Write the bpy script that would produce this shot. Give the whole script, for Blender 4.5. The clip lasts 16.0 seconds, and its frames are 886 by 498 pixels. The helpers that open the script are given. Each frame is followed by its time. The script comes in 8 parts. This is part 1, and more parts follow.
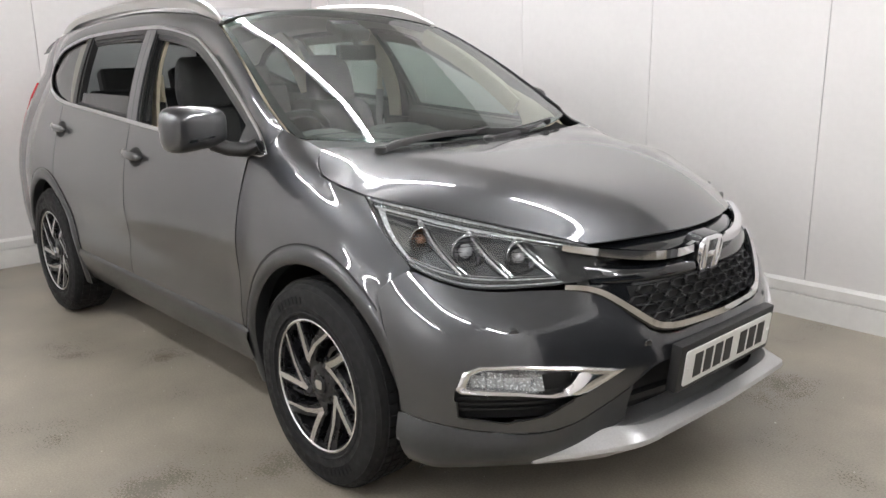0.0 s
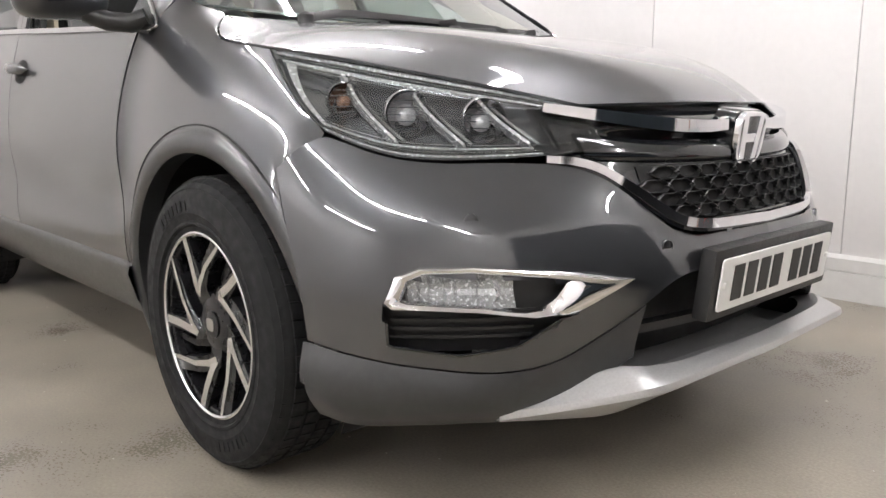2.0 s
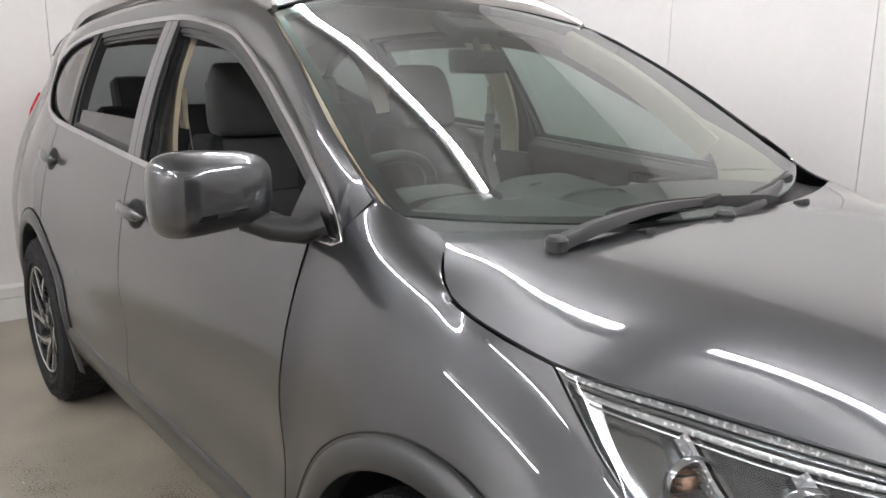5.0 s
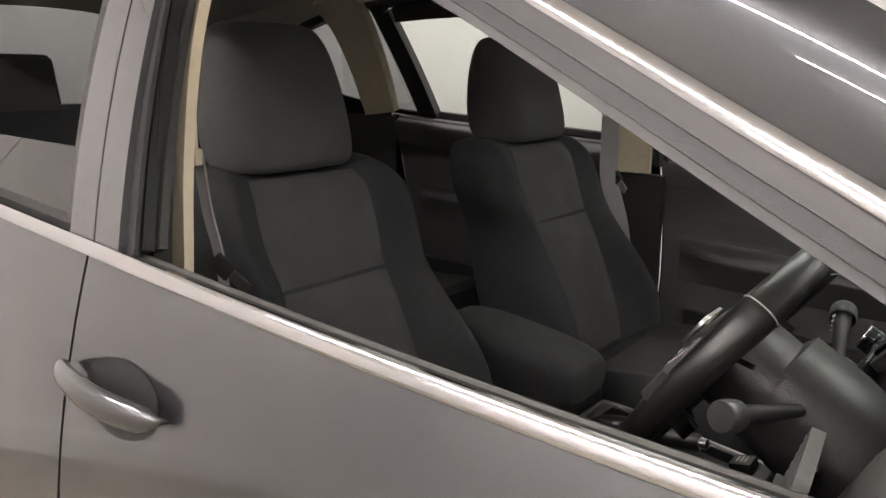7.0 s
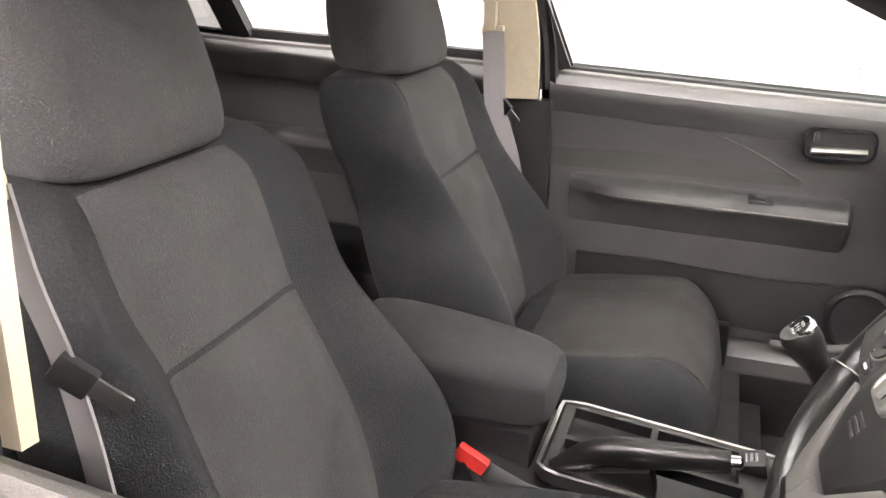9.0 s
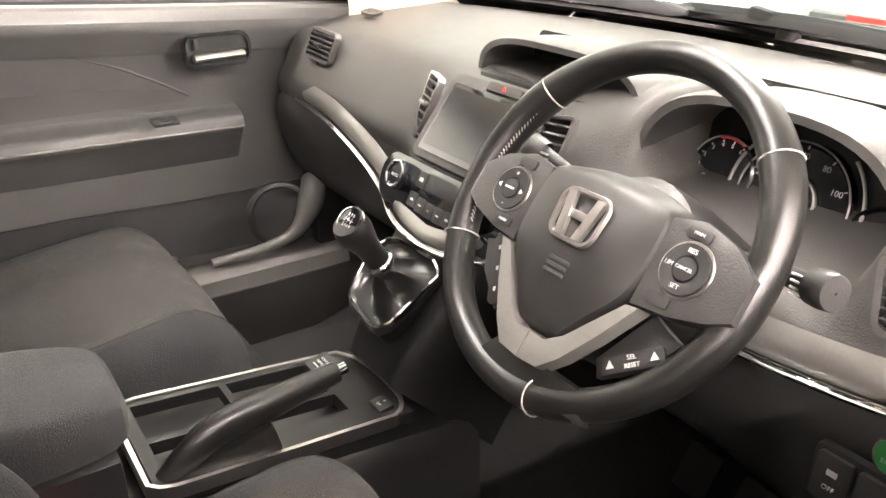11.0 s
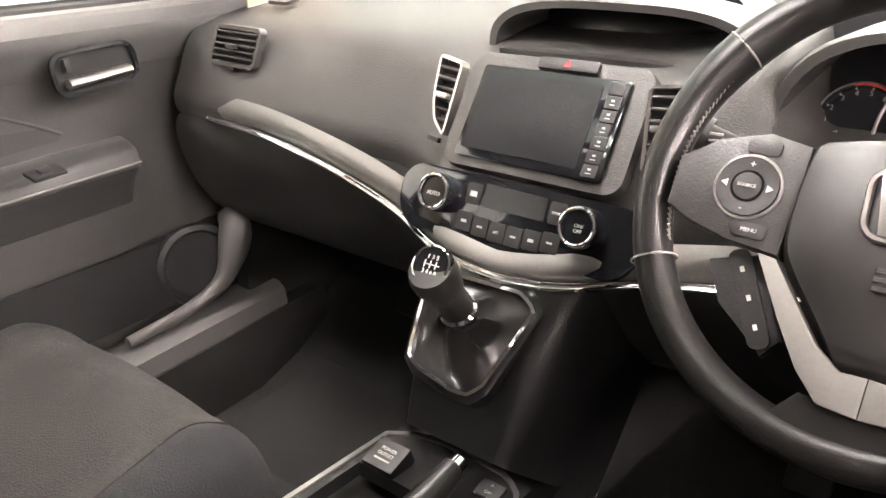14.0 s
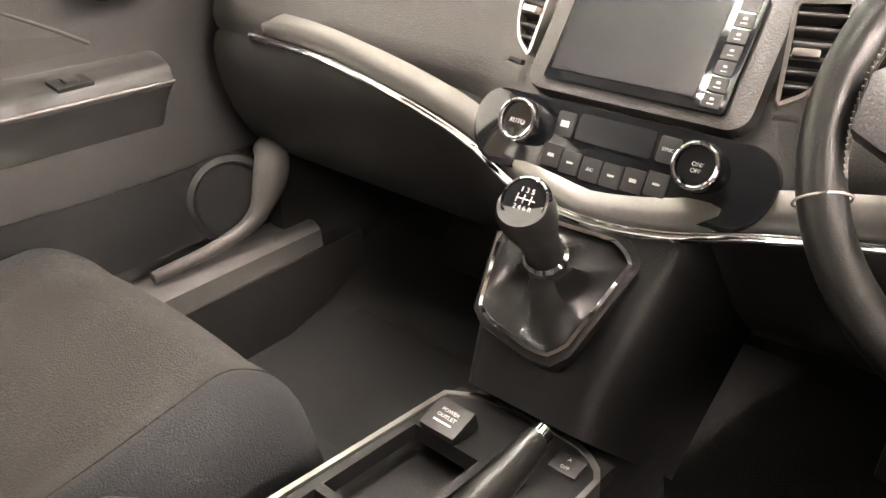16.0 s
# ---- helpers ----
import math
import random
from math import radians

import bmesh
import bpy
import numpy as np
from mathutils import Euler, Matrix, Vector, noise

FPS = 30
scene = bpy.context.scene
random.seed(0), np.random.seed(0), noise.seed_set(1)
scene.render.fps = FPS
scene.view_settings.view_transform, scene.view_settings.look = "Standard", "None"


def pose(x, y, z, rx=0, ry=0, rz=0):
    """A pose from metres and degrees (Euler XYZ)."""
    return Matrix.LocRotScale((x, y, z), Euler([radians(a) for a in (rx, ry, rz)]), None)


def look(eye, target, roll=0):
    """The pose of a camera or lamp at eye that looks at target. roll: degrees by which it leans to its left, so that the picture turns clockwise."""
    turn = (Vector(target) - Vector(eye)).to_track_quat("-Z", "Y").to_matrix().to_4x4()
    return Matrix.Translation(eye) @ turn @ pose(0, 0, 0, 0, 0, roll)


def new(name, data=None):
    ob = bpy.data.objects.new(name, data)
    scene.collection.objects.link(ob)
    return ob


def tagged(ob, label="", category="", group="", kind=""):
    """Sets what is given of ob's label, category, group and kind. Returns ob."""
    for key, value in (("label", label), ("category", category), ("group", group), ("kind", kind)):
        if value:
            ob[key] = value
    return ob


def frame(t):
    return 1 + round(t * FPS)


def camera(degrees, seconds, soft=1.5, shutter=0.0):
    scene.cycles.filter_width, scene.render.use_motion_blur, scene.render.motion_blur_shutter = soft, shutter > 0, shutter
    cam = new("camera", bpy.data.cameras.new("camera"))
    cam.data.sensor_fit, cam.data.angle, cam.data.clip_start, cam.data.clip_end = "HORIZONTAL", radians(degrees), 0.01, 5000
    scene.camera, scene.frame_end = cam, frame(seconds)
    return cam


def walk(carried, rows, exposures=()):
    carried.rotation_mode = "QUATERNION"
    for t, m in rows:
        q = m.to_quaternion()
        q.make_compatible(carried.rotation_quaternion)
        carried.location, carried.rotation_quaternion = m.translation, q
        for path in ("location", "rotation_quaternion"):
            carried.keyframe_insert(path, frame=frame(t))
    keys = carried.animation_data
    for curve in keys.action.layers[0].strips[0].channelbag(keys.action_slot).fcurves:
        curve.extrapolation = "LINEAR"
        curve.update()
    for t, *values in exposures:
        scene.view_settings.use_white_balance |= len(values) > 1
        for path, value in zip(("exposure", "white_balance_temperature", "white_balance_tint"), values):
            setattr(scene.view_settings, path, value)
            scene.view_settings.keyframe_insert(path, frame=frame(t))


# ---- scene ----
cam = camera(58.6, 16.0)
PATH = [
    (0, (2.06, -2.201, 1.399), (0.625, -0.892, 0.922), -0.8),
    (0.5, (1.929, -1.946, 1.348), (0.488, -0.645, 0.869), -0.7),
    (1, (1.771, -1.762, 1.219), (0.325, -0.457, 0.764), -0.5),
    (1.5, (1.692, -1.698, 0.999), (0.244, -0.38, 0.59), -0.3),
    (2, (1.712, -1.705, 0.869), (0.265, -0.372, 0.508), -0.2),
    (2.5, (1.721, -1.716, 0.84), (0.288, -0.363, 0.501), 0.0),
    (3, (1.712, -1.717, 0.838), (0.289, -0.357, 0.483), 0.4),
    (3.5, (1.638, -1.692, 0.975), (0.221, -0.338, 0.578), 1.0),
    (4, (1.485, -1.705, 1.243), (0.062, -0.372, 0.795), 1.6),
    (4.5, (1.251, -1.658, 1.35), (-0.206, -0.374, 0.872), 1.5),
    (5, (0.882, -1.561, 1.394), (-0.641, -0.344, 0.949), 0.5),
    (5.2, (0.709, -1.521, 1.389), (-0.835, -0.327, 0.951), -0.3),
    (7.3, (-0.743, -1.219, 1.347), (-1.885, 0.354, 0.874), 0.8),
    (7.5, (-0.8, -1.169, 1.347), (-1.922, 0.413, 0.858), 0.5),
    (8, (-0.876, -1.089, 1.366), (-1.95, 0.514, 0.84), -0.1),
    (8.5, (-0.949, -1.057, 1.379), (-1.903, 0.598, 0.786), 0.4),
    (9, (-1.08, -1.032, 1.367), (-1.708, 0.734, 0.67), 0.3),
    (9.5, (-1.186, -0.999, 1.324), (-1.378, 0.804, 0.479), 0.3),
    (10, (-1.263, -0.913, 1.289), (-0.985, 0.853, 0.392), 0.7),
    (10.2, (-1.286, -0.89, 1.293), (-0.822, 0.838, 0.399), 0.7),
    (12.3, (-1.508, -0.835, 1.349), (-0.066, 0.308, 0.565), -0.2),
    (12.5, (-1.492, -0.816, 1.339), (-0.032, 0.298, 0.548), -0.5),
    (13, (-1.432, -0.695, 1.309), (0.023, 0.389, 0.469), -2.0),
    (13.5, (-1.441, -0.549, 1.28), (-0.032, 0.565, 0.4), -3.0),
    (14, (-1.463, -0.454, 1.262), (-0.08, 0.697, 0.389), -3.2),
    (14.5, (-1.458, -0.41, 1.243), (-0.081, 0.764, 0.391), -2.8),
    (15, (-1.454, -0.391, 1.237), (-0.093, 0.79, 0.37), -2.2),
    (15.5, (-1.448, -0.365, 1.225), (-0.105, 0.803, 0.314), -1.4),
    (16, (-1.431, -0.342, 1.191), (-0.108, 0.808, 0.228), -0.6),
]
walk(cam, [(t, look(eye, target, roll)) for t, eye, target, roll in PATH], ((0, 0.07, 6350, 8), (1.5, 0.37, 6450, 10), (3.5, 0.37, 6450, 10), (5.2, 0.05, 6350, 9), (7.5, 1.15, 7000, 14), (8, 1.70, 6900, 15), (8.5, 2.08, 6900, 15), (9.5, 2.98, 7000, 18), (10.2, 3.14, 7150, 17), (12.3, 2.5, 7650, 22), (13.4, 2.5, 7400, 21), (14.1, 2.85, 7250, 20), (15.4, 2.95, 7450, 17), (16, 3.05, 7800, 19)))

# ---------------------------------------------------------------- light
world = bpy.data.worlds.new("world")
scene.world = world
world.use_nodes = True
world.node_tree.nodes["Background"].inputs[0].default_value = (1.0, 0.98, 0.95, 1)
world.node_tree.nodes["Background"].inputs[1].default_value = 0.05
scene.view_settings.exposure = 0.0


# ---------------------------------------------------------------- materials
def material(name, colour, rough=0.5, metal=0.0, coat=0.0, grain=0.0, grain_size=200.0, bump=0.0, bump_size=300.0,
             stain=0.0, stain_size=2.0, spec=0.5, random_amount=0.0, sheen=0.0, coat_rough=0.03):
    m = bpy.data.materials.new(name)
    m.use_nodes = True
    nt = m.node_tree
    b = nt.nodes["Principled BSDF"]
    b.inputs["Base Color"].default_value = (*colour, 1)
    b.inputs["Roughness"].default_value = rough
    b.inputs["Metallic"].default_value = metal
    b.inputs["Coat Weight"].default_value = coat
    b.inputs["Coat Roughness"].default_value = coat_rough
    b.inputs["Specular IOR Level"].default_value = spec
    b.inputs["Sheen Weight"].default_value = sheen
    tc = nt.nodes.new("ShaderNodeTexCoord")
    last = None

    def mix_value(prev, size, amount, detail):
        n = nt.nodes.new("ShaderNodeTexNoise")
        n.inputs["Scale"].default_value = size
        n.inputs["Detail"].default_value = detail
        nt.links.new(tc.outputs["Object"], n.inputs["Vector"])
        r = nt.nodes.new("ShaderNodeMapRange")
        r.inputs[1].default_value, r.inputs[2].default_value = 0.3, 0.7
        r.inputs[3].default_value, r.inputs[4].default_value = 1 - amount, 1 + amount
        nt.links.new(n.outputs["Fac"], r.inputs[0])
        if prev is None:
            return r.outputs[0]
        mu = nt.nodes.new("ShaderNodeMath")
        mu.operation = "MULTIPLY"
        nt.links.new(prev, mu.inputs[0])
        nt.links.new(r.outputs[0], mu.inputs[1])
        return mu.outputs[0]

    if grain:
        last = mix_value(last, grain_size, grain, 3)
    if stain:
        last = mix_value(last, stain_size, stain, 5)
    if last is not None:
        mc = nt.nodes.new("ShaderNodeMix")
        mc.data_type = "RGBA"
        mc.blend_type = "MULTIPLY"
        mc.inputs[0].default_value = 1
        mc.inputs[6].default_value = (*colour, 1)
        nt.links.new(last, mc.inputs[7])
        nt.links.new(mc.outputs[2], b.inputs["Base Color"])
        rr = nt.nodes.new("ShaderNodeMath")
        rr.operation = "MULTIPLY"
        rr.inputs[1].default_value = rough
        nt.links.new(last, rr.inputs[0])
        nt.links.new(rr.outputs[0], b.inputs["Roughness"])
    if bump:
        n = nt.nodes.new("ShaderNodeTexNoise")
        n.inputs["Scale"].default_value = bump_size
        n.inputs["Detail"].default_value = 2
        nt.links.new(tc.outputs["Object"], n.inputs["Vector"])
        bp = nt.nodes.new("ShaderNodeBump")
        bp.inputs["Strength"].default_value = bump
        bp.inputs["Distance"].default_value = 0.002
        nt.links.new(n.outputs["Fac"], bp.inputs["Height"])
        nt.links.new(bp.outputs["Normal"], b.inputs["Normal"])
    return m


def glass(name, tint, rough=0.0, base=0.08):
    """Thin panes: mostly straight through with a tint, and a mirror gloss that grows towards grazing views."""
    m = bpy.data.materials.new(name)
    m.use_nodes = True
    nt = m.node_tree
    nt.nodes.remove(nt.nodes["Principled BSDF"])
    tr = nt.nodes.new("ShaderNodeBsdfTransparent")
    tr.inputs[0].default_value = (*tint, 1)
    gl = nt.nodes.new("ShaderNodeBsdfGlossy")
    gl.inputs["Roughness"].default_value = rough
    lw = nt.nodes.new("ShaderNodeLayerWeight")
    lw.inputs[0].default_value = 0.5
    pw = nt.nodes.new("ShaderNodeMath")
    pw.operation = "POWER"
    pw.inputs[1].default_value = 4.6
    nt.links.new(lw.outputs["Facing"], pw.inputs[0])
    ml = nt.nodes.new("ShaderNodeMath")
    ml.operation = "MULTIPLY_ADD"
    ml.inputs[1].default_value = 1.0 - base
    ml.inputs[2].default_value = base
    nt.links.new(pw.outputs[0], ml.inputs[0])
    mx = nt.nodes.new("ShaderNodeMixShader")
    nt.links.new(ml.outputs[0], mx.inputs[0])
    nt.links.new(tr.outputs[0], mx.inputs[1])
    nt.links.new(gl.outputs[0], mx.inputs[2])
    nt.links.new(mx.outputs[0], nt.nodes["Material Output"].inputs[0])
    return m


def glow(name, colour, strength):
    m = bpy.data.materials.new(name)
    m.use_nodes = True
    b = m.node_tree.nodes["Principled BSDF"]
    b.inputs["Base Color"].default_value = (0.9, 0.9, 0.9, 1)
    b.inputs["Emission Color"].default_value = (*colour, 1)
    b.inputs["Emission Strength"].default_value = strength
    return m


M_PAINT = material("grey_metallic_paint", (0.041, 0.043, 0.048), 0.37, 0.80, coat=1.0, grain=0.10, grain_size=900, spec=0.5, coat_rough=0.012)
M_PAINT.node_tree.nodes["Principled BSDF"].inputs["Coat IOR"].default_value = 1.8
M_CLAD = material("grey_plastic_cladding", (0.029, 0.030, 0.031), 0.34, 0.2, grain=0.08, grain_size=60, bump=0.05, bump_size=900, coat=0.3)
M_BLACKGLOSS = material("black_gloss_plastic", (0.008, 0.009, 0.011), 0.07, 0.0, coat=0.6, grain=0.1, grain_size=12)
M_BLACK = material("black_plastic", (0.013, 0.013, 0.0135), 0.45, 0.0, grain=0.12, grain_size=80, bump=0.15, bump_size=700)
M_DARK = material("dark_plastic_and_shade", (0.008, 0.008, 0.008), 0.8, 0.0, grain=0.1, grain_size=20)
M_CHROME = material("chrome", (0.80, 0.80, 0.82), 0.05, 1.0)
M_WINTRIM = material("bright_window_trim", (0.50, 0.50, 0.51), 0.14, 1.0)
M_SATIN = material("satin_silver", (0.60, 0.59, 0.575), 0.30, 1.0)
M_SILVER = material("silver_painted_trim", (0.20, 0.195, 0.185), 0.40, 0.6, grain=0.05, grain_size=300)
M_PAD = material("airbag_cover_plastic", (0.015, 0.0147, 0.0144), 0.42, 0.0, grain=0.08, grain_size=25, bump=0.08, bump_size=1100)
M_SKID = material("silver_painted_plastic", (0.50, 0.50, 0.50), 0.32, 0.5, grain=0.06, grain_size=200)
M_TYRE = material("tyre_rubber", (0.010, 0.010, 0.0105), 0.75, 0.0, spec=0.25, grain=0.2, grain_size=40, bump=0.2, bump_size=400)
M_RIMBLACK = material("gloss_black_alloy", (0.008, 0.008, 0.009), 0.28, 0.0, coat=0.15, spec=0.3, grain=0.1, grain_size=30)
M_RIMCUT = material("diamond_cut_alloy", (0.72, 0.72, 0.72), 0.22, 1.0, grain=0.06, grain_size=400)
M_WSCREEN = glass("windscreen_glass", (0.53, 0.66, 0.62), base=0.17)
M_SIDEGLASS = glass("side_glass", (0.70, 0.775, 0.735))
M_PRIVACY = glass("privacy_glass", (0.26, 0.28, 0.28), base=0.12)
M_LENS = glass("clear_lens", (0.93, 0.94, 0.94), base=0.06)
M_LAMPWHITE = material("lamp_reflector_white", (0.50, 0.51, 0.52), 0.24, 0.55, grain=0.25, grain_size=160)
M_LAMPHOUSE = material("clear_lamp_housing", (0.17, 0.175, 0.185), 0.20, 0.75, grain=0.2, grain_size=60)
M_LAMPDARK = material("dark_chrome", (0.30, 0.31, 0.32), 0.15, 0.9)
M_BULB = material("clear_bulb", (0.55, 0.57, 0.60), 0.06, 0.5, coat=1.0)
M_AMBER = material("amber_bulb", (0.42, 0.24, 0.16), 0.12, 0.6, coat=0.6)
M_RED = material("red_lamp_lens", (0.55, 0.02, 0.03), 0.12, 0.0, coat=0.5)
M_PLATE = material("plate_white", (0.82, 0.82, 0.80), 0.35, grain=0.03, grain_size=20)
M_INK = material("plate_black", (0.012, 0.012, 0.013), 0.45)
M_SOFT = material("soft_black_dash", (0.050, 0.0485, 0.0465), 0.47, 0.0, grain=0.14, grain_size=480, bump=0.35, bump_size=520, stain=0.10, stain_size=5)
M_HARD = material("hard_black_trim", (0.030, 0.0295, 0.029), 0.34, 0.0, grain=0.14, grain_size=500, bump=0.22, bump_size=560, stain=0.14, stain_size=6)
# the hard black trim again, darkened for the shade low between the seats
M_HARDSHADE = material("shaded_hard_black_trim", (0.0075, 0.0075, 0.0078), 0.40, 0.0, grain=0.12, grain_size=500, bump=0.22, bump_size=560, stain=0.14, stain_size=6)
M_WIPER = material("grey_black_wiper", (0.030, 0.030, 0.031), 0.42, 0.0, grain=0.1, grain_size=300)
M_SEAL = material("grey_rubber_seal", (0.028, 0.0265, 0.026), 0.42, 0.0, grain=0.12, grain_size=300, bump=0.1, bump_size=900)
M_LEATHER = material("black_leather", (0.009, 0.0088, 0.0085), 0.33, 0.0, grain=0.12, grain_size=120, bump=0.14, bump_size=700, stain=0.06, stain_size=14)
M_CLOTH = material("black_seat_cloth", (0.029, 0.029, 0.0285), 0.92, 0.0, grain=0.38, grain_size=420, bump=0.9, bump_size=480, stain=0.38, stain_size=7, sheen=0.05)
M_CLOTHSIDE = material("black_bolster_cloth", (0.0145, 0.0155, 0.0165), 0.9, 0.0, grain=0.30, grain_size=450, bump=0.7, bump_size=520, stain=0.28, stain_size=6, sheen=0.03)
M_BOLSTER = material("blue_black_bolster_cloth", (0.0098, 0.0108, 0.0120), 0.92, 0.0, grain=0.30, grain_size=450, bump=0.7, bump_size=520, stain=0.28, stain_size=6)
# seat cloth with the shade low in the cabin put into its colour
M_CUSHIONSHADE = material("shaded_cushion_cloth", (0.0155, 0.0142, 0.0125), 0.92, 0.0, grain=0.36, grain_size=420, bump=0.8, bump_size=480, stain=0.35, stain_size=7, sheen=0.03)
M_CARPET = material("black_carpet", (0.018, 0.018, 0.018), 0.97, 0.0, grain=0.35, grain_size=500, bump=0.8, bump_size=700)
# black door plastic, its colour lifted to include the lens haze over it
M_DOORHAZE = material("haze_lifted_door_plastic", (0.064, 0.063, 0.062), 0.42, 0.0, grain=0.12, grain_size=500, bump=0.25, bump_size=560, stain=0.10, stain_size=5)
# lit copy of the door plastic: lamp light on upward edges put into the colour
M_DOORLIT = material("lit_door_plastic", (0.105, 0.102, 0.098), 0.45, 0.0, grain=0.10, grain_size=500, bump=0.25, bump_size=560)
M_BEIGE = material("beige_trim", (0.53, 0.465, 0.345), 0.75, 0.0, grain=0.05, grain_size=60, bump=0.15, bump_size=900)
M_LINING = material("grey_headlining", (0.50, 0.47, 0.42), 0.95, 0.0, grain=0.08, grain_size=500, bump=0.3, bump_size=900)
M_BELT = material("seat_belt_webbing", (0.21, 0.20, 0.205), 0.7, 0.0, grain=0.2, grain_size=1200, bump=0.4, bump_size=1500)
M_SCREEN = material("switched_off_screen", (0.012, 0.013, 0.015), 0.22, 0.0, spec=0.6, grain=0.05, grain_size=6)
M_REDPLASTIC = material("red_plastic", (0.62, 0.035, 0.03), 0.4, 0.0, grain=0.05, grain_size=40)
M_GREEN = material("green_plastic", (0.02, 0.28, 0.07), 0.3, 0.0, coat=0.3)
M_LETTER = material("white_marking", (0.50, 0.50, 0.49), 0.55)
M_WALL = material("white_wall_panel", (0.70, 0.68, 0.67), 0.42, 0.0, grain=0.015, grain_size=30, stain=0.025, stain_size=1.3, bump=0.04, bump_size=25)
M_SKIRT = material("white_skirting", (0.74, 0.73, 0.71), 0.45, grain=0.03, grain_size=20, stain=0.03)
M_FLOOR = material("painted_concrete_floor", (0.30, 0.27, 0.22), 0.36, 0.0, grain=0.16, grain_size=130, stain=0.32, stain_size=1.6, bump=0.08, bump_size=150)
M_CEIL = material("white_ceiling", (0.72, 0.71, 0.69), 0.7, grain=0.02, grain_size=20, stain=0.02)
M_TUBE = glow("lamp_diffuser_glow", (1.0, 0.975, 0.985), 92.0)
M_HOUSING = material("lamp_housing", (0.7, 0.7, 0.7), 0.4)


# ---------------------------------------------------------------- mesh tools
def spline(keys):
    """Smooth curve through (parameter, value...) keys."""
    ts = np.array([k[0] for k in keys], float)
    vs = np.array([k[1:] for k in keys], float)
    n = len(ts)
    d = np.zeros_like(vs)
    for i in range(n):
        a, b = max(i - 1, 0), min(i + 1, n - 1)
        d[i] = (vs[b] - vs[a]) / (ts[b] - ts[a])

    def f(t):
        t = min(max(t, ts[0]), ts[-1])
        i = min(max(int(np.searchsorted(ts, t)) - 1, 0), n - 2)
        h = ts[i + 1] - ts[i]
        u = (t - ts[i]) / h
        r = ((2 * u ** 3 - 3 * u * u + 1) * vs[i] + (u ** 3 - 2 * u * u + u) * h * d[i]
             + (-2 * u ** 3 + 3 * u * u) * vs[i + 1] + (u ** 3 - u * u) * h * d[i + 1])
        return r if len(r) > 1 else float(r[0])
    return f


def through_points(points):
    """Spline over 0..1 through points spaced by their distance."""
    p = [Vector(q) for q in points]
    s = [0.0]
    for a, b in zip(p, p[1:]):
        s.append(s[-1] + (b - a).length)
    return spline([(v / s[-1], *q) for v, q in zip(s, p)])


def steps(a, b, n):
    return [a + (b - a) * i / n for i in range(n + 1)]


def grid(fn, us, vs, keep=None):
    bm = bmesh.new()
    rows = [[bm.verts.new(fn(u, v)) for v in vs] for u in us]
    for i in range(len(us) - 1):
        for j in range(len(vs) - 1):
            if keep and not keep((us[i] + us[i + 1]) / 2, (vs[j] + vs[j + 1]) / 2):
                continue
            bm.faces.new((rows[i][j], rows[i + 1][j], rows[i + 1][j + 1], rows[i][j + 1]))
    for v in [v for v in bm.verts if not v.link_faces]:
        bm.verts.remove(v)
    return bm


def ring_sweep(points, section, closed=False, up=(0, 0, 1), scale=None, caps=True):
    """Sweep a closed 2D section (side, up) along points."""
    p = [Vector(q) for q in points]
    n = len(p)
    bm = bmesh.new()
    rows = []
    for i in range(n):
        a = p[i - 1] if closed or i else p[0]
        b = p[(i + 1) % n] if closed or i < n - 1 else p[-1]
        t = (b - a).normalized()
        side = t.cross(Vector(up))
        side = side.normalized() if side.length > 1e-6 else Vector((1, 0, 0))
        upv = side.cross(t)
        k = scale(i / max(n - 1, 1)) if scale else 1.0
        rows.append([bm.verts.new(p[i] + side * s * k + upv * w * k) for s, w in section])
    m = len(section)
    for i in range(n if closed else n - 1):
        for j in range(m):
            bm.faces.new((rows[i][j], rows[i][(j + 1) % m], rows[(i + 1) % n][(j + 1) % m], rows[(i + 1) % n][j]))
    if caps and not closed:
        bm.faces.new(list(reversed(rows[0])))
        bm.faces.new(rows[-1])
    bmesh.ops.recalc_face_normals(bm, faces=bm.faces)
    return bm


def circle(r, n=10, ry=None):
    return [(r * math.cos(2 * math.pi * i / n), (ry or r) * math.sin(2 * math.pi * i / n)) for i in range(n)]


def rect(w, h):
    return [(-w / 2, -h / 2), (w / 2, -h / 2), (w / 2, h / 2), (-w / 2, h / 2)]


def rounded_outline(w, h, r, n=5):
    out = []
    for cx, cy, a0 in ((w / 2 - r, h / 2 - r, 0), (-w / 2 + r, h / 2 - r, 90), (-w / 2 + r, -h / 2 + r, 180), (w / 2 - r, -h / 2 + r, 270)):
        for i in range(n + 1):
            a = radians(a0 + 90 * i / n)
            out.append((cx + r * math.cos(a), cy + r * math.sin(a)))
    return out


def box(sx, sy, sz, m=None, bevel=0.0, segments=2):
    bm = bmesh.new()
    bmesh.ops.create_cube(bm, size=1.0)
    bmesh.ops.scale(bm, vec=(sx, sy, sz), verts=bm.verts)
    if bevel:
        bmesh.ops.bevel(bm, geom=list(bm.edges), offset=bevel, segments=segments, profile=0.7, affect="EDGES")
    if m is not None:
        bmesh.ops.transform(bm, matrix=m, verts=bm.verts)
    return bm


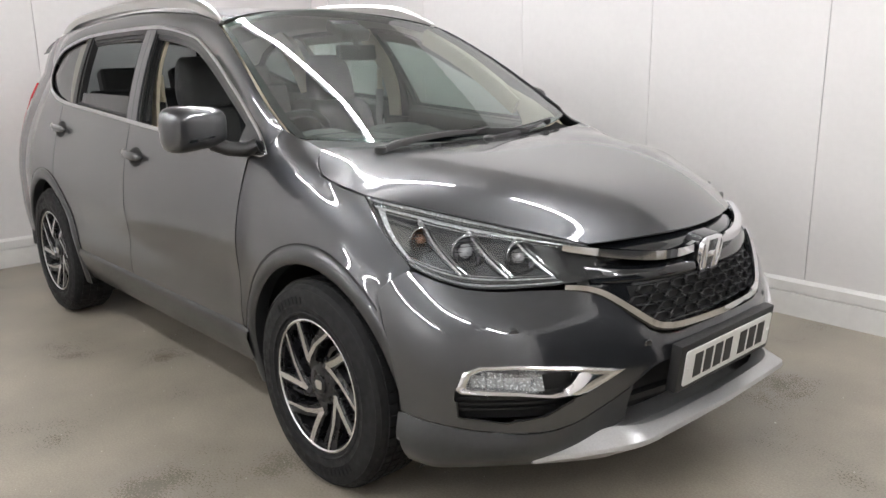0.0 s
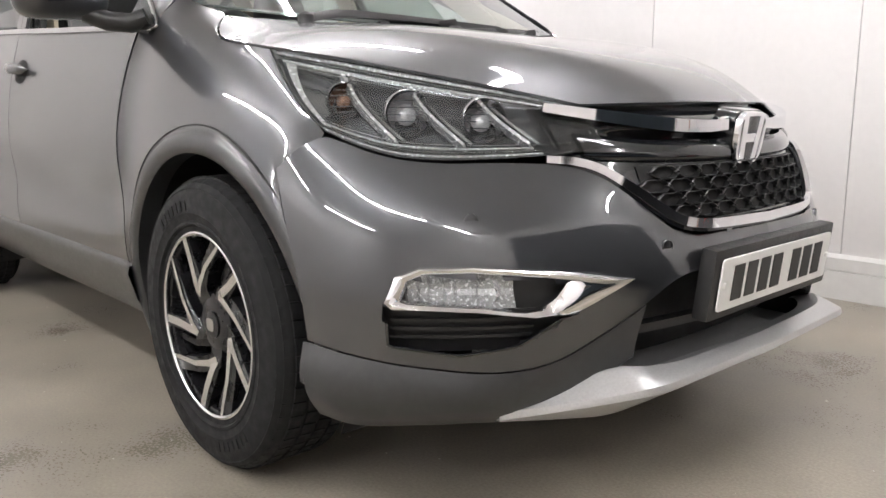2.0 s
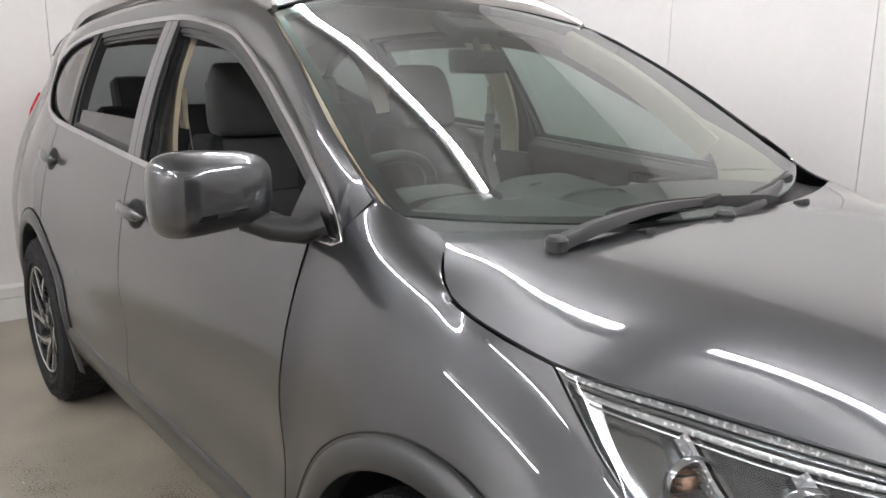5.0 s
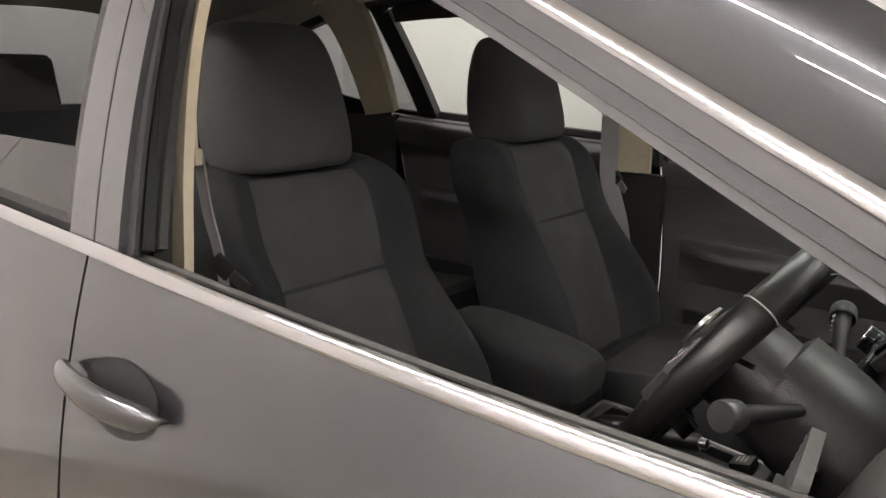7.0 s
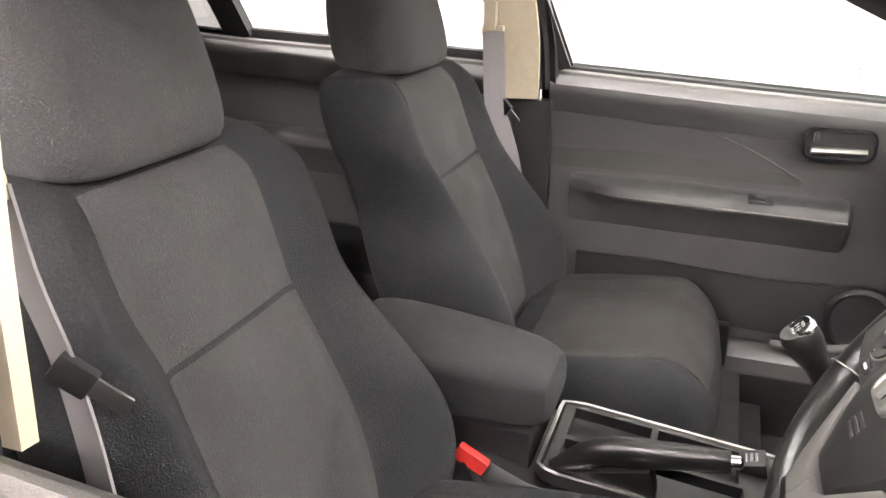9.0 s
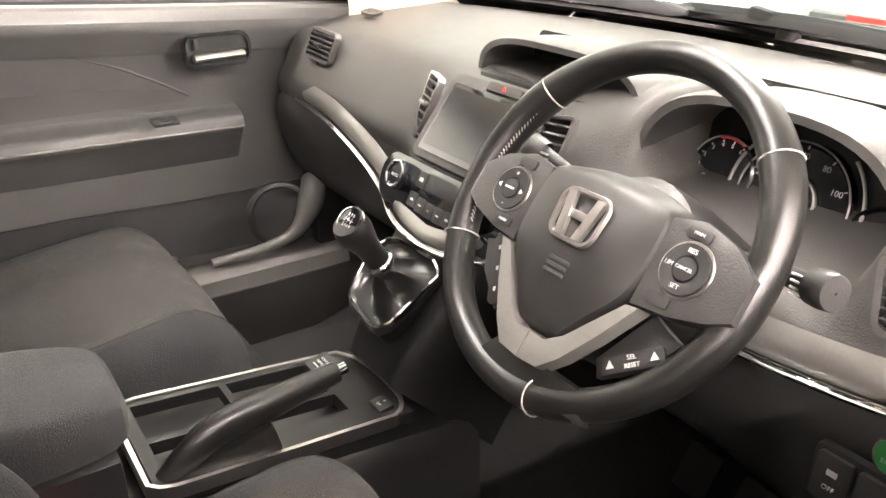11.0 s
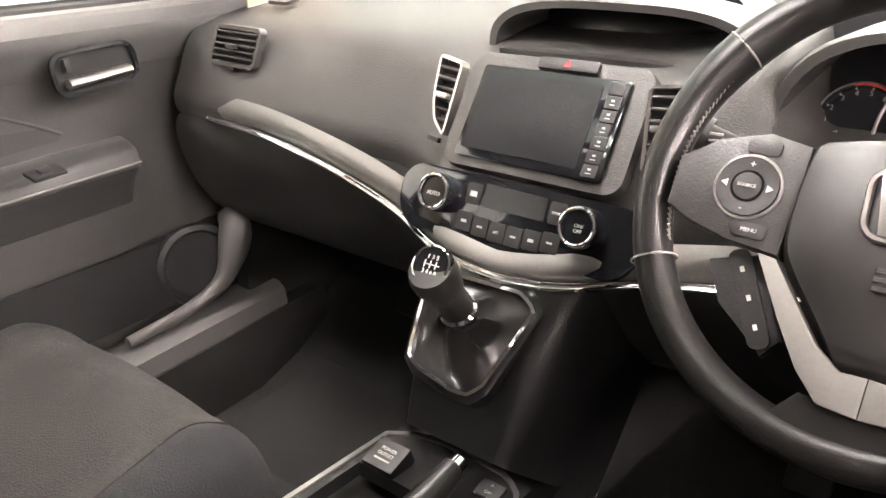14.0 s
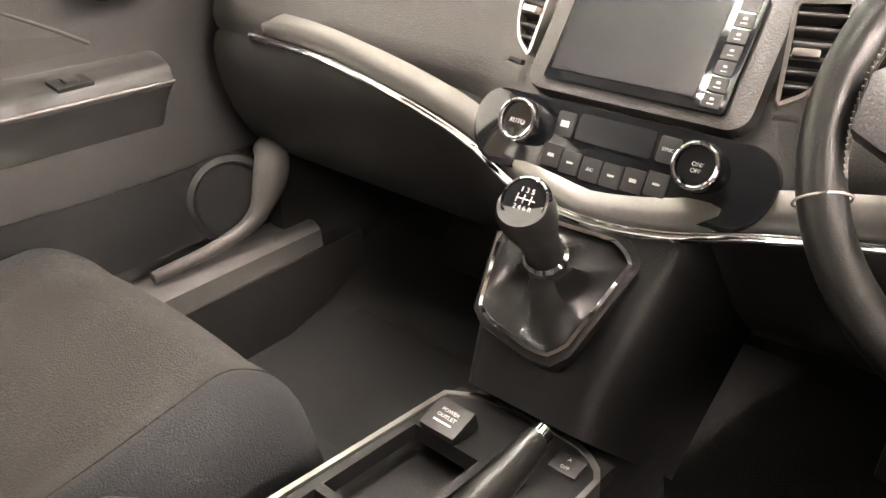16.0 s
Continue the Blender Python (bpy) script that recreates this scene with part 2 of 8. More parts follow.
def slab(outline, depth, m=None, bevel=0.0, segments=2):
    """A plate from a 2D outline in x, y with its back at z 0 and its face at z depth."""
    bm = bmesh.new()
    f = bm.faces.new([bm.verts.new((x, y, 0)) for x, y in outline])
    if f.calc_area() and f.normal.z < 0:
        f.normal_flip()
    bm.normal_update()
    r = bmesh.ops.extrude_face_region(bm, geom=[f])
    top = [v for v in r["geom"] if isinstance(v, bmesh.types.BMVert)]
    bmesh.ops.translate(bm, vec=(0, 0, depth), verts=top)
    bmesh.ops.recalc_face_normals(bm, faces=bm.faces)
    if bevel:
        es = [e for e in bm.edges if all(abs(v.co.z - depth) < 1e-6 for v in e.verts)]
        bmesh.ops.bevel(bm, geom=es, offset=bevel, segments=segments, profile=0.7, affect="EDGES")
    if m is not None:
        bmesh.ops.transform(bm, matrix=m, verts=bm.verts)
    return bm


def lathe(profile, n=32, m=None):
    """Turn (radius, z) pairs round z, open at both ends."""
    bm = bmesh.new()
    rows = [[bm.verts.new((r * math.cos(2 * math.pi * i / n), r * math.sin(2 * math.pi * i / n), z)) for i in range(n)] for r, z in profile]
    for a, b in zip(rows, rows[1:]):
        for i in range(n):
            bm.faces.new((a[i], a[(i + 1) % n], b[(i + 1) % n], b[i]))
    bmesh.ops.remove_doubles(bm, verts=bm.verts, dist=1e-6)
    bmesh.ops.recalc_face_normals(bm, faces=bm.faces)
    if m is not None:
        bmesh.ops.transform(bm, matrix=m, verts=bm.verts)
    return bm


def mirrored(bm):
    out = bm.copy()
    for v in out.verts:
        v.co.y = -v.co.y
    bmesh.ops.reverse_faces(out, faces=out.faces)
    return out


def thing(name, label, category, group="", kind="", at=(0, 0, 0)):
    ob = new(name)
    ob.location = at
    ob.empty_display_size = 0.1
    return tagged(ob, label, category, group, kind)


def part(name, bm, mat, parent=None, label="", thick=0.0, smooth=True, soften=0, sharp=40):
    me = bpy.data.meshes.new(name)
    bm.edges.index_update()
    rim = [e.index for e in bm.edges if e.is_boundary] if thick and smooth else []
    bm.to_mesh(me)
    bm.free()
    me.materials.append(mat)
    if smooth:
        me.polygons.foreach_set("use_smooth", [True] * len(me.polygons))
        me.set_sharp_from_angle(angle=radians(sharp))
        for i in rim:
            me.edges[i].use_edge_sharp = True
    ob = new(name, me)
    if parent is not None:
        ob.parent = parent
        if parent.parent is not None or parent.location.length:
            ob.matrix_parent_inverse = Matrix.Translation(-parent.location) if parent.parent is None else Matrix()
    if label:
        ob["label"] = label
    if thick:
        s = ob.modifiers.new("thickness", "SOLIDIFY")
        s.thickness, s.offset = abs(thick), -1 if thick > 0 else 1
    if soften:
        s = ob.modifiers.new("soften", "SUBSURF")
        s.levels = s.render_levels = soften
    return ob


def both(name, bm, mat, parent, label="", **kw):
    """The same part on the car's right and left."""
    other = mirrored(bm)
    return part(name, bm, mat, parent, label, **kw), part(name, other, mat, parent, label, **kw)


def outward(bm, way):
    """Turn all faces so that they look, on average, along way."""
    bm.normal_update()
    s = Vector()
    for f in bm.faces:
        s += f.normal * f.calc_area()
    if s.dot(Vector(way)) < 0:
        bmesh.ops.reverse_faces(bm, faces=bm.faces)
    return bm


def inside(poly, x, y):
    hit = False
    for (x0, y0), (x1, y1) in zip(poly, poly[1:] + poly[:1]):
        if (y0 > y) != (y1 > y) and x < (x1 - x0) * (y - y0) / (y1 - y0) + x0:
            hit = not hit
    return hit


def fair(bm, hold=1e-4):
    """Even out a sheet of quads like sheet metal: least bending, with its rim held in place."""
    bm.verts.ensure_lookup_table()
    bm.verts.index_update()
    n = len(bm.verts)
    p0 = np.array([v.co[:] for v in bm.verts])
    a = np.zeros((n, n))
    w = np.full(n, hold)
    for v in bm.verts:
        if v.is_boundary:
            w[v.index] = 1e3
            continue
        near = [v.index] + [e.other_vert(v).index for e in v.link_edges]
        row = np.array([1.0] + [-1.0 / (len(near) - 1)] * (len(near) - 1))
        a[np.ix_(near, near)] += np.outer(row, row)
    a[np.arange(n), np.arange(n)] += w
    p = np.linalg.solve(a, p0 * w[:, None])
    for v, q in zip(bm.verts, p):
        v.co = q
    return bm


# ---------------------------------------------------------------- the room
ROOM_TURN = -0.5
ROOM = Matrix.Translation((-3.95, -0.75, 0)) @ pose(0, 0, 0, 0, 0, ROOM_TURN)
# room axes: u along the car's side wall, v across; the corner behind the car lies at u 0, v ROOM_V
ROOM_V, ROOM_U, ROOM_H, ROOM_BACK = 2.755, 7.85, 2.75, -4.6


def room_part(name, bm, mat, label="", parent=None, kind="structure", **kw):
    bmesh.ops.transform(bm, matrix=ROOM, verts=bm.verts)
    ob = part(name, bm, mat, parent, label, **kw)
    if kind:
        ob["kind"] = kind
    return ob


def at_box(x0, x1, y0, y1, z0, z1, bevel=0.0):
    return box(x1 - x0, y1 - y0, z1 - z0, pose((x0 + x1) / 2, (y0 + y1) / 2, (z0 + z1) / 2), bevel)


floor = room_part("floor", at_box(-0.2, ROOM_U + 0.2, ROOM_BACK - 0.2, ROOM_V + 0.2, -0.1, 0.0), M_FLOOR, "grey-beige painted concrete garage floor, faintly worn")
ceiling = room_part("ceiling", at_box(-0.2, ROOM_U + 0.2, ROOM_BACK - 0.2, ROOM_V + 0.2, ROOM_H, ROOM_H + 0.1), M_CEIL, "plain white ceiling panels")


def panel_wall(name, length, place, label, first, width=1.12):
    """White sandwich panels side by side, with thin open joints, before a backing."""
    wall = room_part(name, box(length, 0.04, ROOM_H, place @ pose(length / 2, 0.05, ROOM_H / 2)), M_WALL, label)
    x = first
    edges = [0.0]
    while x < length:
        if x > 0.05:
            edges.append(x)
        x += width
    edges.append(length)
    for a, b in zip(edges, edges[1:]):
        room_part("panel", box(b - a - 0.003, 0.03, ROOM_H, place @ pose((a + b) / 2, 0.015, ROOM_H / 2), 0.0015, 1), M_WALL, "", wall, "", smooth=False)
    return wall


wall_side = panel_wall("wall_side", ROOM_U, pose(0, ROOM_V, 0), "white wall of tall smooth panels with thin joints", 0.179, 1.027)
wall_rear = panel_wall("wall_rear", ROOM_V - ROOM_BACK, pose(0, ROOM_BACK, 0, 0, 0, 90), "white panelled wall behind the car", 0.4)
wall_front = panel_wall("wall_front", 0.505, pose(ROOM_U, ROOM_V, 0, 0, 0, -90), "white panelled wall facing the car", 0.3)
# unseen wall and gate head, added to brighten the room and the chrome's reflections
unseen_gate_wall = panel_wall("unseen_gate_wall", 3.75, pose(ROOM_U, -0.85, 0, 0, 0, -90), "unseen white panelled wall, added beside the open gate to brighten reflections", 0.4)
unseen_lintel = room_part("unseen_lintel", at_box(ROOM_U, ROOM_U + 0.1, -0.85, 1.68, 2.35, ROOM_H), M_WALL, "unseen white panel, added over the open gate to brighten reflections", smooth=False)
wall_open = panel_wall("wall_open", ROOM_U, pose(ROOM_U, ROOM_BACK, 0, 0, 0, 180), "white panelled wall beside the car", 0.5)


def skirting(length, place):
    sec = [(0, 0), (0.034, 0), (0.034, 0.126), (0.020, 0.127), (0.020, 0.133), (0.030, 0.134), (0.030, 0.185), (0.012, 0.200), (0, 0.200)]
    bm = bmesh.new()
    a = [bm.verts.new((0, -s, z)) for s, z in sec]
    b = [bm.verts.new((length, -s, z)) for s, z in sec]
    for i in range(len(sec) - 1):
        bm.faces.new((a[i], b[i], b[i + 1], a[i + 1]))
    bm.faces.new(a)
    bm.faces.new(list(reversed(b)))
    bmesh.ops.recalc_face_normals(bm, faces=bm.faces)
    bmesh.ops.transform(bm, matrix=place, verts=bm.verts)
    return room_part("skirting_board", bm, M_SKIRT, "white skirting board along the panelled wall", smooth=False)


corner_column = room_part("corner_column", at_box(0.006, 0.24, 2.52, ROOM_V - 0.006, 0, ROOM_H - 0.006, 0.004), M_WALL, "white boxed-in corner column", smooth=False)
skirting(ROOM_U, pose(0, ROOM_V, 0))
skirting(ROOM_V - ROOM_BACK - 0.04, pose(0, ROOM_BACK, 0, 0, 0, 90))


def ceiling_lamp(u0, u1, v):
    lamp = thing("ceiling_lamp", "long slim white strip lamp, lit, fixed to the ceiling", "ceiling lamp", "strip lamps on the ceiling")
    room_part("housing", at_box(u0, u1, v - 0.035, v + 0.035, ROOM_H - 0.05, ROOM_H - 0.004, 0.006), M_HOUSING, "", lamp, "")
    room_part("diffuser", at_box(u0 + 0.03, u1 - 0.03, v - 0.016, v + 0.016, ROOM_H - 0.082, ROOM_H - 0.052, 0.010), M_TUBE, "glowing white diffuser", lamp, "")


LAMPS = ((0.8, 3.2, -1.67), (3.9, 6.3, -1.67), (0.75, 3.38, 1.12), (3.95, 6.15, 1.12), (6.75, 7.70, 1.10), (6.75, 7.70, -1.67), (0.8, 3.2, -3.7), (3.9, 6.3, -3.7))
for u0, u1, v in LAMPS:
    ceiling_lamp(u0, u1, v)

# ---------------------------------------------------------------- the car: shape
car = thing("car", "dark grey metallic family car with lowered side windows", "car")

WIDTH = spline([(-3.66, 0.66), (-3.5, 0.76), (-3.3, 0.83), (-3.0, 0.88), (-2.63, 0.902), (-2.2, 0.902), (-1.5, 0.900), (-0.8, 0.895), (-0.4, 0.897), (0.0, 0.903), (0.3, 0.895), (0.5, 0.875)])
TUCK = spline([(-3.66, 0.10), (-3.3, 0.11), (-2.8, 0.092), (-2.3, 0.085), (-1.5, 0.073), (-1.0, 0.077), (-0.6, 0.10), (-0.33, 0.133), (-0.1, 0.19), (0.2, 0.205), (0.5, 0.22)])


def side(x, z, out=0.0):
    """A point of the car's right flank below the windows."""
    y = WIDTH(x)
    f = max(0.0, (z - 0.72) / 0.41)
    y -= TUCK(x) * f ** 1.8
    t = max(0.0, (0.55 - z) / 0.35)
    y -= 0.06 * t ** 1.5
    if -2.6 < x < -0.3:
        k = min(1.0, (x + 2.6) / 0.5, (-0.3 - x) / 0.25)
        y -= 0.014 * k * math.exp(-((z - 0.60) / 0.10) ** 2)
    return Vector((x, -y - out, z))


SILL = spline([(-3.05, 1.330), (-2.93, 1.318), (-2.85, 1.282), (-2.72, 1.232), (-2.56, 1.198), (-2.4, 1.180), (-1.9, 1.154), (-1.458, 1.130), (-1.0, 1.103), (-0.6, 1.083), (-0.33, 1.068), (-0.1, 1.06)])


# how far the window side leans in, more towards the windscreen pillar
LEAN = spline([(-3.1, 0.34), (-1.7, 0.34), (-1.4, 0.345), (-1.15, 0.41), (-0.9, 0.485), (-0.4, 0.55)])


def upper(x, z, out=0.0):
    """A point of the right-hand window side above the sill."""
    zs = SILL(x)
    base = side(x, zs)
    d = z - zs
    if d <= 0:
        return side(x, z, out)
    return Vector((x, base.y + LEAN(x) * (d + d * d) - out, z))


# window outline along the chrome trim, upper edge from the mirror corner to the rear tip
TOP = spline([(-3.02, 1.338), (-2.93, 1.328), (-2.88, 1.385), (-2.80, 1.432), (-2.7, 1.468), (-2.5, 1.506), (-2.32, 1.523), (-2.1, 1.533), (-1.6, 1.540), (-1.4, 1.526), (-1.2, 1.488), (-1.1, 1.448), (-1.0, 1.401), (-0.9, 1.354), (-0.8, 1.307), (-0.7, 1.261), (-0.6, 1.212), (-0.45, 1.132), (-0.37, 1.072)])
# edge between roof side and roof panel or windscreen
EDGE = through_points([(-0.235, -0.765, 1.090), (-0.42, -0.742, 1.200), (-0.65, -0.700, 1.342), (-0.85, -0.655, 1.453), (-1.03, -0.612, 1.535), (-1.3, -0.585, 1.588), (-1.8, -0.572, 1.618), (-2.3, -0.570, 1.610), (-2.8, -0.580, 1.572), (-3.2, -0.590, 1.505), (-3.42, -0.585, 1.44)])

FASCIA = [
    (0.20, [(0.80, 0), (0.79, 0.25), (0.745, 0.45), (0.66, 0.63), (0.57, 0.75), (0.515, 0.82), (0.445, 0.85)]),
    (0.30, [(0.90, 0), (0.885, 0.25), (0.825, 0.45), (0.72, 0.645), (0.60, 0.785), (0.520, 0.857), (0.445, 0.885)]),
    (0.42, [(0.935, 0), (0.918, 0.25), (0.852, 0.45), (0.74, 0.655), (0.615, 0.80), (0.525, 0.870), (0.445, 0.897)]),
    (0.53, [(0.945, 0), (0.93, 0.25), (0.868, 0.44), (0.755, 0.645), (0.62, 0.80), (0.525, 0.870), (0.430, 0.903)]),
    (0.66, [(0.905, 0), (0.882, 0.25), (0.818, 0.44), (0.70, 0.655), (0.57, 0.80), (0.470, 0.865), (0.375, 0.897)]),
    (0.78, [(0.87, 0), (0.845, 0.22), (0.765, 0.43), (0.62, 0.635), (0.48, 0.785), (0.390, 0.850), (0.315, 0.88)]),
    (0.88, [(0.84, 0), (0.80, 0.22), (0.695, 0.42), (0.52, 0.63), (0.37, 0.765), (0.28, 0.825), (0.22, 0.855)]),
    (1.00, [(0.78, 0), (0.74, 0.20), (0.60, 0.40), (0.40, 0.60), (0.255, 0.725), (0.185, 0.785), (0.12, 0.82)]),
]
_LEVELS = [spline([(i / 6, *p) for i, p in enumerate(row)]) for _, row in FASCIA]


def nose(s, z, out=0.0):
    """A point of the nose: s from 0 at the middle to 1 at the wheel arch, on the car's right."""
    zs = [k[0] for k in FASCIA]
    i = min(max(int(np.searchsorted(zs, z)) - 1, 0), len(zs) - 2)
    pts = [_LEVELS[min(max(j, 0), len(zs) - 1)](s) for j in range(i - 1, i + 3)]
    zz = [zs[min(max(j, 0), len(zs) - 1)] for j in range(i - 1, i + 3)]
    h = zs[i + 1] - zs[i]
    u = (z - zs[i]) / h
    m0 = (pts[2] - pts[0]) / max(zz[2] - zz[0], 1e-6)
    m1 = (pts[3] - pts[1]) / max(zz[3] - zz[1], 1e-6)
    p = ((2 * u ** 3 - 3 * u * u + 1) * pts[1] + (u ** 3 - 2 * u * u + u) * h * m0
         + (-2 * u ** 3 + 3 * u * u) * pts[2] + (u ** 3 - u * u) * h * m1)
    v = Vector((p[0], -p[1], z))
    if out:
        a = _LEVELS[i](min(s + 0.02, 1)) - _LEVELS[i](max(s - 0.02, 0))
        n = Vector((a[1], a[0], 0)).normalized()
        v += Vector((n.x, -abs(n.y) if s > 0.02 else 0, 0)) * out
    return v


def nose_s(y, z):
    """The s at which the nose lies y to the right, at that height."""
    a, b, fa, fb = 0.0, 1.0, -y, -nose(1.0, z).y - y
    if fb <= 0:
        return 1.0
    for _ in range(9):
        c = a - fa * (b - a) / (fb - fa)
        fc = -nose(c, z).y - y
        if abs(fc) < 2e-5:
            return c
        if fc < 0:
            a, fa, fb = c, fc, fb * 0.6
        else:
            b, fb, fa = c, fc, fa * 0.6
    return c


R_ARCH = 0.405
HUB_Z, REAR_X = 0.354, -2.63


def arch_z(x, cx, r):
    rx = r + (0.040 if x > cx and cx == 0.0 else 0.0)
    d = 1.0 - ((x - cx) / rx) ** 2
    return HUB_Z + (r + 0.015) * math.sqrt(d) if d > 0 else 0.0


# ---------------------------------------------------------------- the car: panels
DOOR_F, DOOR_M, DOOR_R = -0.475, -1.500, -2.47
GAP = 0.0025


def flank(x0, x1, top, bottom, nx, nz, fn=side):
    def f(u, v):
        x = x0 + (x1 - x0) * u
        b, t = bottom(x), top(x)
        return fn(x, b + (t - b) * v)
    return outward(grid(f, steps(0, 1, nx), steps(0, 1, nz)), (0, -1, 0))


B_EDGE = through_points([(-0.185, 0.700, 1.093), (-0.150, 0.734, 1.074), (-0.110, 0.762, 1.048), (-0.065, 0.778, 1.027), (0.05, 0.788, 1.007), (0.19, 0.779, 0.988), (0.33, 0.695, 0.961), (0.47, 0.604, 0.931), (0.60, 0.510, 0.900), (0.71, 0.405, 0.868)])


# front wing: from the bumper seam to the front door, over the arch, up to the bonnet

H_TOP = spline([(0.30, 0.866), (0.33, 0.868), (0.5, 0.903), (0.67, 0.942), (0.8, 0.973), (0.87, 0.990)])
H_LOW = spline([(0.30, 0.790), (0.36, 0.775), (0.45, 0.766), (0.55, 0.764), (0.62, 0.774), (0.73, 0.815), (0.87, 0.862)])
BUMP_TOP = spline([(0, 0.607), (0.18, 0.607), (0.21, 0.616), (0.24, 0.640), (0.28, 0.678), (0.333, 0.727), (0.38, 0.750), (0.45, 0.757), (0.55, 0.758), (0.62, 0.769), (0.70, 0.797), (0.735, 0.806), (0.80, 0.798), (0.9, 0.775), (1.0, 0.745)])


def lamp_pos(u, v, sink=0.0):
    s = 0.315 + (0.735 + 0.127 * v ** 0.85 - 0.315) * u
    z = H_LOW(s) + (H_TOP(s) - H_LOW(s)) * v
    p = nose(s, z, -sink)
    s1 = 0.315 + (0.862 - 0.315) * u
    e = B_EDGE(1.0 - 0.636 * u)
    goal = Vector((e[0] + 0.002, -e[1] - 0.002, e[2] - 0.004))
    return p + (goal - nose(s1, H_TOP(s1))) * v ** 1.6


# front edge of the wing: up the bumper seam, then along the headlight to its tip
W_FRONT = through_points([tuple(p) for p in (nose(1, 0.640), nose(1, 0.70), nose(0.97, 0.752), nose(0.85, 0.786), nose(0.74, 0.808), lamp_pos(1, 0.2), lamp_pos(1, 0.45), lamp_pos(1, 0.72), lamp_pos(1, 1.0))])



def wing_bottom(x):
    return max(0.30, arch_z(x, 0.0, R_ARCH + 0.035))


WING_Z = spline([(-0.475, 1.062), (-0.36, 1.083), (-0.25, 1.082), (-0.165, 1.060), (-0.069, 1.024), (0.05, 1.004), (0.19, 0.985), (0.30, 0.955), (0.42, 0.93)])


def wing_top(x):
    """The wing's upper edge: the door's sill line, the pillar's foot, then along the bonnet."""
    return Vector((x, -WING_Y(x), WING_Z(x)))


WING_Y = spline([(-0.475, 0.812), (-0.36, 0.790), (-0.25, 0.783), (-0.165, 0.780), (-0.069, 0.783), (0.05, 0.792), (0.19, 0.783), (0.30, 0.765), (0.42, 0.75)])


def wing_at(x, v):
    b, t = wing_bottom(x), wing_top(x).z
    p = side(x, b + (t - b) * v)
    return p + Vector((0, wing_top(x).y - side(x, t).y, 0)) * v ** 3


def wing_fn(u, v):
    e = Vector(W_FRONT(v)) - Vector((0.003, 0, 0))
    x = e.x + (DOOR_F + GAP - e.x) * u
    k = max(0.0, 1 - (e.x - x) / 0.30)
    k = k * k * (3 - 2 * k)
    p = wing_at(x, v)
    return p + (e - wing_at(e.x, v)) * k


# painted corner of the wing between pillar, windscreen and bonnet
CORNER = through_points([(-0.42, -0.742, 1.202), (-0.345, -0.744, 1.157), (-0.29, -0.722, 1.128), (-0.235, -0.698, 1.108), (-0.190, -0.702, 1.094), (-0.154, -0.736, 1.073), (-0.114, -0.765, 1.047), (-0.069, -0.781, 1.025)])


def wing_sheet():
    us, vs = steps(0, 1, 44), steps(0, 1, 20)
    bm = bmesh.new()
    rows = [[bm.verts.new(wing_fn(u, v)) for v in vs] for u in us]
    for a, b in zip(rows, rows[1:]):
        for j in range(20):
            bm.faces.new((a[j], b[j], b[j + 1], a[j + 1]))
    cols = [r[20] for r in rows if -0.425 < r[20].co.x < -0.062]
    extra = []
    for i, top_v in enumerate(cols):
        goal = Vector(CORNER(1.0 - i / (len(cols) - 1)))
        extra.append([top_v] + [bm.verts.new(top_v.co.lerp(goal, k) + Vector((0, -0.3, 1)) * 0.006 * math.sin(math.pi * k)) for k in steps(0, 1, 10)[1:]])
    for a, b in zip(extra, extra[1:]):
        for j in range(10):
            bm.faces.new((a[j], b[j], b[j + 1], a[j + 1]))
    return outward(fair(bm, 3e-4), (0, -1, 0.2))


both("wing", wing_sheet(), M_PAINT, car, thick=0.004, sharp=60)


def door_line(x):
    return SILL(x) - 0.012


def arch_pieces(cx, x0, x1, front):
    """Grey wheel arch moulding, a rounded band round the opening."""
    def f(u, v):
        a = radians(x0 + (x1 - x0) * u)
        r = R_ARCH - 0.012 + 0.062 * v
        x, z = cx + (r + (0.040 if front and math.cos(a) > 0 else 0.0)) * math.cos(a), HUB_Z + (r + 0.015) * math.sin(a)
        bulge = 0.012 * math.sin(math.pi * min(1, v * 1.15)) ** 0.6 if v < 0.87 else 0.0
        if front and x > 0.30:
            z = max(z, 0.22)
            s = 1.0 - max(0.0, (x - 0.33)) * 1.2
            p = nose(min(max(s, 0), 1), z)
            q = side(min(x, 0.5), z)
            k = min(1, (x - 0.30) / 0.08)
            p = Vector((x, q.y, z))
        else:
            p = side(x, max(z, 0.2))
        return Vector((p.x, p.y - bulge - 0.003 + (0.05 if v == 0 else 0), p.z))
    vs = [0, 0.001, 0.1, 0.25, 0.45, 0.65, 0.8, 0.88, 1.0]
    return outward(grid(f, steps(0, 1, 48), vs), (0, -1, 0))


def arch_gap(cx, a0, a1, front):
    pts = []
    for d in steps(a0, a1, 50):
        a = radians(d)
        r = R_ARCH + 0.0515
        x, z = cx + (r + (0.040 if front and math.cos(a) > 0 else 0.0)) * math.cos(a), HUB_Z + (r + 0.015) * math.sin(a)
        pts.append(side(min(x, 0.5), z, 0.0025))
    return ring_sweep(pts, circle(0.0022, 6), up=(0, -1, 0))


both("arch_gap", arch_gap(0.0, 24, 172, True), M_DARK, car)
both("arch_gap", arch_gap(REAR_X, 8, 172, False), M_DARK, car)
both("arch_moulding", arch_pieces(0.0, -2, 196, True), M_CLAD, car, "unpainted dark grey arch moulding")
both("arch_moulding", arch_pieces(REAR_X, -14, 190, False), M_CLAD, car, "unpainted dark grey arch moulding")


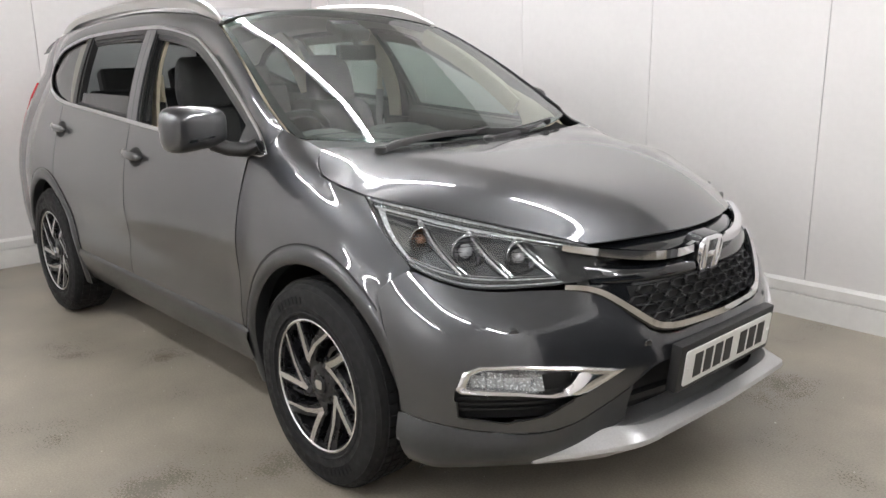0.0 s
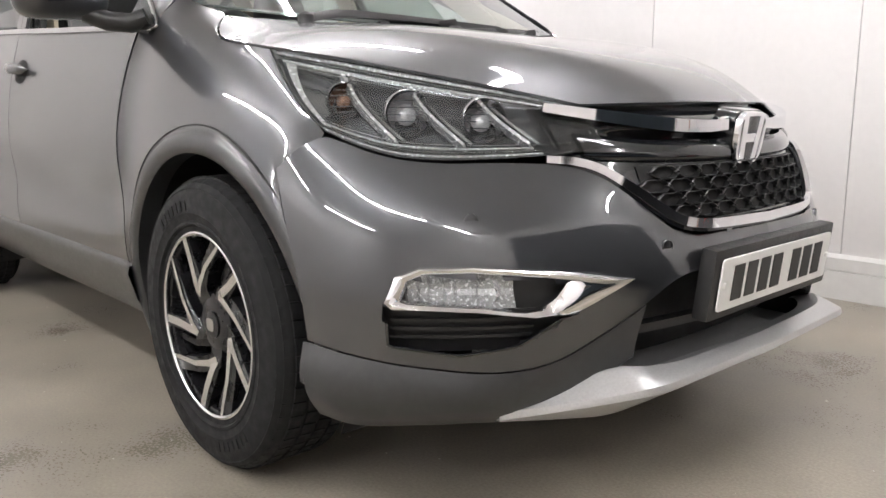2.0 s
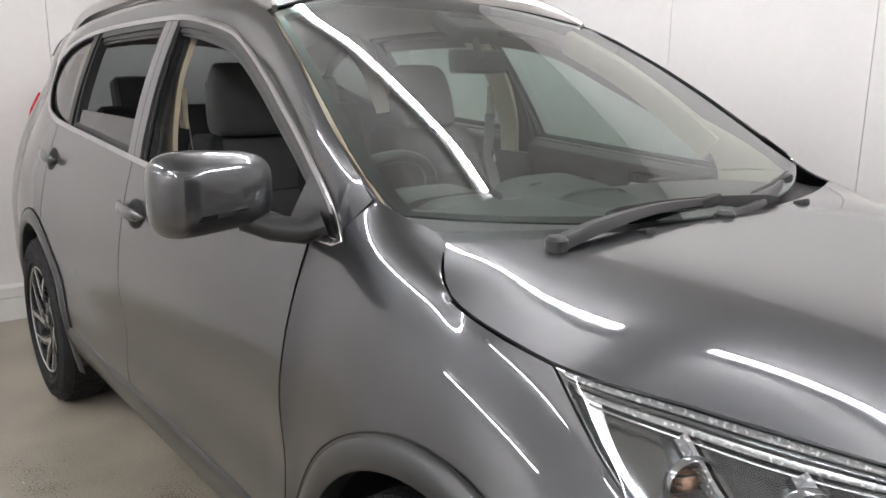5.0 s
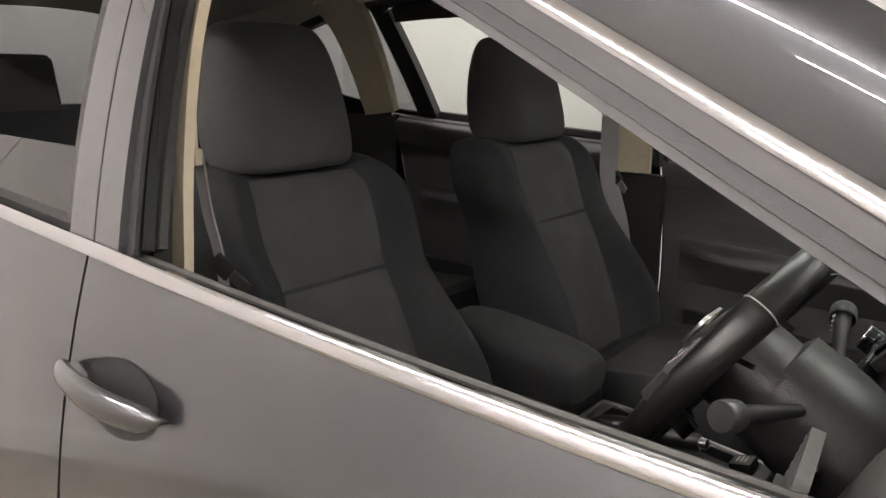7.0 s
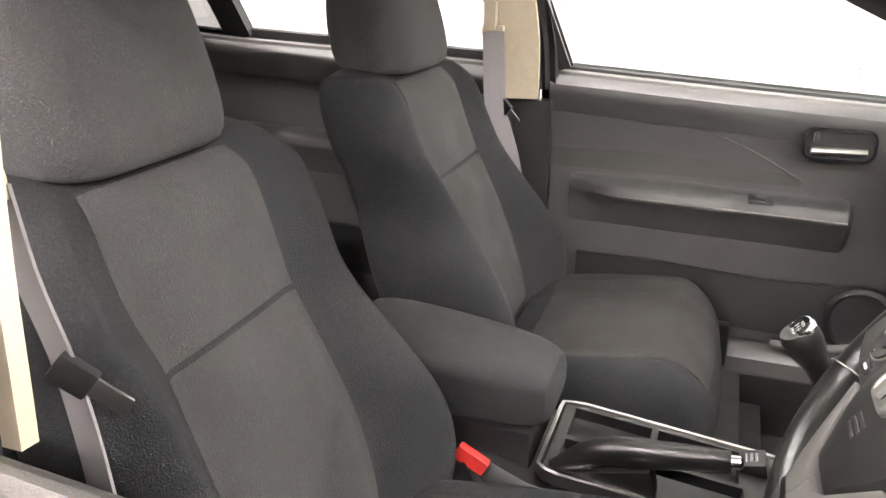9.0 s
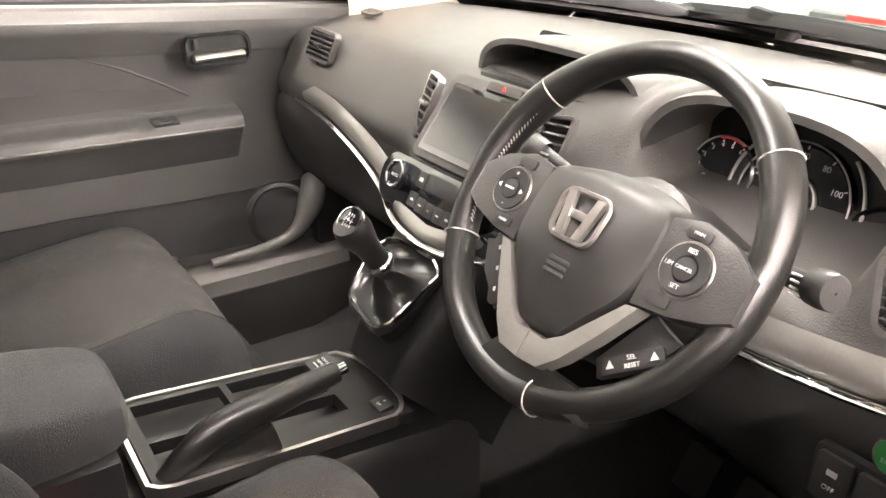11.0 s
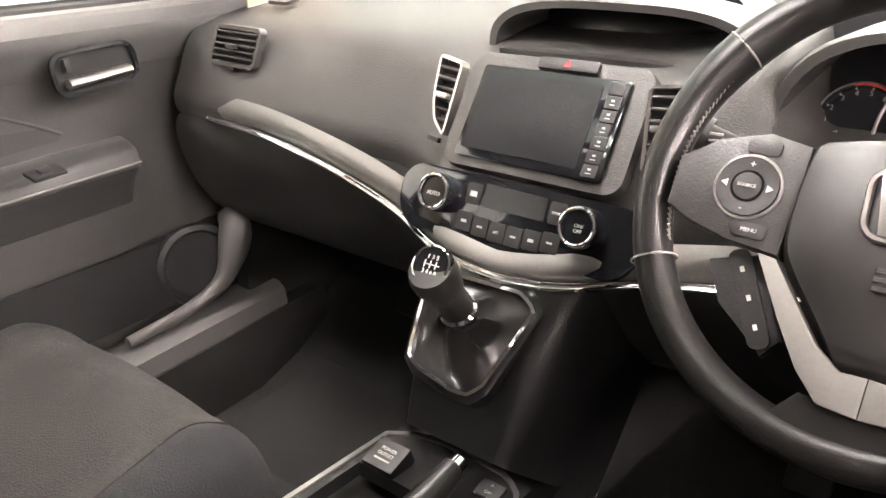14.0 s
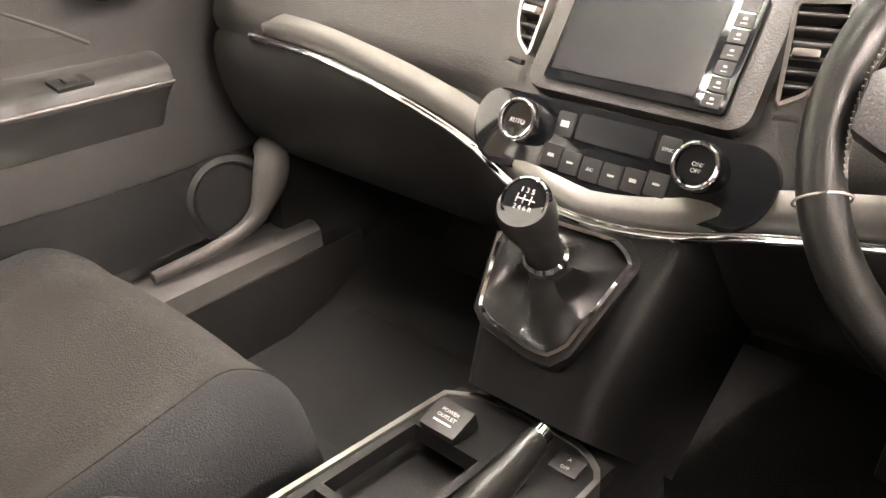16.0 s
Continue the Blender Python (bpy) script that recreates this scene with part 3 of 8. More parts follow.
def liner(cx):
    bm = bmesh.new()
    n = 28
    a = [(cx + (R_ARCH + 0.03) * math.cos(radians(-25 + 230 * i / n)), HUB_Z + (R_ARCH + 0.02) * math.sin(radians(-25 + 230 * i / n))) for i in range(n + 1)]
    r0 = [bm.verts.new((x, -0.865 if z > 0.55 else -0.79, z)) for x, z in a]
    r1 = [bm.verts.new((x, -0.52, z)) for x, z in a]
    for i in range(n):
        bm.faces.new((r0[i], r0[i + 1], r1[i + 1], r1[i]))
    bm.faces.new(r1)
    return bm


both("wheel_arch_liner", liner(0.0), M_DARK, car)
both("wheel_arch_liner", liner(REAR_X), M_DARK, car)


# doors
def rear_door_bottom(x):
    return max(0.435, arch_z(x, REAR_X, R_ARCH + 0.035))


def door(name, x0, x1, bottom):
    r = part(name, flank(x0, x1, door_line, bottom, 40, 34), M_PAINT, car, "dark grey metallic door, window lowered", thick=0.004)
    lf = part(name, outward(mirrored(flank(x0, x1, door_line, bottom, 40, 34)), (0, 1, 0)), M_PAINT, car, thick=0.004)
    return r, lf


front_door, front_door_left = door("front_door", DOOR_F - GAP, DOOR_M + GAP, lambda x: 0.425 + 0.006 * (x + 0.475))
rear_door, rear_door_left = door("rear_door", DOOR_M - GAP, DOOR_R + GAP, rear_door_bottom)


# rear quarter panel below the window line, round the arch to the tail
def quarter_bottom(x):
    return max(0.38 if x < -2.7 else 0.435, arch_z(x, REAR_X, R_ARCH + 0.035))


both("rear_quarter", flank(DOOR_R - GAP, -3.105, lambda x: SILL(max(x, -3.05)) - 0.004, quarter_bottom, 40, 26), M_PAINT, car, thick=0.004)


# sill cladding between the arches
def sill_fn(u, v):
    x = -0.412 + (-2.2 + 0.412) * u
    prof = [(0.442, -0.004), (0.437, 0.006), (0.415, 0.012), (0.34, 0.004), (0.275, -0.022), (0.250, -0.05), (0.262, -0.20)]
    i = min(int(v * 6), 5)
    k = v * 6 - i
    z = prof[i][0] * (1 - k) + prof[i + 1][0] * k
    o = prof[i][1] * (1 - k) + prof[i + 1][1] * k
    flare = 0.018 * max(0, 1 - u * 12) ** 2
    return side(x, z, o + flare)


both("sill_cladding", outward(grid(sill_fn, steps(0, 1, 30), steps(0, 1, 12)), (0, -1, 0)), M_CLAD, car, "unpainted dark grey sill cladding", sharp=60)


# roof side and pillars: from the chrome window trim up to the roof edge
def edge_at(x):
    lo, hi = 0.0, 1.0
    for _ in range(28):
        mid = (lo + hi) / 2
        if EDGE(mid)[0] > x:
            lo = mid
        else:
            hi = mid
    return Vector(EDGE((lo + hi) / 2))


def cant(u, v):
    x = -0.392 + (-3.02 + 0.392) * u
    a = upper(x, TOP(x))
    b = edge_at(x + 0.05 * max(0, 1 - u * 2.5))
    p = a.lerp(b, v)
    n = Vector((0, -0.75, 0.66))
    return p + n * 0.016 * math.sin(math.pi * v) * min(1.0, u * 14)


both("roof_side", outward(grid(cant, steps(0, 1, 70), steps(0, 1, 8)), (0, -1, 0.5)), M_PAINT, car, thick=0.005)


# rear corner, from the side window and the arch round to the tail
def corner_front(z):
    x = -3.10 + 0.08 * min(1, max(0, (z - 0.95) / 0.25))
    if z <= 1.338:
        return upper(x, z)
    return cant(1, min(1, (z - 1.338) / 0.195))


def rear_corner(u, v, top=False):
    z = 0.38 + 0.75 * v if not top else 1.13 + 0.40 * v
    p = corner_front(z)
    tail = -3.66 + 0.26 * max(0, (z - 1.0) / 0.53) ** 1.5
    a = radians((90 if not top else 58) * u)
    return Vector((p.x - (p.x - tail) * math.sin(a) ** 0.72, p.y * math.cos(a) ** 0.62 if a < 1.5707 else 0.0, z))


both("rear_corner", outward(grid(rear_corner, steps(0, 1, 24), steps(0, 1, 14)), (-0.5, -1, 0)), M_PAINT, car, thick=0.004)
both("rear_pillar", outward(grid(lambda u, v: rear_corner(u, v, True), steps(0, 1, 18), steps(0, 1, 10)), (-0.5, -1, 0)), M_PAINT, car, thick=0.004)


# roof
def roof_fn(u, v):
    k = abs(v)
    e = edge_at(-1.03 + (-3.42 + 1.03) * u)
    xc = -1.215 + (-3.36 + 1.215) * u
    zc = spline([(0, 1.612), (0.15, 1.640), (0.35, 1.655), (0.6, 1.645), (0.85, 1.595), (1, 1.54)])(u)
    return Vector((xc + (e.x - xc) * k ** 2, (-1 if v < 0 else 1) * abs(e.y) * k, zc - (zc - e.z) * k ** 2.6))


part("roof", outward(grid(roof_fn, steps(0, 1, 30), steps(-1, 1, 30)), (0, 0, 1)), M_PAINT, car, thick=0.005)


# bonnet
B_MID = through_points([(-0.055, 0, 1.086), (0.15, 0, 1.064), (0.35, 0, 1.034), (0.55, 0, 0.992), (0.70, 0, 0.950), (0.79, 0, 0.897), (0.805, 0, 0.872)])


def bonnet_fn(u, v):
    k = abs(v)
    e, c = B_EDGE(u), B_MID(u)
    z = c[2] - (c[2] - e[2]) * k ** (2.6 + 6.0 * max(0.0, 1 - u / 0.5) ** 2)
    z += 0.019 * math.exp(-((k - 0.62) / 0.25) ** 2) * min(1, u * 3) * min(1, (1 - u) * 2.2)
    return Vector((c[0] + (e[0] - c[0]) * k ** 2.0, (1 if v > 0 else -1) * e[1] * k, z))


part("bonnet", outward(fair(grid(bonnet_fn, steps(0, 1, 30), steps(-1, 1, 40)), 1e-3), (0, 0, 1)), M_PAINT, car, thick=0.006)


# windscreen
W_EDGE = through_points([(-0.300, 0.722, 1.128), (-0.42, 0.722, 1.196), (-0.65, 0.682, 1.338), (-0.85, 0.638, 1.449), (-1.02, 0.597, 1.531)])
W_MID = through_points([(-0.075, 0, 1.088), (-0.45, 0, 1.292), (-0.85, 0, 1.482), (-1.20, 0, 1.618)])


def screen_fn(u, v, sink=0.0):
    k = abs(v)
    e, c = W_EDGE(u), W_MID(u)
    return Vector((c[0] + (e[0] - c[0]) * k ** 2.0, (1 if v > 0 else -1) * e[1] * k, c[2] - (c[2] - e[2]) * k ** 2.0 - sink))


ws = part("windscreen", outward(grid(screen_fn, steps(0, 1, 26), steps(-1, 1, 30)), (1, 0, 1)), M_WSCREEN, car, "green-tinted windscreen")
ws.visible_shadow = False


def ws_band(u0, u1, v0, v1, name, out=-0.003):
    f = lambda u, v: screen_fn(u, v, 0.004)
    part(name, outward(grid(f, steps(u0, u1, 8), steps(v0, v1, 26)), (1, 0, 1)), M_BLACKGLOSS, car, "black glazed border of the windscreen")


ws_band(0.0, 0.025, -1, 1, "screen_border")
ws_band(0.965, 1.0, -1, 1, "screen_border")
ws_band(0.025, 0.965, -1, -0.955, "screen_border")
ws_band(0.025, 0.965, 0.955, 1, "screen_border")

# ---------------------------------------------------------------- the car: nose
BUMP_LOW = spline([(0, 0.540), (0.20, 0.540), (0.25, 0.525), (0.29, 0.495), (0.35, 0.440), (0.42, 0.385), (0.50, 0.368), (0.62, 0.380), (0.75, 0.398), (0.9, 0.412), (1, 0.418)])
FOG_HOLE = [(0.828, 0.500), (0.800, 0.552), (0.68, 0.558), (0.47, 0.532), (0.55, 0.474), (0.63, 0.420), (0.72, 0.404), (0.82, 0.422)]


def bumper_pos(s, v):
    z = BUMP_LOW(s) + (BUMP_TOP(s) - BUMP_LOW(s)) * v
    fade = min(1, max(0, (s - 0.24) / 0.12)) * min(1, (1 - s) / 0.12)
    return nose(s, z, 0.007 * fade * math.exp(-((z - 0.650) / 0.032) ** 2))


def bumper_keep(s, v):
    p = bumper_pos(s, v)
    return not inside(FOG_HOLE, -p.y, p.z)


both("bumper", outward(fair(grid(bumper_pos, steps(0, 1, 84), steps(0, 1, 26), bumper_keep), 2e-3), (1, -0.5, 0)), M_PAINT, car, "dark grey metallic front bumper", thick=0.004)


# unpainted lower part of the bumper, with its rounded flare behind the wheel arch
def lower_fn(u, v):
    s = 0.30 + 0.72 * u
    zt = BUMP_LOW(min(s, 1)) - 0.003
    zb = spline([(0.30, 0.375), (0.36, 0.33), (0.42, 0.262), (0.55, 0.252), (0.8, 0.250), (1.02, 0.262)])(s)
    z = zt + (zb - zt) * v
    flare = 0.022 * math.sin(math.pi * min(1, v * 1.02)) ** 1.0 * min(1, max(0, (s - 0.38) / 0.2))
    return nose(min(s, 1.0), z, 0.002 + flare)


both("bumper_cladding", outward(grid(lower_fn, steps(0, 1, 60), steps(0, 1, 16)), (1, -0.5, 0)), M_CLAD, car, "unpainted dark grey lower bumper", thick=0.01)


def under_fn(u, v):
    s = 0.30 + 0.70 * u
    zb = spline([(0.30, 0.375), (0.36, 0.33), (0.42, 0.262), (0.55, 0.252), (0.8, 0.250), (1.02, 0.262)])(s)
    p = nose(s, zb, 0.0)
    return Vector((p.x - 0.25 * v, p.y * (1 - 0.1 * v), zb + 0.02 * v))


both("bumper_underside", outward(grid(under_fn, steps(0, 1, 20), steps(0, 1, 3)), (0, 0, -1)), M_DARK, car)

# dark intake behind the number plate, and its crossbar
part("lower_intake", outward(grid(lambda u, v: Vector((0.80 - 0.10 * abs(u) ** 3, 0.50 * u, 0.34 + 0.22 * v)), steps(-1, 1, 16), steps(0, 1, 4)), (1, 0, 0)), M_DARK, car, "dark lower air intake")
part("intake_bar", ring_sweep([Vector((0.885 - 0.30 * (0.46 * u) ** 2, 0.46 * u, 0.425)) for u in steps(-1, 1, 20)], rect(0.03, 0.018)), M_BLACK, car)


# silver skid plate
SKID_LIP = spline([(0, 0.965, 0.338), (0.5, 0.952, 0.335), (0.69, 0.936, 0.331), (0.84, 0.835, 0.300), (1, 0.715, 0.268)])
SKID_TOP = spline([(0, 0.925, 0.352), (0.5, 0.912, 0.354), (0.62, 0.893, 0.356), (0.72, 0.850, 0.356), (0.84, 0.782, 0.318), (1, 0.710, 0.272)])
SKID_LOW = spline([(0, 0.925, 0.305), (0.45, 0.890, 0.298), (0.66, 0.832, 0.255), (0.84, 0.775, 0.256), (1, 0.712, 0.260)])


def skid_fn(u, v):
    k = abs(u)
    y = 0.635 * u
    pts = [Vector((p[0], y, p[1])) for p in (SKID_TOP(k), SKID_LIP(k), SKID_LOW(k))]
    pts = [pts[0] - Vector((0.05, 0, 0.02)), pts[0], pts[1] + Vector((-0.004, 0, 0.004)), pts[1] - Vector((0.002, 0, 0.006)), pts[2], pts[2] - Vector((0.2, 0, -0.02))]
    i = min(int(v * 5), 4)
    return pts[i].lerp(pts[i + 1], v * 5 - i)


part("skid_plate", outward(grid(skid_fn, steps(-1, 1, 60), steps(0, 1, 15)), (1, 0, 0.2)), M_SKID, car, "silver painted skid plate", thick=0.004, sharp=25)


# headlights
def headlight():
    made = []
    for flip in (False, True):
        m = (lambda b: mirrored(b)) if flip else (lambda b: b)
        lens = part("headlight", m(outward(grid(lamp_pos, steps(0, 1, 40), steps(0, 1, 14)), (1, -0.5, 0.2))), M_LENS, car, "clear headlight lens over chrome reflectors")
        lens.visible_shadow = False
        # bowl: bright towards the outer end, dark round the beams
        def bowl(u, v):
            d = 0.006 + 0.060 * (math.sin(math.pi * min(max(u, 0), 1)) * math.sin(math.pi * v)) ** 0.4
            return lamp_pos(u, v, d)
        part("lamp_bowl", m(outward(grid(bowl, steps(0, 0.12, 6), steps(0, 1, 14)), (1, -0.5, 0.2))), M_BLACKGLOSS, lens)
        part("lamp_bowl", m(outward(grid(bowl, steps(0.12, 0.80, 24), steps(0, 1, 14)), (1, -0.5, 0.2))), M_LAMPHOUSE, lens)
        part("lamp_bowl", m(outward(grid(bowl, steps(0.80, 1, 10), steps(0, 1, 14)), (1, -0.5, 0.2))), M_LAMPDARK, lens, "bright outer lamp bowl")
        # white light guide along the upper and the lower edge
        def guide(v0, v1, u0, u1, sink):
            return outward(grid(lambda a, b: lamp_pos(u0 + (u1 - u0) * a, v0 + (v1 - v0) * b, sink - 0.004 * math.sin(math.pi * b)), steps(0, 1, 36), steps(0, 1, 5)), (1, -0.5, 0.2))
        for v0, v1, u0, u1, mat_, lab in ((0.93, 0.975, 0.01, 0.985, M_LAMPWHITE, "white light guide"), (0.89, 0.915, 0.03, 0.98, M_LAMPDARK, "dark chrome line"), (0.83, 0.875, 0.05, 0.97, M_LAMPWHITE, "white light guide"), (0.79, 0.805, 0.07, 0.95, M_CHROME, "chrome line"),
                                          (0.02, 0.055, 0.20, 0.985, M_LAMPWHITE, "white light guide"), (0.075, 0.10, 0.20, 0.97, M_LAMPDARK, "dark chrome line"), (0.115, 0.15, 0.22, 0.95, M_LAMPWHITE, "white light guide"), (0.175, 0.19, 0.10, 0.92, M_CHROME, "chrome line")):
            part("light_guide", m(guide(v0, v1, u0, u1, 0.012)), mat_, lens, lab)
        part("light_guide", m(outward(grid(lambda a, b: lamp_pos(0.925 + 0.045 * a - 0.05 * (b - 0.5) ** 2, 0.10 + 0.74 * b, 0.012), steps(0, 1, 5), steps(0, 1, 12)), (1, -0.5, 0.2))), M_LAMPWHITE, lens, "white light guide")
        # reflector bowls, bulbs and their rims
        turn = Vector((0.88, -0.45, 0.06)).to_track_quat("Z", "Y").to_matrix().to_4x4()
        for u, v, r, lab in ((0.765, 0.50, 0.036, "chrome indicator reflector"), (0.555, 0.50, 0.046, "chrome dipped beam projector"), (0.325, 0.50, 0.044, "chrome main beam reflector")):
            c = Matrix.Translation(lamp_pos(u, v, 0.046)) @ turn
            part("reflector", m(lathe([(r * 1.04, 0.026), (r, 0.030), (r * 0.97, 0.022), (r * 0.80, 0.004), (r * 0.55, -0.010), (r * 0.25, -0.018), (0.001, -0.020)], 28, c)), M_CHROME, lens, lab)
            part("reflector_rim", m(lathe([(r * 1.10, 0.018), (r * 1.10, 0.027), (r * 1.03, 0.032), (r * 1.0, 0.028)], 28, c)), M_LAMPDARK, lens)
            part("bulb", m(lathe([(0.001, 0.022), (r * 0.30, 0.018), (r * 0.48, 0.006), (r * 0.42, -0.012)], 18, c)), M_AMBER if u > 0.7 else M_BULB, lens, "amber indicator bulb" if u > 0.7 else "clear lamp bulb")
            for q in range(5):
                zz = -0.75 + 1.5 * q / 4
                hw = r * 0.9 * math.sqrt(max(0.05, 1 - zz * zz))
                part("reflector_rib", m(box(hw * 2, 0.0016, 0.004, c @ pose(0, r * 0.82 * zz, 0.016))), M_LAMPDARK, lens, smooth=False)
        # slanting chrome fins between the bowls
        for u0 in (0.655, 0.435, 0.235):
            pts = [lamp_pos(u0 + 0.10 * (k - 0.1), 0.80 - 0.66 * (1 - k), 0.016 + 0.012 * math.sin(math.pi * k)) for k in steps(0, 1, 12)]
            part("fin", m(ring_sweep(pts, rect(0.006, 0.036), up=(1, -0.4, 0))), M_LAMPWHITE, lens, "slanting chrome fin")
            pts = [lamp_pos(u0 - 0.030 + 0.10 * (k - 0.1), 0.78 - 0.62 * (1 - k), 0.026) for k in steps(0, 1, 8)]
            part("fin", m(ring_sweep(pts, rect(0.006, 0.022), up=(1, -0.4, 0))), M_LAMPDARK, lens, "dark chrome fin")
        # blade of dark plastic at the inner end
        part("lamp_blade", m(outward(grid(lambda a, b: lamp_pos(0.02 + 0.13 * a, 0.10 + 0.68 * b, 0.012 + 0.02 * a), steps(0, 1, 8), steps(0, 1, 8)), (1, -0.5, 0.2))), M_BLACKGLOSS, lens)
        made.append(lens)
    return made


headlight()


# grille
def nose_at(y, z, out=0.0):
    p = nose(nose_s(abs(y), z), z, out)
    return Vector((p.x, y, z))


V_LINE = spline([(0.0, 0.624), (0.20, 0.627), (0.26, 0.632), (0.30, 0.643), (0.335, 0.667), (0.38, 0.704), (0.43, 0.742), (0.47, 0.758), (0.52, 0.764)])


def mask_fn(u, v):
    """Gloss black backing from the chrome V up to the bonnet's edge, hollowed under the bar."""
    y = 0.475 * u
    low = V_LINE(abs(y))
    z = low + (0.866 - low) * v
    slot = 0.040 * math.exp(-((z - 0.802) / 0.010) ** 2) * max(0, 1 - (abs(y) / 0.40) ** 6) + 0.035 * math.exp(-((z - 0.860) / 0.014) ** 2)
    return nose_at(y, z, -0.020 - slot)


part("grille", outward(grid(mask_fn, steps(-1, 1, 60), steps(0, 1, 40)), (1, 0, 0)), M_BLACKGLOSS, car, "gloss black grille")


def wedge(u, v):
    """Gloss black blade between the bar and the mesh, running into the headlight."""
    y = 0.07 + 0.375 * u
    zt = 0.790 + 0.010 * u + 0.035 * max(0, u - 0.6) ** 1.2
    zb = 0.748 + 0.012 * u ** 2
    z = zb + (zt - zb) * v
    return nose_at(-y, z, -0.004 - 0.012 * abs(2 * v - 1) ** 3)


both("grille_cheek", outward(grid(wedge, steps(0, 1, 24), steps(0, 1, 8)), (1, 0, 0)), M_BLACKGLOSS, car, thick=0.004)


def nose_line(yz, n, out=0.0):
    f = through_points([(0, y, z) for y, z in yz])
    pts = []
    for t in steps(0, 1, n):
        _, y, z = f(t)
        pts.append(nose(nose_s(y, z), z, out))
    return pts


# chrome bar beside the badge and the chrome V below
bar_sec = [(-0.016, -0.011), (0.006, -0.011), (0.013, -0.004), (0.013, 0.003), (0.005, 0.011), (-0.016, 0.012)]
both("grille_bar", ring_sweep(nose_line([(0.085, 0.824), (0.16, 0.822), (0.26, 0.827), (0.36, 0.841), (0.44, 0.855), (0.475, 0.862)], 30, 0.000), bar_sec, scale=lambda k: 1.0 + 0.25 * math.sin(math.pi * k) - 0.25 * k), M_CHROME, car, "chrome grille bar")
v_sec = [(-0.010, -0.010), (0.005, -0.011), (0.010, -0.004), (0.009, 0.004), (0.003, 0.011), (-0.010, 0.011)]
right_v = [nose(nose_s(y, V_LINE(y)), V_LINE(y), 0.003) for y in steps(0, 0.52, 70)]
pts_v = [Vector((p.x, -p.y, p.z)) for p in reversed(right_v)] + right_v[1:]
part("grille_lower_trim", ring_sweep(pts_v, v_sec, scale=lambda k: 1.0 - 0.35 * abs(2 * k - 1) ** 2), M_CHROME, car, "chrome lower grille trim")
part("grille_lower_lip", ring_sweep([p - Vector((0.006, 0, 0.013)) for p in pts_v], rect(0.014, 0.008)), M_BLACKGLOSS, car)


# honeycomb
def honeycomb():
    bm = bmesh.new()
    w, h = 0.064, 0.0265
    for row in range(4):
        for col in range(-6, 7):
            cy = (col + 0.5 * (row % 2)) * w
            cz = 0.652 + row * h
            if abs(cy) > 0.335 - 0.012 * (3 - row):
                continue
            outer, front, deep = [], [], []
            for i in range(6):
                a = radians(60 * i)
                cx_, sy_ = math.cos(a) * w * 0.64, math.sin(a) * h * 0.575
                for lst, k, out in ((outer, 1.0, -0.006), (front, 0.90, -0.004), (deep, 0.84, -0.022)):
                    y, z = cy + cx_ * k, cz + sy_ * k
                    lst.append(bm.verts.new(nose_at(y, max(z, 0.63), out)))
            for i in range(6):
                j = (i + 1) % 6
                bm.faces.new((outer[i], outer[j], front[j], front[i]))
                bm.faces.new((front[i], front[j], deep[j], deep[i]))
    return outward(bm, (1, 0, 0))


part("grille_mesh", honeycomb(), M_BLACK, car, "black honeycomb mesh", smooth=False)
part("mesh_well", outward(grid(lambda u, v: nose_at(0.345 * u, 0.634 + 0.112 * v, -0.017), steps(-1, 1, 30), steps(0, 1, 6)), (1, 0, 0)), M_DARK, car)


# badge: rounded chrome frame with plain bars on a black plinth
def badge_outline(w, h, r, top=1.0):
    return [(x * (1.0 + 0.06 * y / (h / 2)), y) for x, y in rounded_outline(w, h, r)]


face = Matrix.Translation((0.858, 0, 0.795)) @ pose(0, 0, 0, 0, 8, 0) @ Matrix(((0, 0, 1, 0), (1, 0, 0, 0), (0, 1, 0, 0), (0, 0, 0, 1)))
part("badge_plinth", slab(badge_outline(0.134, 0.122, 0.03), 0.050, face @ pose(0, 0, -0.044), 0.010), M_BLACKGLOSS, car)
for sgn in (-1, 1):
    part("plinth_clip", slab([(sgn * 0.066, 0.046), (sgn * 0.098, 0.040), (sgn * 0.088, 0.020), (sgn * 0.066, 0.014)], 0.012, face @ pose(0, 0, -0.018), 0.004), M_CHROME, car)


def frame_ring(w, h, r, t, depth, m):
    pts = [Vector((x, y, 0)) for x, y in badge_outline(w, h, r)]
    bm = ring_sweep(pts, [(-t, 0), (t, 0), (t * 0.6, depth), (-t * 0.6, depth)], closed=True)
    bmesh.ops.transform(bm, matrix=m, verts=bm.verts)
    return bm


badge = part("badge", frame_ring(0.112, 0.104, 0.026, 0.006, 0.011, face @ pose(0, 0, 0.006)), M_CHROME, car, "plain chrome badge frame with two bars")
for sgn in (-1, 1):
    part("badge_bar", slab([(sgn * 0.047, 0.050), (sgn * 0.026, 0.050), (sgn * 0.016, -0.050), (sgn * 0.036, -0.050)], 0.012, face @ pose(0, 0, 0.005), 0.003), M_CHROME, badge)
part("badge_bar", box(0.05, 0.020, 0.010, face @ pose(0, 0, 0.010), 0.003), M_CHROME, badge)

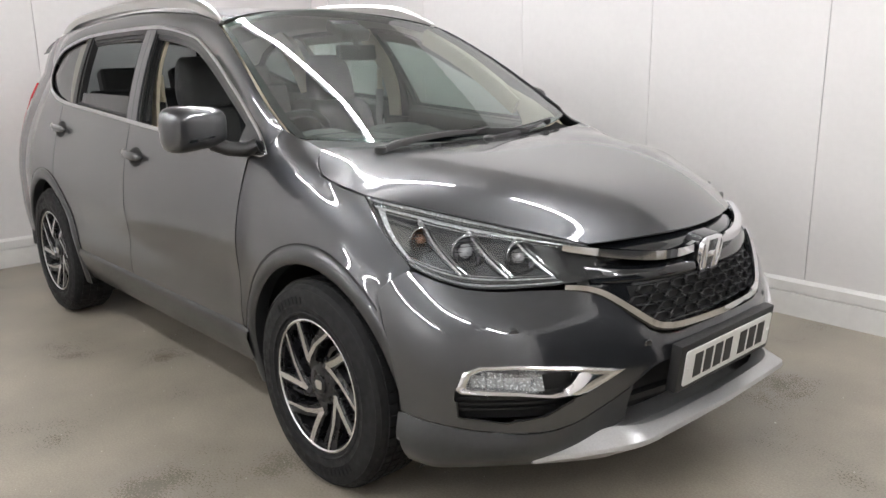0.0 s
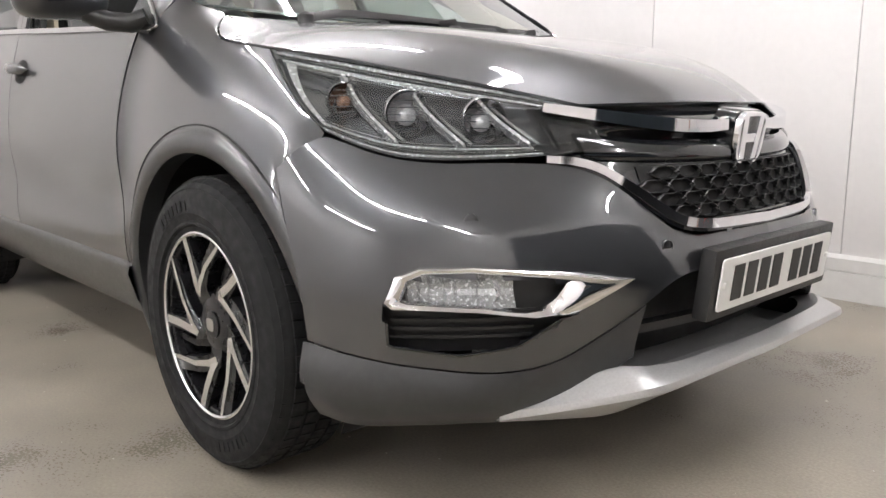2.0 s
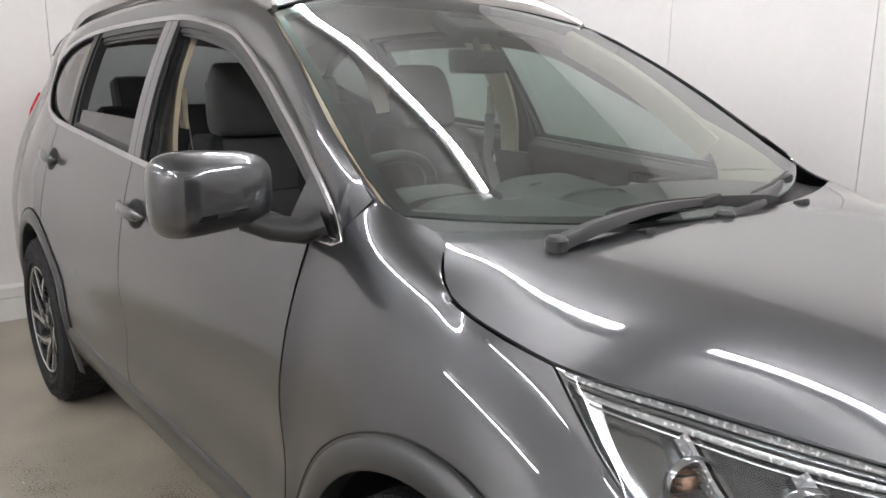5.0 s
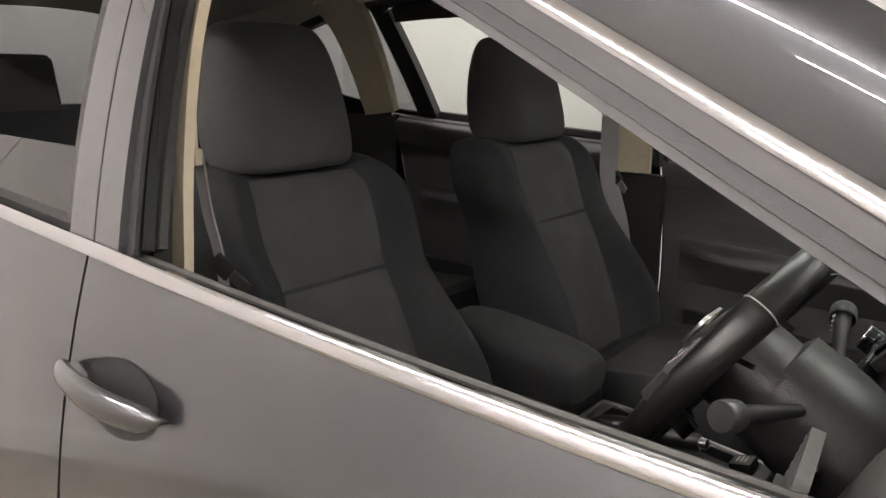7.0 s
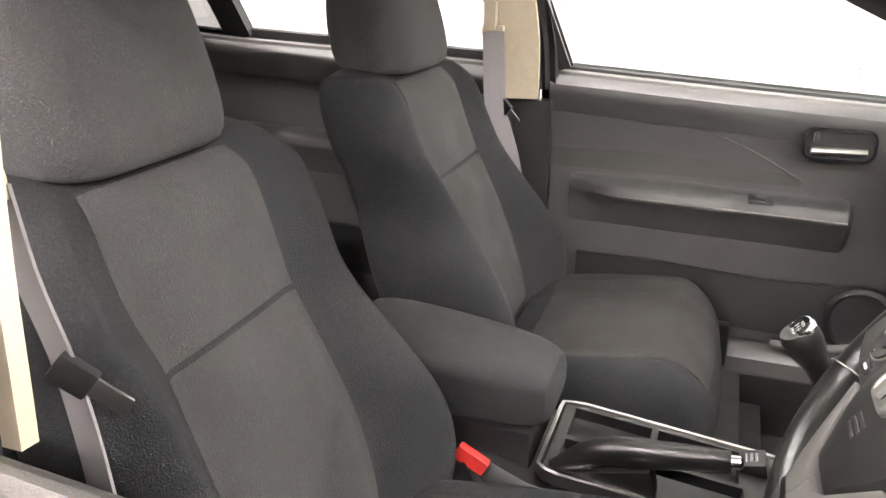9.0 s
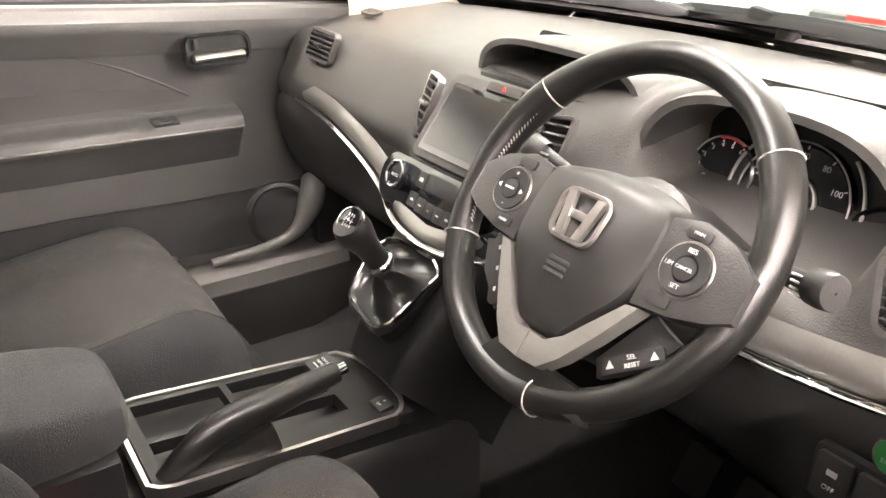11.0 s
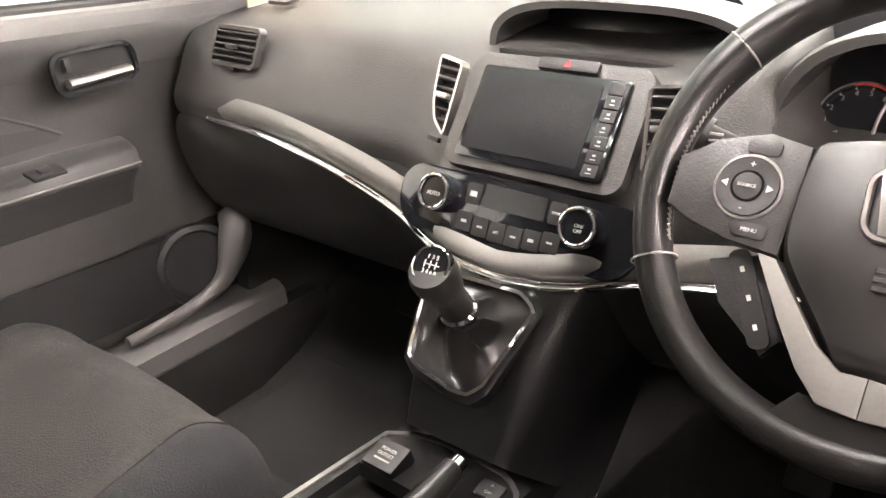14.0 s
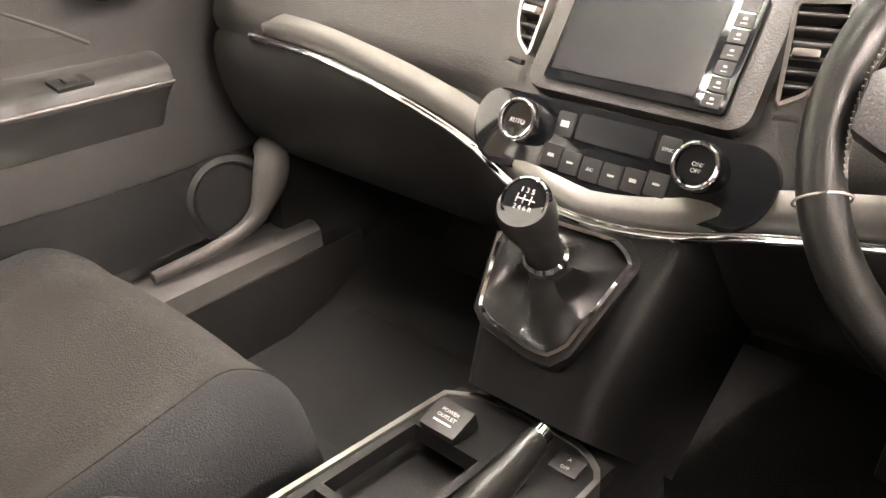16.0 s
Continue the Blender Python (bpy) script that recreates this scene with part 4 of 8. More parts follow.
# number plate with plain bars for its writing
plate_m = Matrix.Translation((0.955, 0, 0.509)) @ pose(0, 0, 0, 0, 6, 0) @ Matrix(((0, 0, 1, 0), (1, 0, 0, 0), (0, 1, 0, 0), (0, 0, 0, 1)))
part("plate_holder", box(0.565, 0.150, 0.035, plate_m @ pose(0, 0, -0.020), 0.008), M_BLACK, car, "black number plate holder")
plate = part("number_plate", slab(rounded_outline(0.520, 0.111, 0.010), 0.004, plate_m, 0.001, 1), M_PLATE, car, "white number plate with black bars")
x = -0.215
for w in (0.05, 0.05, 0.05, 0.05, None, 0.05, 0.05, 0.05):
    if w is None:
        x += 0.034
        continue
    part("plate_bar", slab(rect(w * 0.86, 0.075), 0.0015, plate_m @ pose(x + 0.025, 0, 0.004)), M_INK, plate, smooth=False)
    x += 0.061 * 0.95
for sx in (-0.245, 0.245):
    part("plate_screw", lathe([(0.007, 0), (0.006, 0.004), (0.001, 0.005)], 12, plate_m @ pose(sx, 0.0, 0.004)), M_PLATE, plate)

# parking sensors
for y, z in ((0.684, 0.657), (0.345, 0.592)):
    c = nose(nose_s(y, z), z)
    n = (nose(nose_s(y, z), z, 0.01) - c).normalized()
    both("parking_sensor", lathe([(0.0135, -0.004), (0.0135, 0.002), (0.0120, 0.003), (0.0115, 0.0012), (0.009, 0.0018), (0.001, 0.002)], 20, Matrix.Translation(c) @ n.to_track_quat("Z", "Y").to_matrix().to_4x4()), M_PAINT, car, "round parking sensor")


# fog lamps
def nose_yz(y, z, out=0.0):
    return nose(nose_s(y, z), z, out)


def fog():
    for flip in (False, True):
        m = mirrored if flip else (lambda b: b)
        pocket = part("fog_pocket", m(outward(grid(lambda u, v: nose_yz(0.44 + 0.395 * u, 0.40 + 0.175 * v, -0.045), steps(0, 1, 18), steps(0, 1, 8)), (1, -0.5, 0))), M_BLACK, car, "black plastic fog lamp pocket")
        edge_o = [(0.43, 0.538), (0.56, 0.560), (0.70, 0.575), (0.775, 0.573), (0.808, 0.556), (0.825, 0.508), (0.815, 0.494), (0.70, 0.487), (0.60, 0.472), (0.545, 0.478), (0.49, 0.508)]
        edge_i = [(0.552, 0.541), (0.60, 0.5485), (0.70, 0.5590), (0.768, 0.558), (0.792, 0.545), (0.804, 0.512), (0.795, 0.508), (0.70, 0.500), (0.63, 0.488), (0.600, 0.490), (0.576, 0.508)]
        bm = bmesh.new()
        rings = []
        for k, out in ((0.0, -0.012), (0.0, 0.003), (0.30, 0.008), (0.75, 0.004), (1.0, -0.006), (1.0, -0.022)):
            loop = []
            for q in range(11):
                a, b, c, d = edge_o[q], edge_o[(q + 1) % 11], edge_i[q], edge_i[(q + 1) % 11]
                for f_ in (0.0, 0.25, 0.5, 0.75):
                    y = (a[0] + (b[0] - a[0]) * f_) * (1 - k) + (c[0] + (d[0] - c[0]) * f_) * k
                    z = (a[1] + (b[1] - a[1]) * f_) * (1 - k) + (c[1] + (d[1] - c[1]) * f_) * k
                    loop.append(bm.verts.new(nose_yz(y, z, out)))
            rings.append(loop)
        for a, b in zip(rings, rings[1:]):
            for q in range(44):
                bm.faces.new((a[q], a[(q + 1) % 44], b[(q + 1) % 44], b[q]))
        part("fog_surround", m(outward(bm, (1, -0.5, 0))), M_CHROME, pocket, "chrome fog lamp surround", sharp=50)
        lens = part("fog_lens", m(outward(grid(lambda u, v: nose_yz(0.645 + 0.155 * u, 0.494 + 0.065 * v, -0.010), steps(0, 1, 10), steps(0, 1, 5)), (1, -0.5, 0))), M_LENS, pocket, "clear fog lamp lens")
        lens.visible_shadow = False
        part("fog_reflector", m(outward(grid(lambda u, v: nose_yz(0.640 + 0.160 * u, 0.494 + 0.065 * v, -0.012 - 0.022 * math.sin(math.pi * v) - (0.006 if int(u * 9) % 2 and u > 0.45 else 0)), steps(0, 1, 40), steps(0, 1, 6)), (1, -0.5, 0))), M_LAMPWHITE, pocket, "ribbed daytime lamp reflector", smooth=False)
        c = nose_yz(0.685, 0.525, -0.025)
        part("fog_bulb", m(lathe([(0.026, 0.010), (0.024, 0.0), (0.012, -0.012), (0.001, -0.014)], 20, Matrix.Translation(c) @ Vector((1, -0.45, 0)).to_track_quat("Z", "Y").to_matrix().to_4x4())), M_CHROME, pocket)
        low = [nose_yz(y, z, 0.002) for y, z in through_poly([(0.822, 0.470), (0.818, 0.424), (0.72, 0.404), (0.63, 0.420), (0.565, 0.468)], 30, False)]
        part("pocket_trim", m(ring_sweep(low, circle(0.0035, 6), up=(0.8, -0.6, 0))), M_BLACKGLOSS, pocket)
        for k in range(4):
            part("pocket_rib", m(ring_sweep([nose_yz(y, 0.432 + 0.017 * k, -0.036) for y in steps(0.60, 0.82, 8)], rect(0.006, 0.004), up=(0.8, -0.6, 0))), M_BLACK, pocket)


def through_poly(pts, n, closed=True):
    p = pts + pts[:1] if closed else pts
    s = [0.0]
    for a, b in zip(p, p[1:]):
        s.append(s[-1] + math.dist(a, b))
    out = []
    for i in range(n if closed else n + 1):
        d = s[-1] * i / n
        k = max(j for j in range(len(p) - 1) if s[j] <= d + 1e-9)
        f = (d - s[k]) / max(s[k + 1] - s[k], 1e-9)
        out.append((p[k][0] + (p[k + 1][0] - p[k][0]) * f, p[k][1] + (p[k + 1][1] - p[k][1]) * f))
    return out


fog()


# ---------------------------------------------------------------- wheels
def wheel(cx, flip=False):
    w = new("wheel")
    w.parent = car
    w["label"] = "black and diamond-cut alloy wheel with a road tyre"
    place = Matrix.Translation((cx, -0.79, HUB_Z)) @ pose(0, 0, 0, 90, 0, 0)
    if flip:
        place = Matrix.Translation((cx, 0.79, HUB_Z)) @ pose(0, 0, 0, -90, 0, 0)
    R = 0.348
    prof = [(0.224, -0.105), (0.245, -0.112), (0.29, -0.115), (0.324, -0.108), (0.338, -0.098), (R, -0.080), (R + 0.001, 0.0), (R, 0.080), (0.338, 0.098), (0.330, 0.1055), (0.327, 0.1090), (0.3245, 0.1075), (0.312, 0.1120), (0.300, 0.1145), (0.272, 0.1150), (0.2695, 0.1165), (0.266, 0.1150), (0.25, 0.112), (0.2475, 0.1145), (0.242, 0.1145), (0.238, 0.106), (0.224, 0.104)]
    ring = lathe(prof, 72, place)
    bmesh.ops.delete(ring, geom=[f for f in ring.faces if len(f.verts) > 4], context="FACES_ONLY")
    part("tyre", ring, M_TYRE, w, "worn black tyre")
    # tread: four grooves' worth of raised blocks round the shoulder
    bm = bmesh.new()
    n = 60
    for lane, half, r0, r1, lean in ((-0.060, 0.016, R - 0.002, R + 0.006, 0.010), (-0.020, 0.016, R - 0.002, R + 0.006, 0.014), (0.020, 0.016, R - 0.002, R + 0.006, 0.014), (0.060, 0.016, R - 0.002, R + 0.005, 0.010), (0.089, 0.009, 0.334, 0.3465, 0.004)):
        for i in range(n):
            a0, a1 = 2 * math.pi * (i + 0.06) / n, 2 * math.pi * (i + 0.94) / n
            vs = []
            for r in (r0, r1):
                drop = 0.007 if lane > 0.08 and r == r1 else 0.0
                for a, b, rr in ((a0, lane - half, r), (a1, lane - half, r), (a1 + lean, lane + half, r - drop), (a0 + lean, lane + half, r - drop)):
                    vs.append(bm.verts.new((rr * math.cos(a), rr * math.sin(a), b)))
            bm.faces.new(vs[4:8])
            for k in range(4):
                bm.faces.new((vs[k], vs[(k + 1) % 4], vs[4 + (k + 1) % 4], vs[4 + k]))
    bmesh.ops.transform(bm, matrix=place, verts=bm.verts)
    tagged(part("tread", bm, M_TYRE, w, smooth=False), kind="stuff")
    # raised shapes on the sidewall
    bm = bmesh.new()
    for c0 in (1.75, 4.9):
        for i in range(7):
            a = c0 + i * 0.085
            b = box(0.024, 0.014, 0.003, Matrix.Rotation(a, 4, "Z") @ Matrix.Translation((0.288, 0, 0.1155)))
            me = bpy.data.meshes.new("tmp")
            b.to_mesh(me)
            bm.from_mesh(me)
            b.free()
            bpy.data.meshes.remove(me)
    bmesh.ops.transform(bm, matrix=place, verts=bm.verts)
    tagged(part("sidewall_relief", bm, M_TYRE, w, smooth=False), kind="stuff")
    barrel = lathe([(0.224, 0.104), (0.222, 0.098), (0.212, 0.092), (0.205, 0.06), (0.200, -0.02), (0.205, -0.09), (0.222, -0.104)], 60, place)
    bmesh.ops.delete(barrel, geom=[f for f in barrel.faces if len(f.verts) > 4], context="FACES_ONLY")
    part("rim", barrel, M_RIMBLACK, w, "gloss black rim barrel")
    part("rim_lip", lathe([(0.226, 0.100), (0.2255, 0.107), (0.221, 0.1085), (0.2165, 0.105), (0.2165, 0.098), (0.226, 0.098)], 72, place), M_RIMCUT, w, "bright turned rim edge")
    # brake disc
    part("brake_disc", lathe([(0.15, 0.02), (0.15, 0.032), (0.075, 0.032), (0.07, 0.045), (0.001, 0.045)], 40, place), M_SATIN, w, "bare steel brake disc")
    part("wheel_back", lathe([(0.2, -0.02), (0.001, -0.02)], 40, place), M_DARK, w)
    # hub
    part("hub", lathe([(0.075, 0.030), (0.072, 0.075), (0.060, 0.083), (0.034, 0.085), (0.034, 0.080), (0.001, 0.080)], 32, place), M_RIMBLACK, w)
    cap = part("hub_cap", lathe([(0.0335, 0.078), (0.0330, 0.088), (0.028, 0.091), (0.001, 0.092)], 28, place), M_RIMBLACK, w)
    part("cap_emblem", slab(badge_outline(0.034, 0.030, 0.008), 0.002, place @ pose(0, 0, 0.0915)), M_SATIN, w, "plain silver cap emblem")
    for i in range(5):
        a = 2 * math.pi * (i + 0.5) / 5 + 0.3
        part("wheel_nut", lathe([(0.010, 0.06), (0.010, 0.078), (0.006, 0.082), (0.001, 0.082)], 6, place @ pose(0.052 * math.cos(a), 0.052 * math.sin(a), 0.0)), M_LAMPDARK, w)
    # five spokes, each a broad black arm that forks, with bright cut faces along its edges
    for i in range(5):
        rot = place @ Matrix.Rotation(2 * math.pi * i / 5 + radians(128), 4, "Z")
        def arm(pts, w0, w1, z0, z1, mat, name, depth=0.022):
            bm = bmesh.new()
            rows = []
            n = len(pts)
            for k, (r, t) in enumerate(pts):
                f = k / (n - 1)
                hw = (w0 + (w1 - w0) * f) / 2
                z = z0 + (z1 - z0) * f
                c = Vector((r * math.cos(t), r * math.sin(t), 0))
                nx = Vector((pts[min(k + 1, n - 1)][0] * math.cos(pts[min(k + 1, n - 1)][1]), pts[min(k + 1, n - 1)][0] * math.sin(pts[min(k + 1, n - 1)][1]), 0))
                pv = Vector((pts[max(k - 1, 0)][0] * math.cos(pts[max(k - 1, 0)][1]), pts[max(k - 1, 0)][0] * math.sin(pts[max(k - 1, 0)][1]), 0))
                t_ = (nx - pv).normalized()
                sd = Vector((-t_.y, t_.x, 0))
                rows.append([bm.verts.new(c + sd * hw + Vector((0, 0, z - depth))), bm.verts.new(c + sd * hw + Vector((0, 0, z))), bm.verts.new(c - sd * hw + Vector((0, 0, z))), bm.verts.new(c - sd * hw + Vector((0, 0, z - depth)))])
            for a, b in zip(rows, rows[1:]):
                for q in range(4):
                    bm.faces.new((a[q], a[(q + 1) % 4], b[(q + 1) % 4], b[q]))
            bm.faces.new(rows[0])
            bm.faces.new(list(reversed(rows[-1])))
            bmesh.ops.recalc_face_normals(bm, faces=bm.faces)
            bmesh.ops.transform(bm, matrix=rot, verts=bm.verts)
            part(name, bm, mat, w, smooth=False)
        d = radians
        arm([(0.030, 0.0), (0.075, 0.0), (0.105, 0.0)], 0.060, 0.046, 0.078, 0.086, M_RIMBLACK, "spoke", 0.035)
        arm([(0.100, d(-2)), (0.150, d(-9)), (0.219, d(-13))], 0.040, 0.030, 0.084, 0.099, M_RIMBLACK, "spoke", 0.035)
        arm([(0.096, d(-8)), (0.135, d(-32)), (0.219, d(-55))], 0.040, 0.036, 0.082, 0.098, M_RIMBLACK, "spoke", 0.035)
        arm([(0.088, d(5)), (0.110, d(-3)), (0.160, d(-11)), (0.2175, d(-14))], 0.020, 0.021, 0.088, 0.1035, M_RIMCUT, "spoke_face", 0.02)
        arm([(0.088, d(7)), (0.101, d(-12)), (0.140, d(-38)), (0.2175, d(-60))], 0.021, 0.010, 0.088, 0.1035, M_RIMCUT, "spoke_face", 0.02)
        arm([(0.070, d(-36)), (0.140, d(-60)), (0.219, d(-74))], 0.020, 0.014, 0.062, 0.084, M_RIMBLACK, "inner_spoke", 0.02)
    return w


wheel(0.0)
wheel(REAR_X)
wheel(0.0, True)
wheel(REAR_X, True)


# ---------------------------------------------------------------- glass, trims and outside fittings
def pane(x0, x1, z_low, z_high, nx=16, nz=10, out=-0.012, mat=M_SIDEGLASS, flip=False, name="side_window", label="", parent=None, rake=(0, 0)):
    def f(u, v):
        x = x0 + (x1 - x0) * u - (rake[0] * (1 - u) + rake[1] * u) * v
        a, b = z_low(x), z_high(x)
        return upper(x, a + (b - a) * v, out)
    bm = outward(grid(f, steps(0, 1, nx), steps(0, 1, nz)), (0, -1, 0))
    if flip:
        bm = mirrored(bm)
    ob = part(name, bm, mat, parent or car, label)
    ob.visible_shadow = False
    return ob


low = lambda x: SILL(x) - 0.01
top = lambda x: max(TOP(x) - 0.012, SILL(x))
# right: front pane fully lowered, rear pane part lowered
pane(-1.555, -2.25, low, lambda x: min(top(x), SILL(x) + 0.072 + 0.05 * (x + 2.12)), rake=(0.03, 0.02), label="rear door glass, lowered most of the way", mat=M_PRIVACY)
pane(-2.32, -2.92, low, top, mat=M_PRIVACY, rake=(0.075, 0), name="quarter_window", label="dark tinted rear quarter window")
# left: closed panes
pane(-0.50, -1.44, low, top, flip=True, rake=(0, 0.125), label="clear front side window, closed")
pane(-1.54, -2.255, low, top, flip=True, rake=(0.125, 0.085), label="rear side window, closed")
pane(-2.32, -2.92, low, top, mat=M_PRIVACY, flip=True, rake=(0.075, 0), name="quarter_window", label="dark tinted rear quarter window")

# chrome trim round the side windows
trim_pts = [upper(x, TOP(x), 0.004) for x in np.linspace(-0.375, -2.925, 70)]
trim_pts += [upper(x, SILL(x), 0.006) for x in np.linspace(-2.90, -0.385, 60)]


def trim_loop():
    f = through_points([*trim_pts, trim_pts[0]])
    return [Vector(f(k)) for k in np.linspace(0, 1, 240)[:-1]]


both("window_trim", ring_sweep(trim_loop(), [(-0.0095, -0.003), (0.0095, -0.003), (0.0085, 0.002), (0.006, 0.0035), (-0.006, 0.0035), (-0.0085, 0.002)], closed=True, up=(0, -0.9, 0.35)), M_WINTRIM, car, "chrome window surround")


# pillars between the windows: dark gloss covers
def post(x_low, x_high, w, name, mat, out=0.0):
    def f(u, v):
        zs, zt = SILL(x_low) - 0.005, TOP(x_high) + 0.006
        z = zs + (zt - zs) * v
        x = x_low + (x_high - x_low) * v + w * (u - 0.5)
        return upper(x, z, out + 0.002)
    both(name, outward(grid(f, steps(0, 1, 4), steps(0, 1, 14)), (0, -1, 0)), mat, car, thick=0.03)


M_POST = material("grey_gloss_pillar", (0.10, 0.10, 0.105), 0.25, 0.5, coat=0.6, grain=0.08, grain_size=600)
post(-1.4595, -1.587, 0.050, "pillar_cover", M_POST)
post(-1.5160, -1.643, 0.054, "pillar_cover", M_POST)
post(-2.300, -2.385, 0.05, "pillar_cover", M_BLACK)


# window frames: black seals inside the chrome
def seal(x0, x1, name="window_seal"):
    for drop, tall, inward, mat in ((0.021, 0.024, -0.016, M_SEAL), (0.036, 0.012, -0.020, M_BLACK), (0.046, 0.007, -0.026, M_SEAL)):
        pts = [upper(x, max(TOP(x) - drop, SILL(x) + 0.006), inward) for x in np.linspace(x0, x1, 40)]
        both(name, ring_sweep(pts, rect(0.022, tall), up=(0, -0.9, 0.35)), mat, car)


seal(-0.50, -1.56)
seal(-1.66, -2.32)


def upright_seal(xl, xh, w=0.030, inward=-0.022, mat=M_BLACK):
    pts = []
    for v in steps(0, 1, 12):
        zs, zt = SILL(xl), TOP(xh) - 0.02
        z = zs + (zt - zs) * v
        pts.append(upper(xl + (xh - xl) * v, z, inward))
    both("window_seal", ring_sweep(pts, rect(0.026, w), up=(0, -1, 0)), mat, car)


upright_seal(-1.4320, -1.5595, 0.006, -0.012, M_SEAL)
upright_seal(-1.4370, -1.5645, 0.016, -0.030, M_BLACK)
upright_seal(-1.4320, -1.5595, 0.010, -0.046, M_SEAL)
upright_seal(-1.558, -1.683)
upright_seal(-2.260, -2.345)
sill_pts = [upper(x, SILL(x) - 0.006, -0.010) for x in np.linspace(-0.42, -1.435, 30)]
both("sill_seal", ring_sweep(sill_pts, [(-0.009, -0.012), (0.009, -0.012), (0.009, 0.006), (0.004, 0.010), (-0.009, 0.004)], up=(0, 0, 1)), M_BLACK, car, "black rubber window seal")
sill_pts = [upper(x, SILL(x) + 0.010, -0.012) for x in np.linspace(-1.55, -2.26, 30)]
both("sill_seal", ring_sweep(sill_pts, [(-0.009, -0.012), (0.009, -0.012), (0.009, 0.006), (0.004, 0.010), (-0.009, 0.004)], up=(0, 0, 1)), M_BLACK, car, "black rubber window seal")


# door handles
def handle(xf, z, parent_r, parent_l):
    c = side(xf - 0.09, z)
    def shell(u, v):
        x = xf + 0.015 - 0.215 * u
        a = 2 * math.pi * v
        zc = z + 0.012 * u
        hw = 0.015 + 0.004 * math.sin(math.pi * u)
        lift = 0.034 * math.sin(math.pi * min(max(u * 0.98 + 0.01, 0), 1)) ** 0.45
        p = side(x, zc)
        k = min(1, 8 * u, 8 * (1 - u))
        return Vector((x, p.y - lift + 0.011 * math.sin(a) * k, zc + hw * math.cos(a) * k))
    bm = grid(shell, steps(0, 1, 22), steps(0, 1, 14))
    bmesh.ops.remove_doubles(bm, verts=bm.verts, dist=1e-5)
    bmesh.ops.recalc_face_normals(bm, faces=bm.faces)
    other = mirrored(bm)
    part("handle", bm, M_PAINT, parent_r, "body-coloured pull handle")
    part("handle", other, M_PAINT, parent_l)
    # flat dark oval on the door skin, painted for the shadow in the grip recess
    def cup_shade(u, v):
        r, a = u, 2 * math.pi * v
        x, zz = xf - 0.085 + 0.072 * r * math.cos(a), z - 0.004 + 0.042 * r * math.sin(a)
        return side(x, zz, 0.0015)
    bm = outward(grid(cup_shade, steps(0.02, 1, 6), steps(0, 1, 24)), (0, -1, 0))
    other = mirrored(bm)
    part("handle_cup_shade", bm, M_DARK, parent_r)
    part("handle_cup_shade", other, M_DARK, parent_l)


handle(-1.300, 0.990, front_door, front_door_left)
handle(-2.32, 1.050, rear_door, rear_door_left)


# roof rails
def rail():
    pts = []
    for k in steps(0, 1, 50):
        e = edge_at(-1.04 - 2.05 * k)
        lift = 0.012 + 0.040 * min(1, math.sin(math.pi * min(max(k, 0.0), 1)) * 2.2) ** 0.7
        pts.append(Vector((e.x, e.y + 0.025, e.z + lift - 0.006)))
    sc = lambda k: 0.35 + 0.65 * min(1, math.sin(math.pi * k) * 4)
    return ring_sweep(pts, [(-0.022, -0.028), (0.022, -0.028), (0.024, 0.004), (0.012, 0.018), (-0.012, 0.018), (-0.024, 0.004)], scale=sc)


both("roof_rail", rail(), M_SATIN, car, "satin silver roof rail")


# door mirrors
def facing_plate(place, normal):
    z = Vector(normal).normalized()
    x = Vector((0, 0, 1)).cross(z).normalized()
    m = Matrix((x, z.cross(x), z)).transposed().to_4x4()
    m.translation = place
    return m


